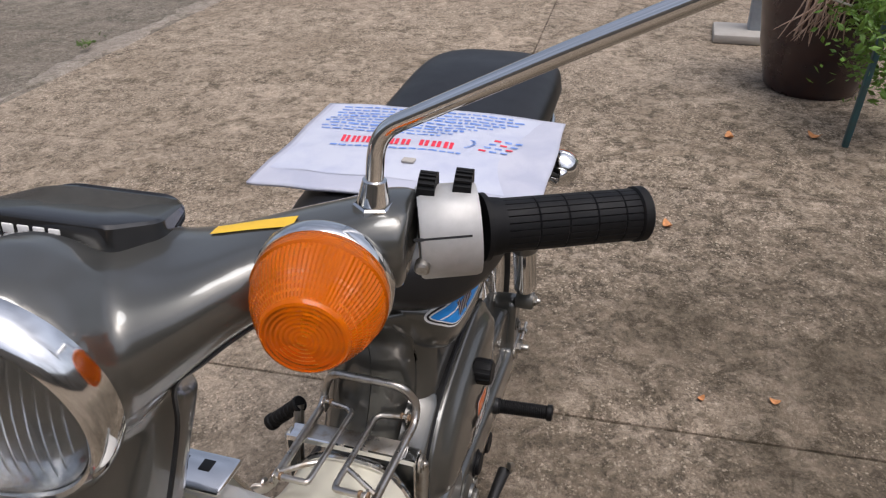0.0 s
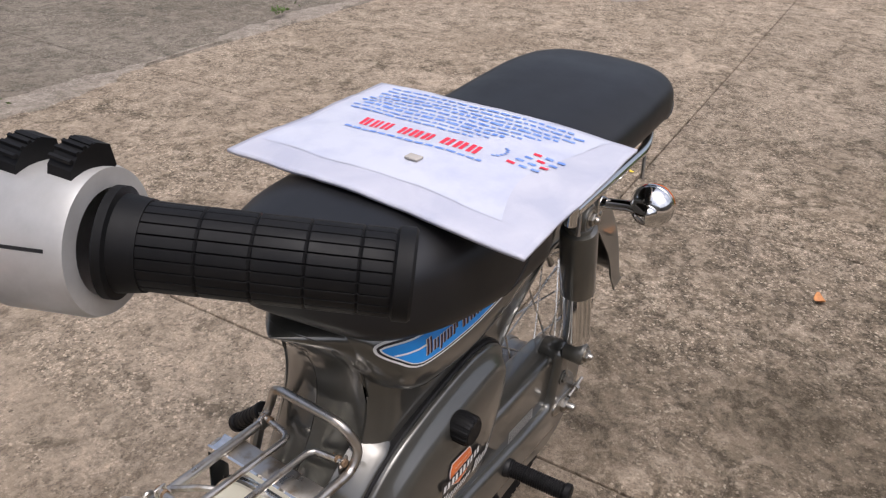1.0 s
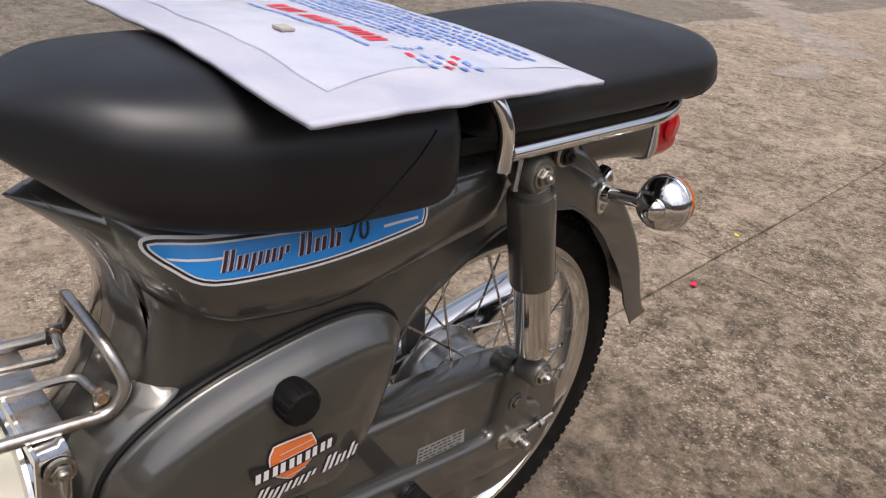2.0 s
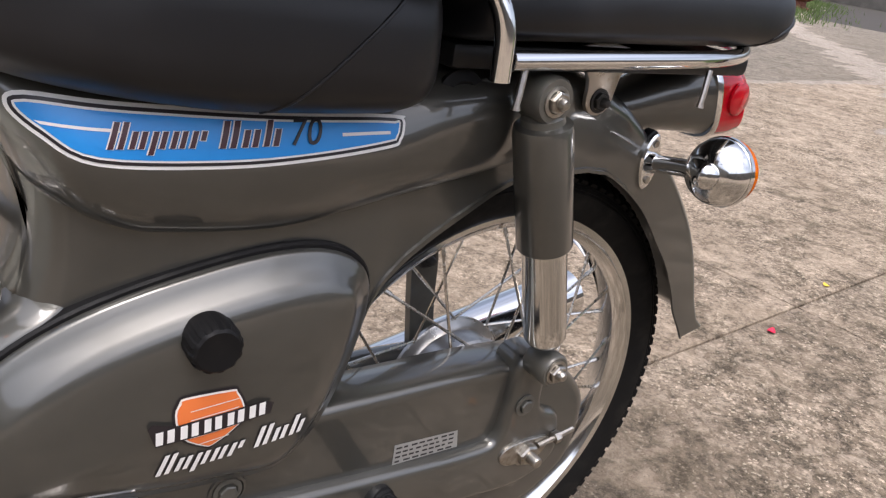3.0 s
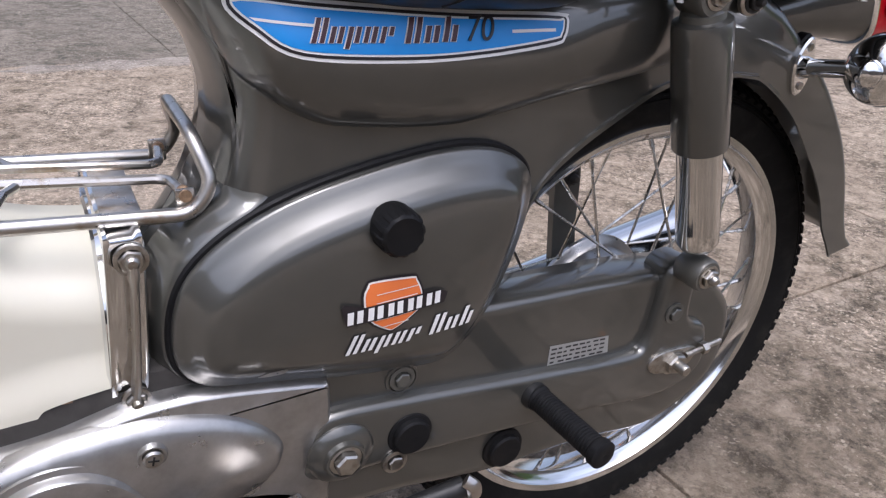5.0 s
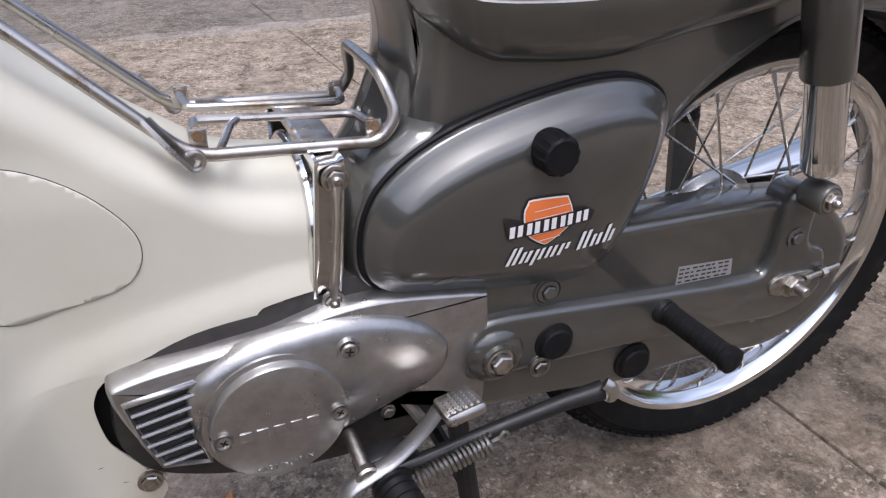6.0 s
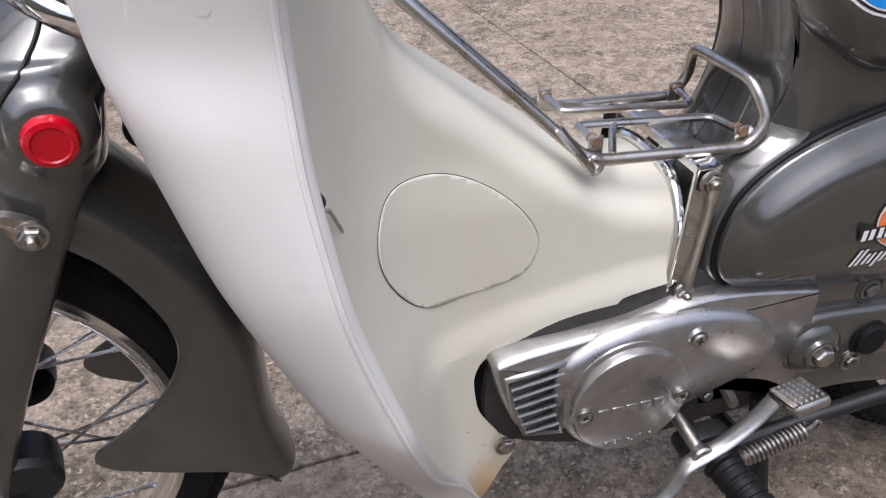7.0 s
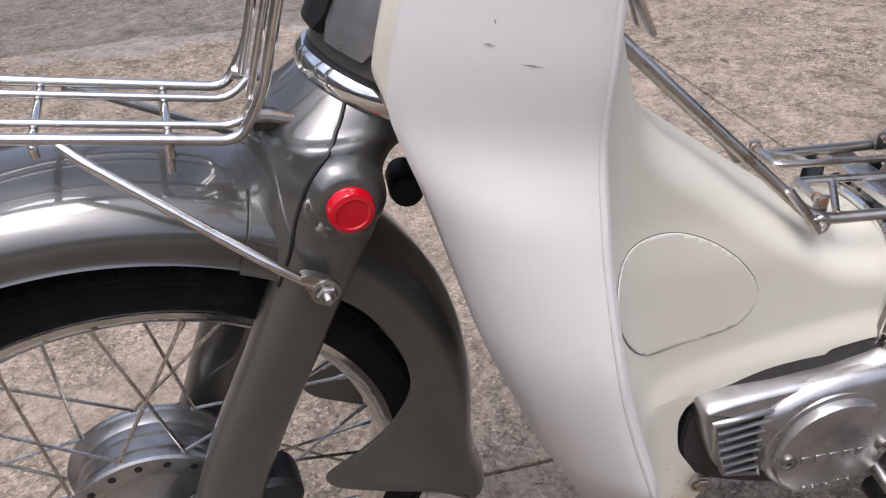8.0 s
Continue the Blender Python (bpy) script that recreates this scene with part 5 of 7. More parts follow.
part("spot_boss", revolve([(0.0115, -0.004), (0.0108, 0.002), (0.0095, 0.0045), (0.0082, 0.0045), (0.0082, 0.001)], (-0.502, -0.107, 0.34), (0, -1, 0), 24), ALLOY, cover)
part("cover_screw", revolve([(0.0072, 0.001), (0.007, 0.0055), (0.0055, 0.0068), (0, 0.007)], (-0.502, -0.107, 0.34), (0, -1, 0), 20), STEEL, cover)
for t in (0.2, 0.2 + math.pi / 2):
    part("screw_slot", rounded_box((0.0075, 0.0008, 0.0014), (-0.502, -0.1141, 0.34), 0.0003, Matrix.Rotation(t, 3, "Y")), BLACK, cover)
# louvre at the front of the cover
LOUVRE = [(-0.673, 0.326), (-0.612, 0.334), (-0.626, 0.307), (-0.628, 0.283), (-0.62, 0.253), (-0.654, 0.261), (-0.665, 0.29)]
part("louvre_frame", panel(LOUVRE, [(-0.004, 1, -0.0955), (-0.003, 1, -0.1005), (-0.0005, 1, -0.1015), (0.0012, 1, -0.0985)]), ALLOY, cover, "", 60)
part("louvre_opening", panel(LOUVRE, [(0.0, 1, -0.0975), (0.002, 1, -0.0988)]), BLACK, cover)
for k in range(6):
    f = k / 5
    zz = 0.321 - 0.055 * f
    xl = table(zz, (0.262, 0.29, 0.326), (-0.653, -0.664, -0.671))
    xr = table(zz, (0.255, 0.283, 0.307, 0.334), (-0.62, -0.628, -0.627, -0.613))
    part("louvre_bar", tube([(xl, -0.1, zz - 0.004), (xr, -0.102, zz + 0.0055 - 0.004 * f)], 0.0021, 6), ALLOY, cover)
# cables, breather, and a black panel for the shade between shield and engine
part("breather", revolve([(0.009, 0), (0.0095, 0.01), (0.006, 0.014), (0.006, 0.024)], (-0.545, -0.066, 0.355), (0, 0, 1), 16), BLACK, engine)
part("rust_clip", tube(curve_through([(-0.556, -0.07, 0.372), (-0.548, -0.073, 0.377), (-0.54, -0.07, 0.37)], 4), 0.004, 8), RUST, engine)
part("gap_shade_panel", panel(flat_curve([(-0.706, 0.32), (-0.695, 0.345), (-0.66, 0.358), (-0.655, 0.29), (-0.652, 0.25), (-0.672, 0.247), (-0.7, 0.28)], 4), [(0, 1, -0.05), (0, 1, -0.07)]), GAP, engine)
bm = tube([(-0.503, -0.1, 0.242), (-0.501, -0.143, 0.234)], 0.0065, 14)
part("shift_shaft", bm, STEEL, engine)
part("sump", rounded_box((0.2, 0.13, 0.05), (-0.47, 0.0, 0.2), 0.015), DARK_ALLOY, engine)
# plain black block low in the crankcase
part("black_block", rounded_box((0.05, 0.1, 0.045), (-0.45, -0.03, 0.235), 0.012), BLACK, engine)
for x, z in ((-0.44, 0.25), (-0.462, 0.244), (-0.418, 0.253)):
    bolt((x, -0.088, z), (0, -1, 0), 0.005, engine, "case_bolt", STEEL, False, 0.005)
part("case_rib", tube([(-0.452, -0.085, 0.262), (-0.44, -0.09, 0.243), (-0.43, -0.09, 0.225)], 0.006, 8), ALLOY, engine)

# ---------------------------------------------------------------- shifter, rest, stand
shifter = part("gear_pedal", tube(curve_through([(-0.436, -0.146, 0.286), (-0.455, -0.146, 0.262), (-0.478, -0.146, 0.243), (-0.5, -0.147, 0.2335), (-0.518, -0.148, 0.225), (-0.53, -0.15, 0.205), (-0.548, -0.151, 0.188), (-0.58, -0.152, 0.175), (-0.62, -0.155, 0.17)], 5), 0.0088, 12, flat=0.42), ALLOY, bike, "heel and toe gear pedal")
pad = bmesh.new()
pm = Matrix.Translation((-0.424, -0.158, 0.294)) @ Matrix.Rotation(radians(-12), 4, "Y") @ Matrix.Rotation(radians(-18), 4, "X")
rounded_box((0.036, 0.042, 0.012), (0, 0, 0), 0.005, None, pad)
knurl = []
for i in range(13):
    knurl.append([Vector((-0.0156 + 0.0026 * i, -0.0186 + 0.0031 * j, 0.0056 + (0.0014 if i % 2 and j % 2 else 0.0))) for j in range(13)])
loft(pad, knurl, False, False)
part("pedal_pad", moved(pad, pm), CHROME_WORN, shifter, "knurled steel pad", 25)
part("pedal_collar", revolve([(0.005, -0.005), (0.0105, -0.005), (0.0108, 0.002), (0.009, 0.004), (0.006, 0.004), (0.005, 0.0025), (0, 0.0025)], (-0.501, -0.147, 0.233), (0, -1, 0.1), 24), STEEL, shifter)


def rubber_peg(name, a, b, r, parent, ribs, material=RUBBER):
    """A ribbed rubber sleeve with an end flange."""
    A, B = Vector(a), Vector(b)
    L = (B - A).length
    prof = [(0, -0.001), (r * 0.95, 0.0), (r * 1.12, 0.002), (r * 1.12, 0.006)]
    n = ribs
    for i in range(n):
        h0 = 0.008 + (L - 0.02) * i / n
        h1 = 0.008 + (L - 0.02) * (i + 0.62) / n
        prof += [(r * 0.93, h0), (r * 1.02, h0 + 0.0008), (r * 1.02, h1), (r * 0.93, h1 + 0.0008)]
    prof += [(r * 0.95, L - 0.011), (r * 1.16, L - 0.009), (r * 1.16, L - 0.002), (r * 0.9, L), (r * 0.3, L), (0, L - 0.001)]
    return part(name, revolve(prof, A, B - A, 24), material, parent)


rest = part("footrest_bar", tube([(-0.475, -0.09, 0.205), (-0.477, -0.15, 0.21), (-0.47, -0.24, 0.215)], 0.008, 10), BLACK, bike, "black footrest bar with rubber")
rubber_peg("footrest_rubber", (-0.482, -0.148, 0.2225), (-0.462, -0.265, 0.2), 0.0165, rest, 10)
rubber_peg("passenger_peg", (-0.17, -0.1, 0.287), (-0.163, -0.192, 0.287), 0.0115, bike, 22)
part("peg_root", revolve([(0.0135, -0.004), (0.0138, 0.003), (0.0125, 0.006), (0.0115, 0.009)], (-0.171, -0.098, 0.287), (0.08, -1, 0), 20), BLACK, bike)
rubber_peg("passenger_peg", (-0.17, 0.12, 0.295), (-0.165, 0.195, 0.29), 0.0125, bike, 9)
stand = part("side_stand", tube([(-0.475, -0.115, 0.195), (-0.44, -0.12, 0.203), (-0.36, -0.125, 0.222), (-0.3, -0.13, 0.235), (-0.262, -0.135, 0.242)], [0.009, 0.0085, 0.008, 0.0085, 0.01], 12), BLACK, bike, "black side stand, folded up")
part("stand_foot", tube(rounded([(-0.262, -0.13, 0.236), (-0.252, -0.142, 0.232), (-0.258, -0.148, 0.252), (-0.266, -0.143, 0.258)], 0.008), 0.006, 10, flat=0.6), CHROME_WORN, stand)
bm = bmesh.new()
pts = []
A, B = Vector((-0.452, -0.136, 0.1995)), Vector((-0.378, -0.134, 0.2165))
d = (B - A).normalized()
u = d.cross(Vector((0, 1, 0))).normalized()
v = d.cross(u)
for i in range(16 * 14 + 1):
    a = 2 * math.pi * i / 14
    pts.append(A + (B - A) * (i / (16 * 14)) + 0.0082 * (math.cos(a) * u + math.sin(a) * v))
part("stand_spring", tube(pts, 0.0019, 5, bm), STEEL, stand, "coiled return spring")
part("spring_hook", tube(curve_through([B, B + d * 0.008, B + d * 0.014 + u * 0.004, B + d * 0.018 - u * 0.001, B + d * 0.014 - u * 0.005], 4), 0.0017, 6), STEEL, stand)
part("spring_hook", tube(curve_through([A, A - d * 0.01, A - d * 0.03 - u * 0.004], 4), 0.0017, 6), STEEL, stand)
part("stand_bracket", panel(flat_curve([(-0.5, 0.215), (-0.46, 0.222), (-0.44, 0.205), (-0.455, 0.188), (-0.49, 0.186)], 4), [(0, 1, -0.1), (0, 1, -0.118), (0.001, 1, -0.12)]), BLACK, stand)
bolt((-0.478, -0.12, 0.198), (0, -1, 0), 0.0075, stand, "pivot_bolt", STEEL, False, 0.006)
main_stand = part("centre_stand", tube(rounded([(-0.39, -0.08, 0.215), (-0.37, -0.11, 0.03), (-0.35, -0.15, 0.009)], 0.02), 0.0105, 10), BLACK, bike, "black centre stand")
part("stand_leg", tube(rounded([(-0.39, 0.08, 0.215), (-0.37, 0.11, 0.03), (-0.35, 0.15, 0.009)], 0.02), 0.0105, 10), BLACK, main_stand)
part("stand_cross", tube([(-0.383, -0.09, 0.13), (-0.383, 0.09, 0.13)], 0.009, 8), BLACK, main_stand)
# exhaust on the far side
exhaust = part("exhaust", tube(curve_through([(-0.62, 0.08, 0.22), (-0.5, 0.12, 0.16), (-0.35, 0.135, 0.17), (-0.25, 0.14, 0.185), (-0.1, 0.145, 0.215), (0.12, 0.15, 0.255), (0.3, 0.155, 0.285)], 6), [0.014] * 12 + [0.016, 0.018, 0.022, 0.027, 0.031, 0.034] + [0.036] * 19, 20), CHROME, bike, "chrome exhaust silencer")
kick = part("kick_starter", tube(rounded([(-0.43, 0.1, 0.25), (-0.43, 0.12, 0.36), (-0.395, 0.128, 0.428)], 0.02), 0.0075, 10), CHROME_WORN, bike, "kick starter lever with black rubber")
rubber_peg("kick_rubber", (-0.394, 0.126, 0.43), (-0.392, 0.18, 0.378), 0.0105, kick, 6)

# ---------------------------------------------------------------- fork and front mudguard (turned with the bars)
def on_axis(z):
    return -1.26 + 0.51 * z


RING_C = Vector((-0.928, 0, 0.638))


def fork_solid():
    bm = bmesh.new()
    for sgn in (-1, 1):
        rings = []
        for i in range(29):
            z = 0.628 - 0.348 * i / 28
            xc = table(z, (0.28, 0.382, 0.478, 0.578, 0.64, 0.672), (-1.118, -1.076, -1.028, -0.983, -0.968, -0.952))
            hx = table(z, (0.28, 0.33, 0.382, 0.515, 0.578, 0.63, 0.672), (0.034, 0.031, 0.031, 0.031, 0.037, 0.036, 0.028))
            yo = table(z, (0.28, 0.5, 0.56, 0.61, 0.672), (0.086, 0.084, 0.08, 0.074, 0.058))
            yi = 0.045 if z < 0.58 else 0.01
            ring = []
            for j in range(28):
                t = 2 * math.pi * j / 28
                c, s = math.cos(t), math.sin(t)
                ring.append(Vector((xc + hx * math.copysign(abs(c) ** 0.8, c), sgn * ((yo + yi) / 2 + (yo - yi) / 2 * math.copysign(abs(s) ** 0.85, s)), z)))
            rings.append(ring)
        loft(bm, rings)
        revolve([(0, -0.02), (0.03, -0.012), (0.0275, -0.001), (0.023, 0.0045), (0.018, 0.006), (0, 0.006)], (-0.974, sgn * 0.0775, 0.589), (0, sgn, 0), 40, bm)
    # crown: round under the trim ring, wide over the tyre
    rings = []
    for i in range(17):
        f = i / 16
        c = Vector((table(f, (0, 0.3, 0.55, 1), (-0.93, -0.97, -0.984, -0.994)), 0, table(f, (0, 0.3, 0.55, 1), (0.634, 0.616, 0.596, 0.55))))
        w = table(f, (0, 0.25, 0.5, 1), (0.055, 0.066, 0.0745, 0.08))
        h = table(f, (0, 0.3, 1), (0.056, 0.05, 0.049))
        u = Vector((AXIS_DIR.z, 0, -AXIS_DIR.x)).lerp(Vector((1, 0, -0.05)), min(1, f * 1.6)).normalized()
        e = 1 - 0.35 * f
        rings.append([c + u * h * math.copysign(abs(math.cos(t)) ** e, math.cos(t)) + Vector((0, w * math.copysign(abs(math.sin(t)) ** e, math.sin(t)), 0)) for t in [2 * math.pi * k / 40 for k in range(40)]])
    return loft(bm, rings)


fork = blended(part("fork", turned(fork_solid()), PAINT, bike, "pressed steel fork in grey paint", 60), 0.003, 10)
FORK = skin_of(fork)
for sgn in (-1, 1):
    # reflector, link and pivot
    part("red_reflector", turned(revolve([(0.0162, 0.002), (0.0162, 0.0105), (0.0148, 0.0135), (0.0115, 0.0145), (0.0105, 0.0135), (0, 0.0138)], (-0.974, sgn * 0.0775, 0.589), (0, sgn, 0), 40)), RED, fork, "round red reflector")
    part("link", turned(panel(flat_curve([(-1.19, 0.285), (-1.172, 0.296), (-1.1, 0.315), (-1.07, 0.305), (-1.072, 0.275), (-1.1, 0.262), (-1.17, 0.248), (-1.192, 0.26)], 4), [(0, 1, sgn * 0.05), (0, 1, sgn * 0.064), (0.002, 1, sgn * 0.067)])), PAINT, fork)
    part("pivot_boot", turned(revolve([(0.026, -0.02), (0.028, -0.01), (0.0285, 0.012), (0.024, 0.018), (0, 0.02)], (-1.072, sgn * 0.06, 0.3), (0, sgn, 0), 28)), BLACK, fork)
    p = STEER @ Vector((-1.085, sgn * 0.087, 0.283))
    bolt(p, STEER.to_3x3() @ Vector((0, sgn, 0)), 0.009, fork, "pivot_bolt", STEEL, True, 0.006)
line = []
for p in curve_through([(-0.957, 0, 0.657), (-0.969, 0, 0.636), (-0.994, 0, 0.611), (-1.008, 0, 0.585), (-1.017, 0, 0.558), (-1.029, 0, 0.532)], 6):
    q = STEER @ Vector((p.x, -0.3, p.z))
    hit = FORK.ray_cast(q, (STEER.to_3x3() @ Vector((0, 1, 0))))
    if hit[0] is not None:
        line.append(hit[0])
part("crown_seam", tube(line, 0.0016, 6), BLACK, fork)


def mudguard(first=168, last=-18, steps=110, off=0.0):
    """The guard between two angles round the axle, or a second skin that far off it."""
    bm = bmesh.new()
    rings = []
    n = 15
    for i in range(steps + 1):
        phi = first + (last - first) * i / steps
        a = radians(phi)
        d = Vector((math.cos(a), 0, math.sin(a)))
        top = table(phi, (-18, -8, 0, 15, 35, 60, 90, 168), (0.337, 0.312, 0.306, 0.315, 0.335, 0.35, 0.352, 0.345))
        low = table(phi, (-18, -14, -8, 0, 6, 9, 13, 18, 26, 38, 48, 70, 90, 168), (0.31, 0.27, 0.2, 0.158, 0.15, 0.155, 0.19, 0.228, 0.262, 0.28, 0.292, 0.302, 0.305, 0.3))
        top, w = top + off, off + table(phi, (-18, 10, 40, 60, 168), (0.056, 0.06, 0.064, 0.067, 0.068))
        ring = []
        for j in range(-n, n + 1):
            u = abs(j) / n
            if u < 0.55:
                t = u / 0.55 * math.pi / 2
                y, r = w * math.sin(t), top - 0.034 * (1 - math.cos(t))
            else:
                y, r = w + 0.002 * ease((u - 0.9) / 0.1), top - 0.034 + (low - top + 0.034) * (u - 0.55) / 0.45
            ring.append(AXLE_F + d * r + Vector((0, math.copysign(y, j) if j else 0, 0)))
        rings.append(ring)
    return loft(bm, rings, False, False)


guard = part("front_mudguard", turned(mudguard()), PAINT, bike, "deep grey front mudguard with flap", 50)
solid(guard, 0.0025)
solid(part("crown_skirt", turned(mudguard(66.5, 59, 10, 0.0045)), PAINT, fork, "", 50), 0.003)
# trim ring at the foot of the steering head
trim = part("trim_ring", turned(revolve([(0.055, -0.0075), (0.0595, -0.0075), (0.0615, -0.003), (0.0615, 0.003), (0.0595, 0.0075), (0.055, 0.0075)], RING_C, AXIS_DIR, 56)), CHROME, fork, "polished trim ring")
part("head_gap", turned(revolve([(0.0, -0.011), (0.0565, -0.011), (0.0565, 0.011), (0, 0.011)], RING_C, AXIS_DIR, 48)), BLACK, fork)
part("head_tube", tube([(-0.945, 0, 0.615), (-0.79, 0, 0.92)], 0.035, 20), BLACK, bike)

# ---------------------------------------------------------------- handlebar unit
HL = Vector((-0.89, 0, 0.9065))
HS = 0.755
HD = Vector((-1, 0, -0.1)).normalized()
shell = []
for i in range(21):
    f = i / 20
    c = RING_C + AXIS_DIR * (0.004 + 0.24 * f)
    c.x -= 0.012 * ease(f)
    r = table(f, (0, 0.3, 0.7, 1), (0.0565, 0.056, 0.058, 0.061))
    u = Vector((AXIS_DIR.z, 0, -AXIS_DIR.x))
    shell.append([c + r * (math.cos(t) * u * 1.0 + math.sin(t) * Vector((0, 0.98, 0))) for t in [2 * math.pi * k / 36 for k in range(36)]])
solid_bars = loft(bmesh.new(), shell)
nacelle = []
YS = [-0.176 + 0.352 * k / 64 for k in range(65)]
for y in YS:
    a = abs(y)
    xc = table(a, (0, 0.04, 0.08, 0.12, 0.15, 0.176), (-0.837, -0.834, -0.825, -0.806, -0.798, -0.793))
    hx = table(a, (0, 0.04, 0.07, 0.1, 0.13, 0.176), (0.068, 0.064, 0.053, 0.04, 0.032, 0.028))
    zt = table(a, (0, 0.05, 0.1, 0.14, 0.165, 0.176), (0.945, 0.946, 0.957, 0.968, 0.976, 0.976))
    zb = table(a, (0, 0.04, 0.07, 0.1, 0.13, 0.16, 0.176), (0.842, 0.853, 0.886, 0.911, 0.924, 0.928, 0.928))
    nacelle.append([Vector((xc + hx * math.copysign(abs(math.cos(t)) ** 0.7, math.cos(t)), y, (zt + zb) / 2 + (zt - zb) / 2 * math.copysign(abs(math.sin(t)) ** 0.8, math.sin(t)))) for t in [2 * math.pi * k / 36 for k in range(36)]])
loft(solid_bars, nacelle)
revolve([(0, -0.075), (0.028, -0.07), (0.046, -0.055), (0.0555, -0.033), (0.0605, -0.008), (0.0615, 0.009), (0, 0.011)], HL, HD, 64, solid_bars)
bars = blended(part("handlebar", turned(solid_bars), PAINT, bike, "pressed steel handlebar unit in grey paint", 60), 0.003, 14)
BARS = skin_of(bars)
seam = [Vector(nacelle[i][k]) for i, k in [(5 + 2 * q, 23) for q in range(8)]] + [Vector((-0.86, -0.066, 0.858)), Vector((-0.885, -0.068, 0.825)), Vector((-0.905, -0.066, 0.79))]
part("shell_seam", turned(tube(curve_through(seam, 4), 0.0016, 6)), BLACK, bars)
# headlight
lamp = part("headlight_bowl", turned(revolve([(0.03, -0.01), (0.055, 0.004), (0.06, 0.008)], HL, HD, 48)), BLACK, bars)
part("headlight_rim", turned(revolve([(HS * r, HS * h) for r, h in ((0.08, 0.008), (0.083, 0.01), (0.0842, 0.02), (0.083, 0.029), (0.079, 0.0352), (0.0755, 0.0372), (0.073, 0.0352), (0.0712, 0.029))], HL, HD, 64)), CHROME, lamp, "chrome headlight rim")
part("reflector_bowl", turned(revolve([(HS * 1.06 * r, HS * h) for r, h in ((0.0675, 0.031), (0.06, 0.012), (0.045, -0.008), (0.025, -0.022), (0, -0.026))], HL, HD, 48)), CHROME, lamp)
bm = revolve([(HS * 1.06 * r, HS * h) for r, h in ((0.0675, 0.032), (0.06, 0.039), (0.045, 0.044), (0.025, 0.047), (0, 0.048), (0.0, 0.0455), (0.025, 0.0445), (0.045, 0.0415), (0.06, 0.036), (0.0665, 0.0305))], HL, HD, 64)
glass = part("headlight_glass", turned(bm), GLASS, lamp, "clear ribbed headlight glass")
glass.visible_shadow = False
for k in range(19):
    yy = HS * (-0.0585 + 0.0065 * k)
    hh = math.sqrt(max(0.0, (HS * 0.062) ** 2 - yy ** 2)) * 0.95
    pts = [HL + HD * HS * (0.041 - 0.012 * ((yy * yy + q * q) / (HS * HS * 0.0042))) + Vector((0, yy, q)) for q in [-hh + 2 * hh * i / 8 for i in range(9)]]
    part("glass_rib", turned(tube(pts, 0.0007, 5)), GLASS, glass)
# instrument pod
PLAN = [(-0.8365, -0.03), (-0.8365, 0.03), (-0.814, 0.049), (-0.776, 0.044), (-0.764, 0.03), (-0.764, -0.03), (-0.776, -0.044), (-0.814, -0.049)]
mid = ((PLAN[0][0] + PLAN[-1][0]) / 2, (PLAN[0][1] + PLAN[-1][1]) / 2)
PLAN = [(p.x, p.y) for p in rounded([(*p, 0) for p in [mid] + PLAN + [mid]], 0.007, 5)][:-1]
pod = []
for d, f, z in ((0.003, 1, 0.941), (0, 1, 0.9455), (0, 1, 0.9485), (0.0013, 1, 0.949), (0.0013, 1, 0.9502), (0.0, 1, 0.9507), (0.0012, 1, 0.9665), (0.0026, 1, 0.9688), (0.005, 1, 0.9698), (0.005, 0.5, 0.9704), (0.005, 0.02, 0.9706)):
    pod.append([Vector((-0.8 + (x + 0.8) * f, y * f, z - 0.0075 - max(0.0, z - 0.951) * 15 * (-0.8 + (x + 0.8) * f + 0.836))) for x, y in (inset(PLAN, d) if d else PLAN)])
meter = part("instrument_pod", turned(loft(bmesh.new(), pod)), GLOSS_BLACK, bars, "gloss black instrument pod", 32)
for k in range(5):
    part("pod_bar", turned(rounded_box((0.0015, 0.006, 0.0055), (-0.8355, -0.003 + 0.0082 * k, 0.9535), 0.0005)), WHITE_INK, meter)
# yellow caution label on the shell
YEL = bmesh.new()
quad = []
for u in range(13):
    col = []
    for v in range(4):
        y = -0.061 - 0.046 * u / 12
        x = -0.811 + 0.011 * v / 3 - 0.002 * u / 12
        col.append((x, y))
    quad.append(col)
rings = []
for col in quad:
    ring = []
    for x, y in col:
        p = STEER @ Vector((x, y, 1.1))
        hit = BARS.ray_cast(p, Vector((0, 0, -1)))
        ring.append(hit[0] + hit[1] * 0.0008 if hit[0] is not None else STEER @ Vector((x, y, 0.96)))
    rings.append(ring)
loft(YEL, rings, False, False)
part("caution_label", YEL, YELLOW_INK, bars, "yellow caution label")
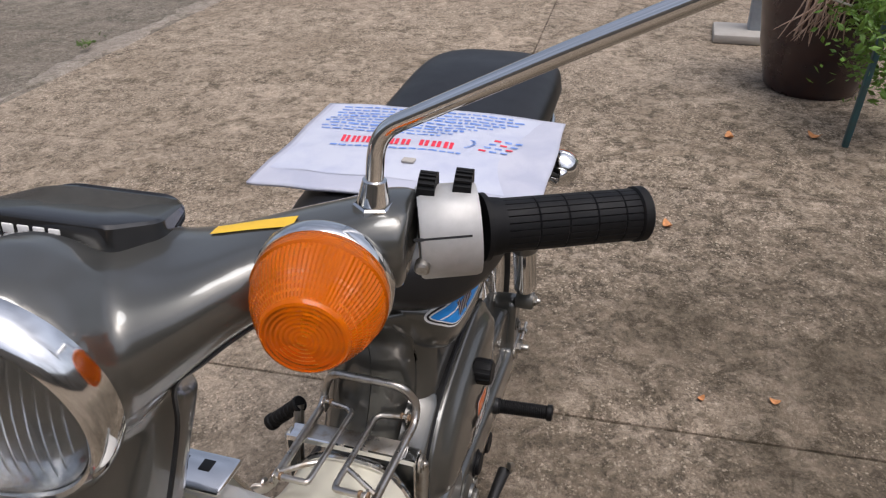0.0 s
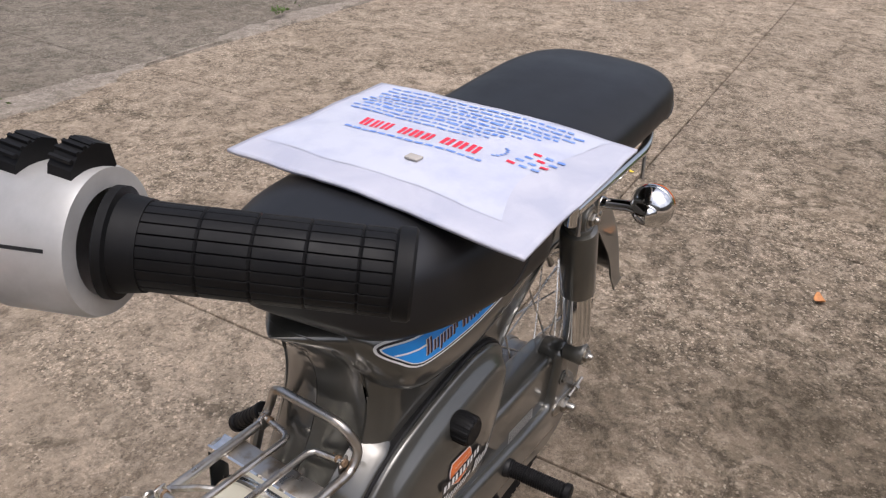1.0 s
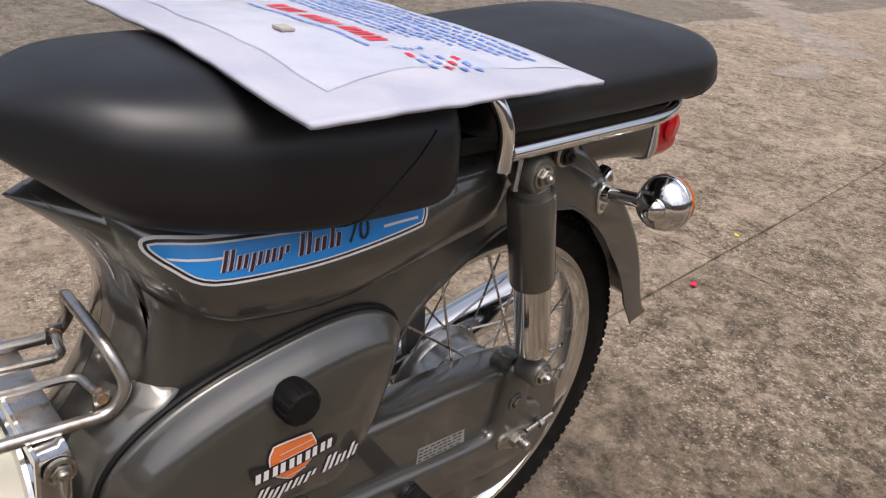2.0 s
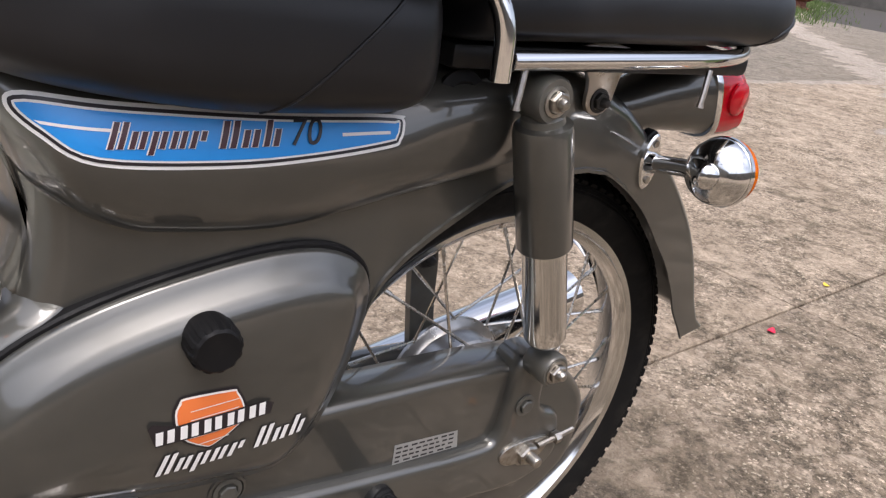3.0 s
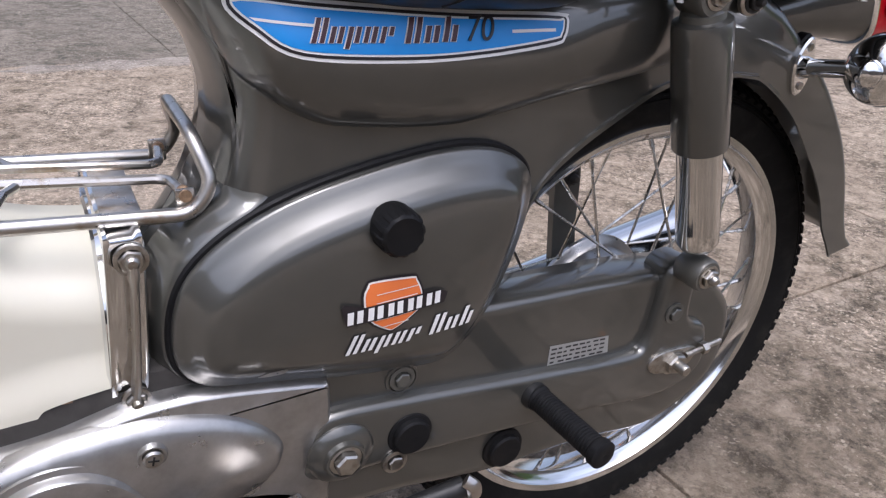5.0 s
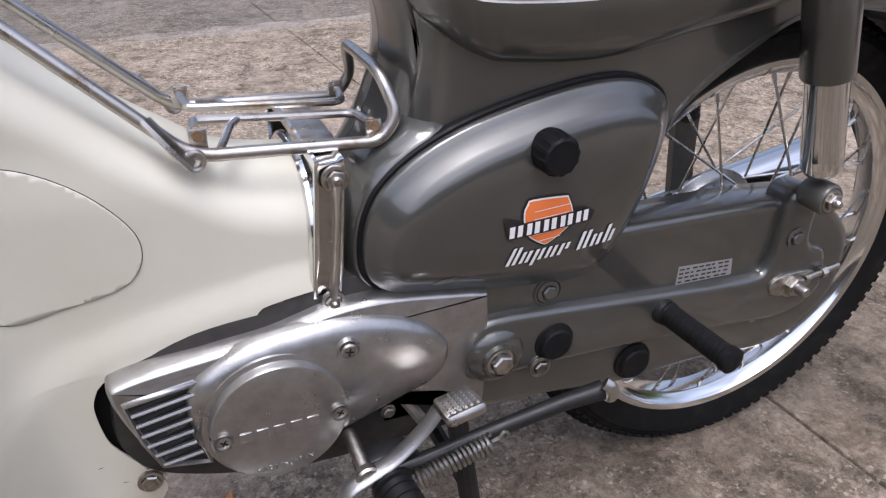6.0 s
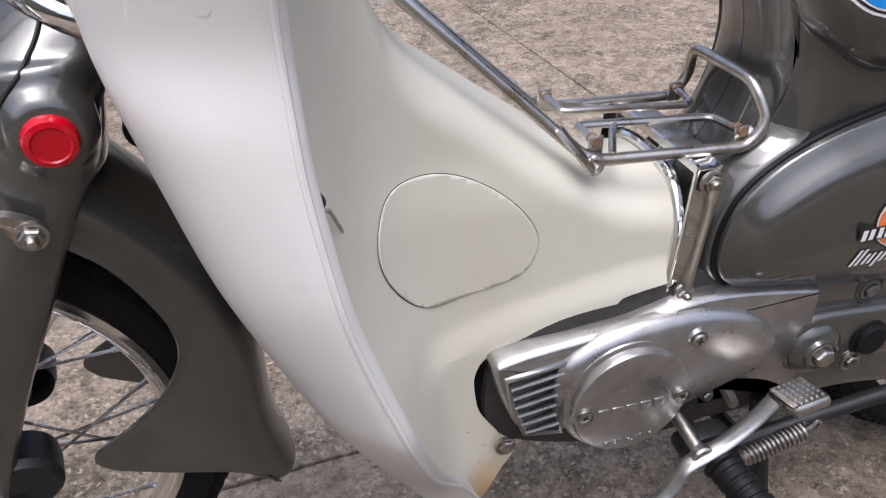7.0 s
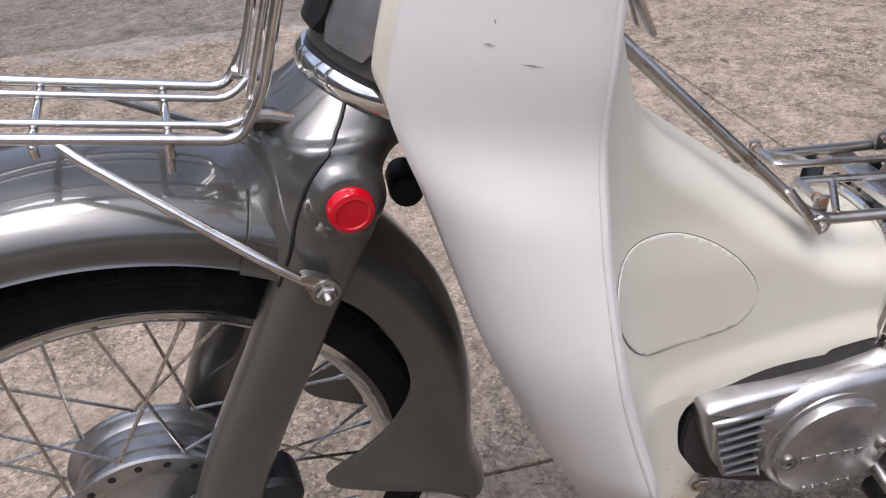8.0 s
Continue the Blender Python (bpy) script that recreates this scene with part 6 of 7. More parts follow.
# front turn signals
for sgn in (-1, 1):
    c = Vector((-0.832, sgn * 0.1388, 0.942))
    ax = Vector((-1, 0.05 * sgn, -0.03)).normalized()
    sig = part("front_signal", turned(revolve([(0.02, -0.012), (0.0315, -0.005), (0.0348, -0.004), (0.0354, -0.0025), (0.0354, 0.0046), (0.0348, 0.0058), (0.0335, 0.006)], c, ax, 56)), CHROME, bars, "amber turn signal with chrome rim")
    prof = [(0.0338, 0.004), (0.0342, 0.0062), (0.0342, 0.0125), (0.0334, 0.0132)]
    for k in range(9):
        h = 0.0135 + 0.0032 * k
        r = 0.0332 - 0.0115 * (k / 8) ** 1.5
        prof += [(r, h), (r - 0.0004, h + 0.0016)]
    prof += [(0.0208, 0.0415), (0.0202, 0.0426)]
    for k in range(8):
        r = 0.019 - 0.0023 * k
        prof += [(r, 0.0432), (r - 0.00115, 0.0428)]
    prof += [(0, 0.0429)]
    u = ax.orthogonal().normalized()
    v = ax.cross(u)
    rings = []
    for r, h in prof:
        deep = 0.0005 if 0.0133 < h < 0.04 else 0.0
        rings.append([c + ax * h + (max(r, 1e-5) - deep * (j % 2)) * (math.cos(2 * math.pi * j / 168) * u + math.sin(2 * math.pi * j / 168) * v) for j in range(168)])
    lens = part("amber_lens", turned(loft(bmesh.new(), rings, True, False)), AMBER, sig, "ribbed amber lens", 20)
    part("bulb_seat", turned(revolve([(0.03, 0.004), (0.03, 0.006), (0.012, 0.006), (0.011, 0.003), (0, 0.003)], c, ax, 32)), WHITE_INK, sig, "white reflector")
    part("lens_screw", turned(revolve([(0.003, 0.01), (0.003, 0.0155), (0, 0.016)], c + Vector((-0.004, sgn * 0.004, 0.027)), ax, 12)), STEEL, sig)
# switch box, grip and levers
for sgn in (-1, 1):
    B0, B1 = Vector((-0.7845, sgn * 0.178, 0.9505)), Vector((-0.777, sgn * 0.21, 0.954))
    ax = (B1 - B0).normalized()
    box = part("switch_box", turned(revolve([(0.0, 0), (0.0245, 0.0), (0.0254, 0.002), (0.0254, 0.0295), (0.0245, 0.032), (0.018, 0.032)], B0, ax, 44)), SWITCH, bars, "silver switch box")
    side = ax.cross(Vector((0, 0, 1))).normalized()
    u = Vector((-1, 0, 0))
    part("joint_line", turned(tube([B0 + ax * (0.001 + 0.03 * k / 6) + Vector((-0.0237, 0, 0.0086)) for k in range(7)], 0.0009, 6)), BLACK, box)
    part("clamp_screw", turned(revolve([(0.0042, 0), (0.0042, 0.005), (0.003, 0.006), (0, 0.006)], B0 + ax * 0.0065 + Vector((-0.0225, 0, -0.0062)), (-1, 0, -0.25), 14)), STEEL, box)
    for k, off in enumerate((0.003, 0.022)):
        o = B0 + ax * off + Vector((0.002, 0, 0.0238))
        bm = bmesh.new()
        rings = []
        for xx, zz, hw in ((-0.008, -0.002, 0.005), (-0.007, 0.004, 0.0048), (-0.003, 0.0085, 0.0045), (0.004, 0.0098, 0.0045), (0.009, 0.0075, 0.0047), (0.0105, 0.0, 0.005)):
            rings.append([o + Vector((xx, q * hw, zz)) for q in (-1, 1)] + [o + Vector((xx * 0.6, q * hw, -0.004)) for q in (1, -1)])
        loft(bm, rings)
        part("switch_lever", turned(bm), RUBBER, box, "black thumb switch", 30)
        for q in range(5):
            part("lever_rib", turned(tube([o + Vector((-0.006 + 0.0028 * q, -0.0044, 0.0055 + 0.004 * math.sin((q + 0.6) / 5 * 2.6))), o + Vector((-0.006 + 0.0028 * q, 0.0044, 0.0055 + 0.004 * math.sin((q + 0.6) / 5 * 2.6)))], 0.0009, 5)), RUBBER, box)
    G0, G1 = B1, Vector((-0.738, sgn * 0.3005, 0.9545))
    gx = (G1 - G0).normalized()
    L = (G1 - G0).length
    # flutes with rings across
    bm = bmesh.new()
    gu = gx.orthogonal().normalized()
    gv = gx.cross(gu)
    cross = [0.03, 0.047, 0.064, 0.081]
    hs = [0.012] + [c + q for c in cross for q in (-0.0007, 0.0, 0.0007)] + [L - 0.008]
    rings = []
    for h in [0.0, 0.003, 0.0035, 0.0075, 0.0119] + hs + [L - 0.007, L - 0.006, L - 0.001, L]:
        ring = []
        for j in range(288):
            t = 2 * math.pi * j / 288
            if h < 0.0032:
                r = 0.0188
            elif h < 0.012:
                r = 0.0165 - 0.12 * (h - 0.0035)
            elif h > L - 0.0065:
                r = 0.016 if h < L - 0.0005 else 0.015
            elif h > L - 0.0075:
                r = 0.0145
            else:
                r = 0.015
                if h in cross:
                    r -= 0.0007
                elif j % 12 == 0:
                    r -= 0.0009
            ring.append(G0 + gx * h + r * (math.cos(t) * gu + math.sin(t) * gv))
        rings.append(ring)
    loft(bm, rings)
    part("grip", turned(bm), RUBBER, bars, "black rubber grip with moulded grooves", 30)
    part("lever", turned(tube(curve_through([(-0.82, sgn * 0.17, 0.93), (-0.825, sgn * 0.2, 0.925), (-0.81, sgn * 0.25, 0.925), (-0.795, sgn * 0.3, 0.93)], 5), 0.006, 8)), ALLOY, bars) if sgn > 0 else None
# mirrors
for sgn in (-1, 1):
    N0 = Vector((-0.803, sgn * 0.157, 0.962))
    mirror = part("mirror_stem", turned(tube(rounded([N0 + Vector((0, 0, 0.02)), N0 + Vector((0.004, 0, 0.05)), N0 + Vector((-0.014, sgn * 0.085, 0.104)), N0 + Vector((-0.045, sgn * 0.225, 0.19))], 0.014, 8), 0.0046, 16)), CHROME, bars, "chrome mirror stem")
    part("mirror_nut", turned(revolve([(0.0102, 0.0), (0.0106, 0.001), (0.0106, 0.0125), (0.0094, 0.0135)], N0, (0, 0, 1), 6)), CHROME, mirror, "", 25)
    part("mirror_sleeve", turned(revolve([(0.0086, 0.0135), (0.0084, 0.015), (0.0064, 0.0245), (0.0062, 0.0258), (0.0045, 0.0262)], N0, (0.03, 0, 1), 28)), CHROME, mirror)
    hc = N0 + Vector((-0.035, sgn * 0.235, 0.215))
    head = bmesh.new()
    revolve([(0, -0.014), (0.03, -0.012), (0.048, -0.004), (0.052, 0.004), (0.0515, 0.008)], (0, 0, 0), (0, 0, 1), 40, head)
    tm = Matrix.Translation(hc) @ Vector((-1, 0, 0.05)).to_track_quat("Z", "Y").to_matrix().to_4x4() @ Matrix.Diagonal((1.15, 0.78, 1, 1))
    part("mirror_shell", turned(moved(head, tm)), GLOSS_BLACK, mirror, "black oval mirror shell")
    face = revolve([(0, 0.006), (0.05, 0.0075)], (0, 0, 0), (0, 0, 1), 40)
    part("mirror_glass", turned(moved(face, tm)), CHROME, mirror)

# ---------------------------------------------------------------- front carrier
def rod(pts, r, parent, name="rod", fillet=0.012):
    return part(name, turned(tube(rounded(pts, fillet), r * 0.86, 14)), ROD, parent)


def tray_z(x):
    return 0.63 - 0.22 * (x + 1.03)


carrier = None
for y, up in ((-0.042, 1), (-0.021, 0), (0.021, 0), (0.042, 1)):
    pts = [(-1.33, y, tray_z(-1.33)), (-1.032, y, tray_z(-1.032))]
    pts += [(-1.012, y * 0.98, 0.66), (-0.97, y * 0.95, 0.79)] if up else [(-1.012, y * 1.2, 0.645)]
    ob = rod(pts, 0.0042 if up else 0.0032, carrier or bike, "front_carrier" if carrier is None else "rod")
    if carrier is None:
        carrier = tagged(ob, "chrome wire front carrier over the mudguard")
for x in (-1.075, -1.15, -1.22, -1.29):
    rod([(x, -0.042, tray_z(x) - 0.012), (x, -0.042, tray_z(x) - 0.004), (x, 0.042, tray_z(x) - 0.004), (x, 0.042, tray_z(x) - 0.012)], 0.0032, carrier, "cross_rod", 0.004)
rod([(-1.33, -0.042, tray_z(-1.33)), (-1.34, -0.05, tray_z(-1.34)), (-1.34, 0.05, tray_z(-1.34)), (-1.33, 0.042, tray_z(-1.33))], 0.0042, carrier, "front_rod", 0.01)
for y in (-0.02, 0.02):
    rod([(-1.02, y, 0.648), (-0.972, y, 0.79)], 0.0032, carrier)
for sgn in (-1, 1):
    rod([(-1.136, sgn * 0.042, tray_z(-1.136) - 0.004), (-1.124, sgn * 0.052, 0.64), (-1.03, sgn * 0.094, 0.564), (-1.002, sgn * 0.095, 0.537)], 0.0042, carrier, "stay", 0.012)
    p = STEER @ Vector((-1.0, sgn * 0.098, 0.536))
    bolt(p, STEER.to_3x3() @ Vector((0, sgn, 0)), 0.007, carrier, "stay_bolt", STEEL, True, 0.006)
    part("stay_tab", turned(panel(flat_curve([(-1.014, 0.553), (-1.0, 0.547), (-0.99, 0.535), (-1.0, 0.526), (-1.01, 0.535)], 3), [(0, 1, sgn * 0.09), (0, 1, sgn * 0.098)])), STEEL, carrier)
    rod([(-1.075, sgn * 0.042, tray_z(-1.075)), (-1.078, sgn * 0.042, tray_z(-1.075) - 0.022)], 0.0036, carrier, "hook", 0.004)
    part("clamp", turned(tube([(-1.026, sgn * 0.036, 0.643), (-1.012, sgn * 0.034, 0.64), (-0.996, sgn * 0.036, 0.635)], 0.0045, 10)), CHROME_WORN, carrier)
part("mount_tab", turned(rounded_box((0.022, 0.02, 0.009), (-1.012, -0.026, 0.634), 0.003)), DARK_ALLOY, carrier)
# badge on the steering head
def column_patch(half, h0, h1, r, thick, mid=0.0):
    bm = bmesh.new()
    rings = []
    ax_u = Vector((-AXIS_DIR.z, 0, AXIS_DIR.x))
    for k in range(25):
        t = half * (2 * k / 24 - 1)
        cut = 0.012 * max(0.0, abs(t) / half - 0.75) / 0.25
        t += mid
        d = ax_u * math.cos(t) + Vector((0, math.sin(t), 0))
        rings.append([RING_C + Vector((-0.003, 0, 0)) + AXIS_DIR * h + d * q for h, q in ((h0 + cut, r), (h0 + cut + 0.002, r + thick), (h1 - cut - 0.002, r + thick), (h1 - cut, r))])
    return turned(loft(bm, rings))


emblem_plate = part("head_badge", column_patch(0.4, 0.022, 0.11, 0.0535, 0.0085), BLACK, bars, "black and silver head badge")
for sgn in (-1, 1):
    part("badge_wing", column_patch(0.34, 0.02, 0.11, 0.0535, 0.006, sgn * 0.75), ALLOY, emblem_plate)
part("rubber_bumper", revolve([(0, -0.02), (0.012, -0.018), (0.0135, -0.012), (0.0135, 0.012), (0.012, 0.018), (0, 0.02)], (-0.917, -0.012, 0.558), (0, 1, 0), 24), RUBBER, bike)

# ---------------------------------------------------------------- plastic bag on the seat
def bag_z(x, y):
    """Height of the film: flat on the seats, corners and rims lifted or drooping a little."""
    z = 0.7485 + 0.004 * math.cos((y - 0.01) * 11) + 0.0015 * noise.noise(Vector((x * 18, y * 18, 0))) + 0.0009 * noise.noise(Vector((x * 55, y * 40, 4)))
    z += 0.0045 * math.exp(-(((x + 0.26) / 0.05) ** 2 + ((y + 0.02) / 0.09) ** 2))
    return z


def bag_point(u, v):
    """u along the bike, v across it; the sheet is not quite square."""
    a = Vector((-0.371, 0.172)).lerp(Vector((-0.372, -0.18)), v)
    b = Vector((-0.088, 0.188)).lerp(Vector((-0.078, -0.168)), v)
    p = a.lerp(b, u)
    wob = 0.0016 * math.sin(9 * v + 3) * (1 - u) + 0.0014 * math.sin(11 * v) * u
    return Vector((p.x + wob, p.y + 0.0012 * math.sin(10 * u + 5 * v), bag_z(p.x, p.y)))


bm = bmesh.new()
N = 48
grid = [[bm.verts.new(bag_point(i / N, j / N)) for j in range(N + 1)] for i in range(N + 1)]
for i in range(N):
    for j in range(N):
        bm.faces.new((grid[i][j], grid[i + 1][j], grid[i + 1][j + 1], grid[i][j + 1]))
bag = part("plastic_bag", bm, BAG, None, smooth=80)
mod = bag.modifiers.new("thickness", "SOLIDIFY")
mod.thickness, mod.offset = 0.0035, -1
tagged(bag, "white printed plastic bag lying flat on the black seat", "plastic bag")


def print_on_bag(name, pts, material, lift=0.0007):
    """A printed patch given by corners (u, v) on the sheet."""
    bm = bmesh.new()
    rings = []
    n = 6
    for i in range(n + 1):
        a = [p0 + (p1 - p0) * i / n for p0, p1 in zip(pts[0], pts[1])]
        b = [p0 + (p1 - p0) * i / n for p0, p1 in zip(pts[3], pts[2])]
        rings.append([bag_point(a[0], a[1]) + Vector((0, 0, lift)), bag_point(b[0], b[1]) + Vector((0, 0, lift))])
    loft(bm, rings, False, False)
    return part(name, bm, material, bag)


def bar(u0, u1, v0, v1, slant=0.0):
    return [(u0, v0), (u0, v1), (u1, v1 + slant), (u1, v0 + slant)]


# printed sheet that shows white through the film
bm = bmesh.new()
loft(bm, [[bag_point(0.15 + 0.83 * i / 30 + 0.008 * math.sin(j * 0.4), 0.035 + (0.84 - 0.06 * math.sin(i * 0.13)) * j / 30) + Vector((0, 0, 0.0002 + 0.0006 * (0.5 + noise.noise(Vector((i * 0.23, j * 0.31, 2)))))) for j in range(31)] for i in range(31)], False, False)
part("paper_sheet", bm, SHEET, bag, "white printed sheet showing through the film", 80)
v = 0.2
for n, w in ((3, 0.034), (3, 0.036), (3, 0.038)):
    for k in range(n):
        print_on_bag("print_bar", bar(0.485, 0.565, v, v + w * 0.38, -0.008), RED_INK, 0.0013)
        print_on_bag("print_bar", bar(0.485, 0.565, v + w * 0.55, v + w * 0.9, -0.008), RED_INK, 0.0013)
        v += w + 0.008
    v += 0.026
rnd = random.Random(5)
for row in range(9):
    u = 0.63 + 0.038 * row
    v = 0.06 + 0.03 * rnd.random()
    end = (0.56, 0.6, 0.64, 0.68, 0.74, 0.78, 0.83, 0.85, 0.8)[row]
    while v < end:
        w = 0.012 + 0.034 * rnd.random()
        print_on_bag("print_bar", bar(u, u + 0.015 + (0.006 if row in (2, 5) else 0), v, min(end, v + w), -0.002), BLUE_PRINT, 0.0013)
        v += w + 0.008
v = 0.17
while v < 0.68:
    w = 0.014 + 0.02 * rnd.random()
    print_on_bag("print_bar", bar(0.435, 0.452, v, v + w), BLUE_PRINT, 0.0013)
    v += w + 0.007
# striped emblem at the near end of the print
for k in range(3):
    for q in range(4):
        u, vv = 0.52 + 0.042 * q, 0.725 + 0.04 * k + 0.012 * q
        print_on_bag("emblem_bar", bar(u, u + 0.017, vv, vv + 0.026), RED_INK if (k + q) % 3 == 0 else BLUE_PRINT, 0.0013)
for k in range(7):
    t = 0.4 + 0.42 * k
    print_on_bag("emblem_bar", bar(0.575 + 0.05 * math.cos(t), 0.585 + 0.05 * math.cos(t), 0.665 + 0.028 * math.sin(t), 0.677 + 0.028 * math.sin(t)), BLUE_PRINT, 0.0013)
part("paper_scrap", moved(rounded_box((0.012, 0.016, 0.003), (0, 0, 0), 0.001), Matrix.Translation((-0.283, -0.004, bag_z(-0.283, -0.004) + 0.0022))), PLASTER, bag)

# ---------------------------------------------------------------- ground
ground = new("ground", bpy.data.meshes.new("ground"))
bm = bmesh.new()
bmesh.ops.create_grid(bm, x_segments=2, y_segments=2, size=150, matrix=Matrix.Translation((0, 0, -0.012)))
bm.to_mesh(ground.data)
bm.free()
ground.data.materials.append(SOIL)
tagged(ground, "worn concrete yard with fine joints and stains", "ground", kind="structure")
YARD = Matrix.Translation((0.13, 0.222, 0)) @ Matrix.Rotation(radians(3.6), 4, "Z")


def slab(u0, u1, v0, v1, material, name="slab", top=0.0, gap=0.0026):
    """One cast slab between joint lines, with worn, uneven edges."""
    bm = bmesh.new()
    cs = [(u0 + gap, v0 + gap), (u1 - gap, v0 + gap), (u1 - gap, v1 - gap), (u0 + gap, v1 - gap)]
    line = []
    for a, b in zip(cs, cs[1:] + cs[:1]):
        n = 160
        line += [Vector((*a, 0)).lerp(Vector((*b, 0)), i / n) for i in range(n)]
    mid = Vector(((u0 + u1) / 2, (v0 + v1) / 2, 0))
    rings = []
    for d, z in ((0, -0.03), (0.0002, -0.004), (0.0012, -0.0008), (0.004, 0)):
        ring = []
        for p in line:
            w = 0.0014 * noise.noise(Vector((p.x * 40, p.y * 40, 3))) + 0.002 * noise.noise(Vector((p.x * 9, p.y * 9, 8)))
            inx = 1 if p.x < mid.x else -1
            iny = 1 if p.y < mid.y else -1
            onx = min(abs(p.x - u0), abs(p.x - u1)) < gap * 1.5
            ony = min(abs(p.y - v0), abs(p.y - v1)) < gap * 1.5
            ring.append(Vector((p.x + (inx * (d + w) if onx else 0), p.y + (iny * (d + w) if ony else 0), z + top)))
        rings.append(ring)
    loft(bm, rings)
    return part(name, moved(bm, YARD), material, ground, smooth=30)


US = [-9.6, -4.8, 0.0, 1.2, 4.8, 9.6, 16.8]
VS = [-9.0, -4.2, 0.0, 2.23]
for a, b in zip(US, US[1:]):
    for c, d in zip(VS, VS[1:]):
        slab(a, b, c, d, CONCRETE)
for a, b in zip(US, US[1:]):
    slab(a, b, 2.23, 9.0, DAMP, "damp_slab", -0.004, 0.002)


def strip(name, line, width, material, top):
    """A pale, ragged band of mortar along a line."""
    bm = bmesh.new()
    rings = []
    pts = curve_through(line, 110)
    for k, p in enumerate(pts):
        q = pts[min(k + 1, len(pts) - 1)] - pts[max(k - 1, 0)]
        nrm = Vector((-q.y, q.x, 0)).normalized()
        w = width * max(0.03, 0.75 + 1.1 * noise.noise(Vector((p.x * 2.2, p.y * 2.2, 1))) + 0.5 * noise.noise(Vector((p.x * 9, p.y * 9, 5))) + 0.3 * noise.noise(Vector((p.x * 31, p.y * 31, 5))))
        h = top + 0.002 * noise.noise(Vector((p.x * 5, p.y * 5, 2)))
        rings.append([p + nrm * (-w) + Vector((0, 0, -0.02)), p + nrm * (-w * 0.7) + Vector((0, 0, h)), p + nrm * (w * 0.7) + Vector((0, 0, h * 0.7)), p + nrm * w + Vector((0, 0, -0.02))])
    loft(bm, rings, False, False)
    return tagged(part(name, bm, material, ground, smooth=60))


strip("mortar_edge", [(-9, 1.85, 0), (-4, 2.12, 0), (-1.6, 2.27, 0), (0.3, 2.42, 0), (1.5, 2.58, 0), (3, 2.72, 0), (7, 2.85, 0), (12, 3.1, 0), (16, 3.3, 0)], 0.1, EDGE, 0.003)
strip("mortar_edge", [(5.6, 1.6, 0), (7.2, 2.9, 0), (9.3, 4.5, 0), (12.6, 7.4, 0), (18, 10.6, 0), (26, 14.6, 0)], 0.45, EDGE, 0.004)
# pale dry puddle mark far along the yard
bm = bmesh.new()
ring = [Vector((4.62 + 0.34 * math.cos(t) * (1 + 0.2 * math.sin(3 * t)), 1.18 + 0.16 * math.sin(t) * (1 + 0.2 * math.cos(2 * t)), 0.004)) for t in [2 * math.pi * k / 40 for k in range(40)]]
bm.faces.new([bm.verts.new(YARD.to_3x3() @ p) for p in ring])
part("lime_stain", bm, EDGE, ground, smooth=0)


# ---------------------------------------------------------------- small things on the ground
def leaf_litter(name, at, size, turn, curl, material, label, category):
    """One fallen leaf or petal with a fold along its rib."""
    bm = bmesh.new()
    rings = []
    for i in range(9):
        f = i / 8
        w = size * 0.36 * math.sin(math.pi * min(1, f * 0.92 + 0.04)) ** 0.8
        x = size * (f - 0.5)
        lift = curl * size * (f - 0.5) ** 2 * 2
        rings.append([Vector((x, s * w, 0.0015 + lift + abs(s) * w * 0.3)) for s in (-1, -0.5, 0, 0.5, 1)])
    loft(bm, rings, False, False)
    ob = part(name, bm, material, None, smooth=60)
    mod = ob.modifiers.new("thickness", "SOLIDIFY")
    mod.thickness = 0.0006
    ob.matrix_world = Matrix.Translation((at[0], at[1], 0.0)) @ Matrix.Rotation(radians(turn), 4, "Z")
    tagged(ob, label, category, "litter on the yard")
    return ob


leaf_litter("petal", (1.119, 0.238), 0.026, 20, 0.6, PETAL, "small red flower petal lying on the concrete", "petal")
leaf_litter("petal", (1.547, 0.343), 0.022, 70, 0.5, YELLOW_PETAL, "small yellow flower petal lying on the concrete", "petal")
for x, y, s, a in ((1.077, -0.36, 0.042, 30), (0.315, -0.616, 0.024, 80), (1.879, -0.562, 0.05, 10), (0.283, -0.462, 0.02, 140), (1.964, -0.877, 0.055, 60), (-0.602, 0.09, 0.017, 60)):
    leaf_litter("dry_leaf", (x, y), s, a, 0.8, DRY_LEAF, "dry orange-brown leaf fallen on the concrete", "leaf")
# scattered grit and chips, beyond counting
bm = bmesh.new()
rnd = random.Random(11)
for k in range(2600):
    x, y = -2.2 + 5.2 * rnd.random(), -1.5 + 3.8 * rnd.random()
    r = 0.0012 + 0.0028 * rnd.random() ** 3
    c = Vector((x, y, r * 0.35))
    vs = [bm.verts.new(c + Vector((r * math.cos(t) * (0.7 + 0.6 * rnd.random()), r * math.sin(t) * (0.7 + 0.6 * rnd.random()), -r * 0.5))) for t in (0, 1.3, 2.5, 3.8, 5)]
    tip = bm.verts.new(c + Vector((0, 0, r * 0.6)))
    for a in range(5):
        bm.faces.new((vs[a], vs[(a + 1) % 5], tip))
grit = part("grit", bm, CONCRETE, None, smooth=0)
tagged(grit, "fine loose grit and chips scattered over the concrete", "grit", kind="stuff")


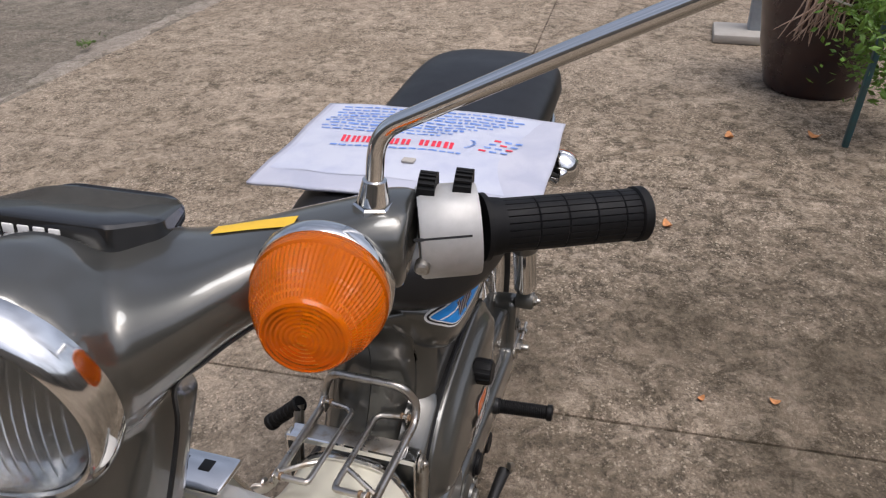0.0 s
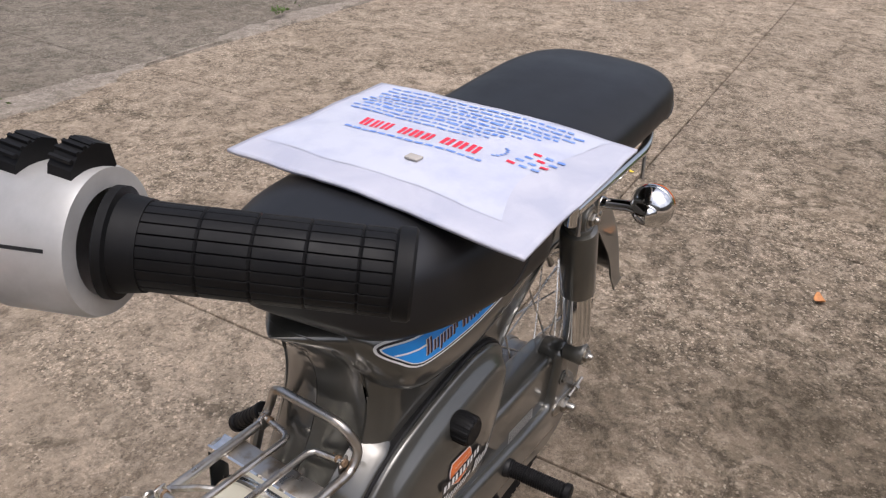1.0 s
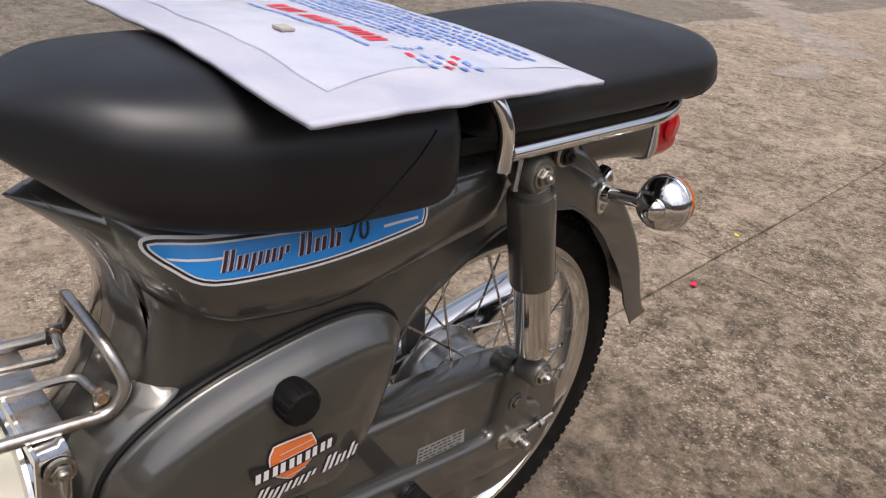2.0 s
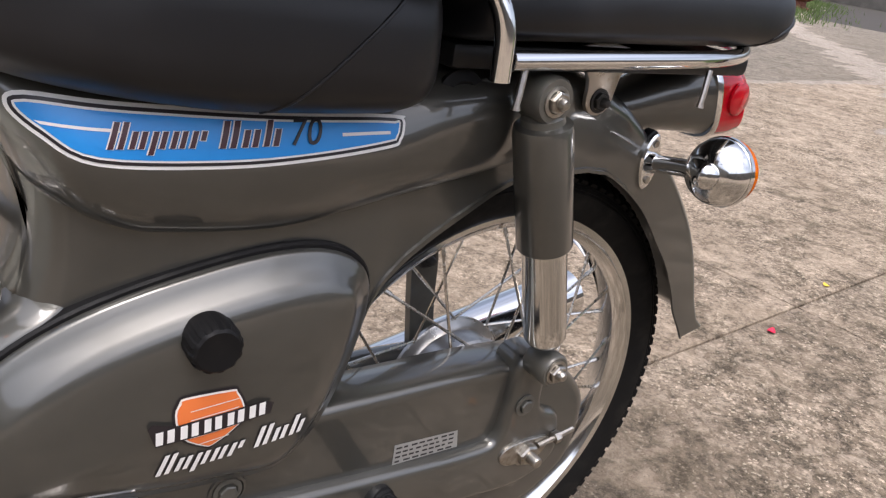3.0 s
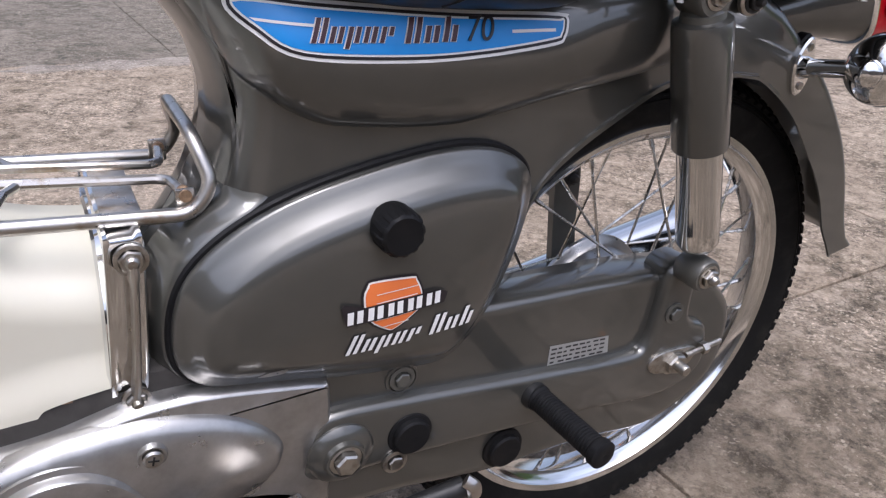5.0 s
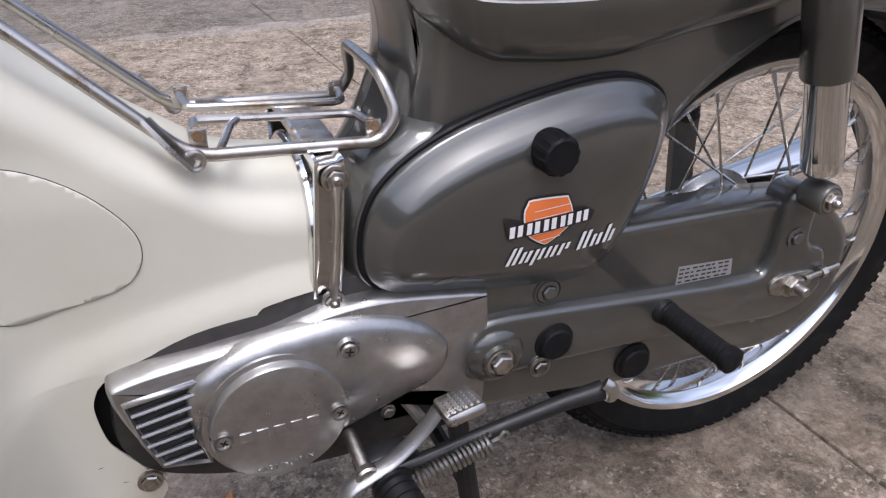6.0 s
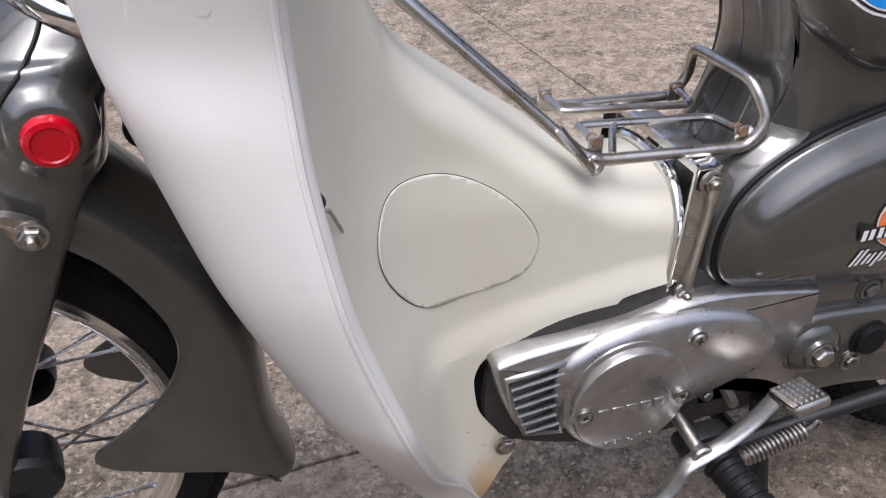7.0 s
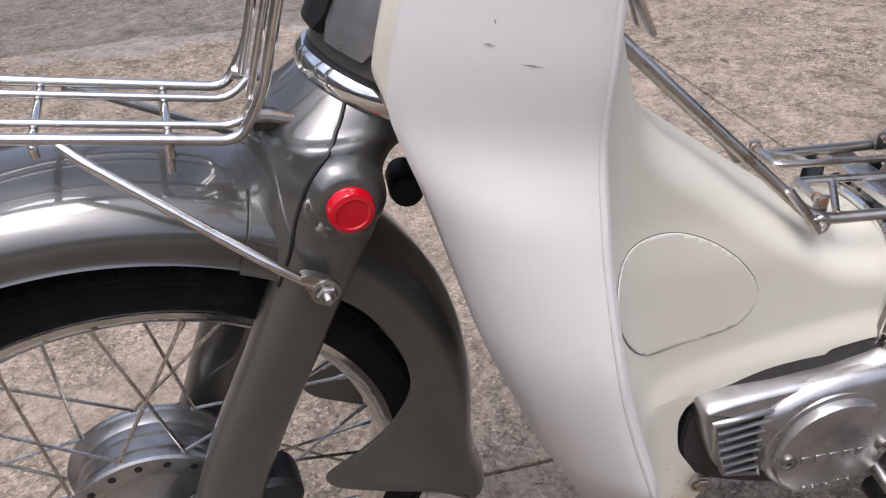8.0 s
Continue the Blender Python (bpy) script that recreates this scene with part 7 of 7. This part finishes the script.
# ---------------------------------------------------------------- pots and plants at the edge of the yard
def leaf_cloud(count, centre, spread, size, seed, name, material, parent, hang=0.0):
    """Many small pointed leaves in clumps."""
    rnd = random.Random(seed)
    bm = bmesh.new()
    clumps = [Vector(centre) + Vector([rnd.gauss(0, s * 0.5) for s in spread]) for _ in range(max(6, count // 60))]
    for _ in range(count):
        c = rnd.choice(clumps) + Vector([rnd.gauss(0, s * 0.16) for s in spread])
        if c.z < 0.03:
            continue
        d = Vector((rnd.gauss(0, 1), rnd.gauss(0, 1), rnd.gauss(0.2 - hang, 0.7))).normalized()
        s = d.orthogonal().normalized()
        s = (Matrix.Rotation(rnd.random() * 6.28, 3, d) @ s)
        L = size * (0.6 + 0.8 * rnd.random())
        n = d.cross(s)
        a, b = bm.verts.new(c), bm.verts.new(c + d * L)
        l, r, m = bm.verts.new(c + d * L * 0.45 + s * L * 0.24 + n * L * 0.05), bm.verts.new(c + d * L * 0.45 - s * L * 0.24 + n * L * 0.05), bm.verts.new(c + d * L * 0.5 - n * L * 0.03)
        bm.faces.new((a, l, m))
        bm.faces.new((l, b, m))
        bm.faces.new((a, m, r))
        bm.faces.new((m, b, r))
    return part(name, bm, material, parent, smooth=0, recalc=False)


POT = Vector((2.62, -0.93, 0))
pot = part("plant_pot", revolve([(0, 0.0), (0.19, 0.0), (0.205, 0.02), (0.25, 0.2), (0.275, 0.38), (0.27, 0.52), (0.25, 0.6), (0.285, 0.64), (0.29, 0.67), (0.25, 0.67), (0.24, 0.6)], POT, (0, 0, 1), 56), GLAZE, None, smooth=40)
tagged(pot, "large dark brown glazed plant pot on the concrete", "plant pot")
part("soil", revolve([(0.245, 0.62), (0.1, 0.635), (0, 0.64)], POT, (0, 0, 1), 24), SOIL, pot)
frond = None
rnd = random.Random(3)
bm = bmesh.new()
for k in range(46):
    a = Vector((2.37 + 0.02 * rnd.random(), -0.88 + 0.035 * rnd.gauss(0, 1), 0.62))
    b = a + Vector((-0.03 - 0.03 * rnd.random(), 0.03 * rnd.gauss(0, 1), -0.16))
    c = b + Vector((0.0, 0.05 * rnd.gauss(0.4, 1), -0.1 - 0.1 * rnd.random()))
    tube(curve_through([a, b, c], 4), [0.004, 0.004, 0.004, 0.004, 0.0035, 0.003, 0.0025, 0.002, 0.001], 4, bm)
tagged(part("dry_frond", bm, simple("dry_frond_fibre", (0.5, 0.36, 0.28), 0.8, dark=(0.36, 0.24, 0.18), scale=60), pot, "dry pinkish frond hanging over the rim"))
shrub = part("shrub", tube(curve_through([(2.06, -1.22, 0), (2.05, -1.2, 0.2), (2.1, -1.16, 0.45), (2.08, -1.2, 0.75)], 5), [0.016] * 6 + [0.012] * 5 + [0.007] * 5, 8), simple("pale_bark", (0.42, 0.38, 0.32), 0.8, dark=(0.3, 0.26, 0.2), scale=40), None)
tagged(shrub, "bright green leafy shrub beside the dark pot", "shrub")
for k in range(7):
    rn = random.Random(40 + k)
    s = Vector((2.08, -1.19, 0.25 + 0.07 * k))
    part("limb", tube(curve_through([s, s + Vector((rn.gauss(0, 0.08), rn.gauss(0.04, 0.1), 0.1)), s + Vector((rn.gauss(0, 0.16), rn.gauss(0.06, 0.16), 0.16))], 4), 0.005, 6), bpy.data.materials["pale_bark"], shrub)
leaf_cloud(3200, (2.06, -1.15, 0.5), (0.3, 0.3, 0.34), 0.035, 8, "crown", LEAF, shrub)
post = part("garden_post", rounded_box((0.03, 0.022, 0.5), (1.905, -0.992, 0.25), 0.004, Matrix.Rotation(radians(3), 3, "X")), POST, None)
tagged(post, "short blue-green painted post standing by the shrub", "post")
plinth = part("plinth", rounded_box((0.3, 0.3, 0.05), (3.42, -0.66, 0.025), 0.012), PLASTER, None)
tagged(plinth, "pale concrete plinth with a grey post", "plinth")
part("plinth_post", rounded_box((0.12, 0.1, 0.8), (3.46, -0.74, 0.42), 0.01), simple("grey_paint_post", (0.3, 0.33, 0.36), 0.6, dark=(0.2, 0.22, 0.24), scale=12), plinth)
far_pot = part("terracotta_bowl", revolve([(0, 0.0), (0.3, 0.0), (0.32, 0.06), (0.2, 0.1), (0.18, 0.22), (0.4, 0.32), (0.62, 0.6), (0.68, 0.85), (0.66, 0.95), (0.6, 0.95)], (19.6, 11.4, 0), (0, 0, 1), 40), TERRACOTTA, None, smooth=40)
tagged(far_pot, "round terracotta bowl planter on a low foot", "planter")
bm = bmesh.new()
rnd = random.Random(21)
for k in range(9000):
    f = rnd.random()
    c = Vector((13.5, 8.9, 0)).lerp(Vector((30, 17.5, 0)), f) + Vector((rnd.gauss(0, 0.5), rnd.gauss(0, 0.7), 0))
    h = 0.06 + 0.1 * rnd.random()
    d = Vector((rnd.gauss(0, 0.03), rnd.gauss(0, 0.03), h))
    s = Vector((rnd.gauss(0, 1), rnd.gauss(0, 1), 0)).normalized() * 0.012
    bm.faces.new((bm.verts.new(c - s), bm.verts.new(c + s), bm.verts.new(c + d)))
grass = part("grass", bm, GRASS, None, smooth=0, recalc=False)
tagged(grass, "strip of short grass along the far edge", "grass", kind="stuff")
weeds = leaf_cloud(260, (0.4, 2.5, 0.02), (0.16, 0.1, 0.03), 0.03, 4, "weeds", GRASS, None)
tagged(weeds, "small weeds growing along the mortar edge", "weeds", kind="stuff")
weeds2 = leaf_cloud(160, (2.36, 2.74, 0.02), (0.16, 0.08, 0.03), 0.03, 9, "weeds", GRASS, None)
tagged(weeds2, "small weeds growing along the mortar edge", "weeds", kind="stuff")


# ---------------------------------------------------------------- plain unseen walls, added to close the yard and darken reflections
def wall(name, x0, y0, x1, y1, high=2.6):
    a, b = Vector((x0, y0, 0)), Vector((x1, y1, 0))
    d = (b - a)
    ob = part(name, rounded_box((d.length, 0.2, high), (a + b) / 2 + Vector((0, 0, high / 2 - 0.02)), 0.02, Matrix.Rotation(math.atan2(d.y, d.x), 3, "Z")), STUCCO, None)
    tagged(ob, "plain unseen wall added to darken reflections", "wall", kind="structure")


wall("unseen_wall_north", -6.5, 24, 36, 24)
wall("unseen_wall_south", -6.5, -8.0, 36, -8.0)
# nearer and higher, added to block low sky from the fork's reflections
wall("unseen_wall_west", -6.5, -8.0, -6.5, 24, 3.2)
wall("unseen_wall_east", 36, -8.0, 36, 24)
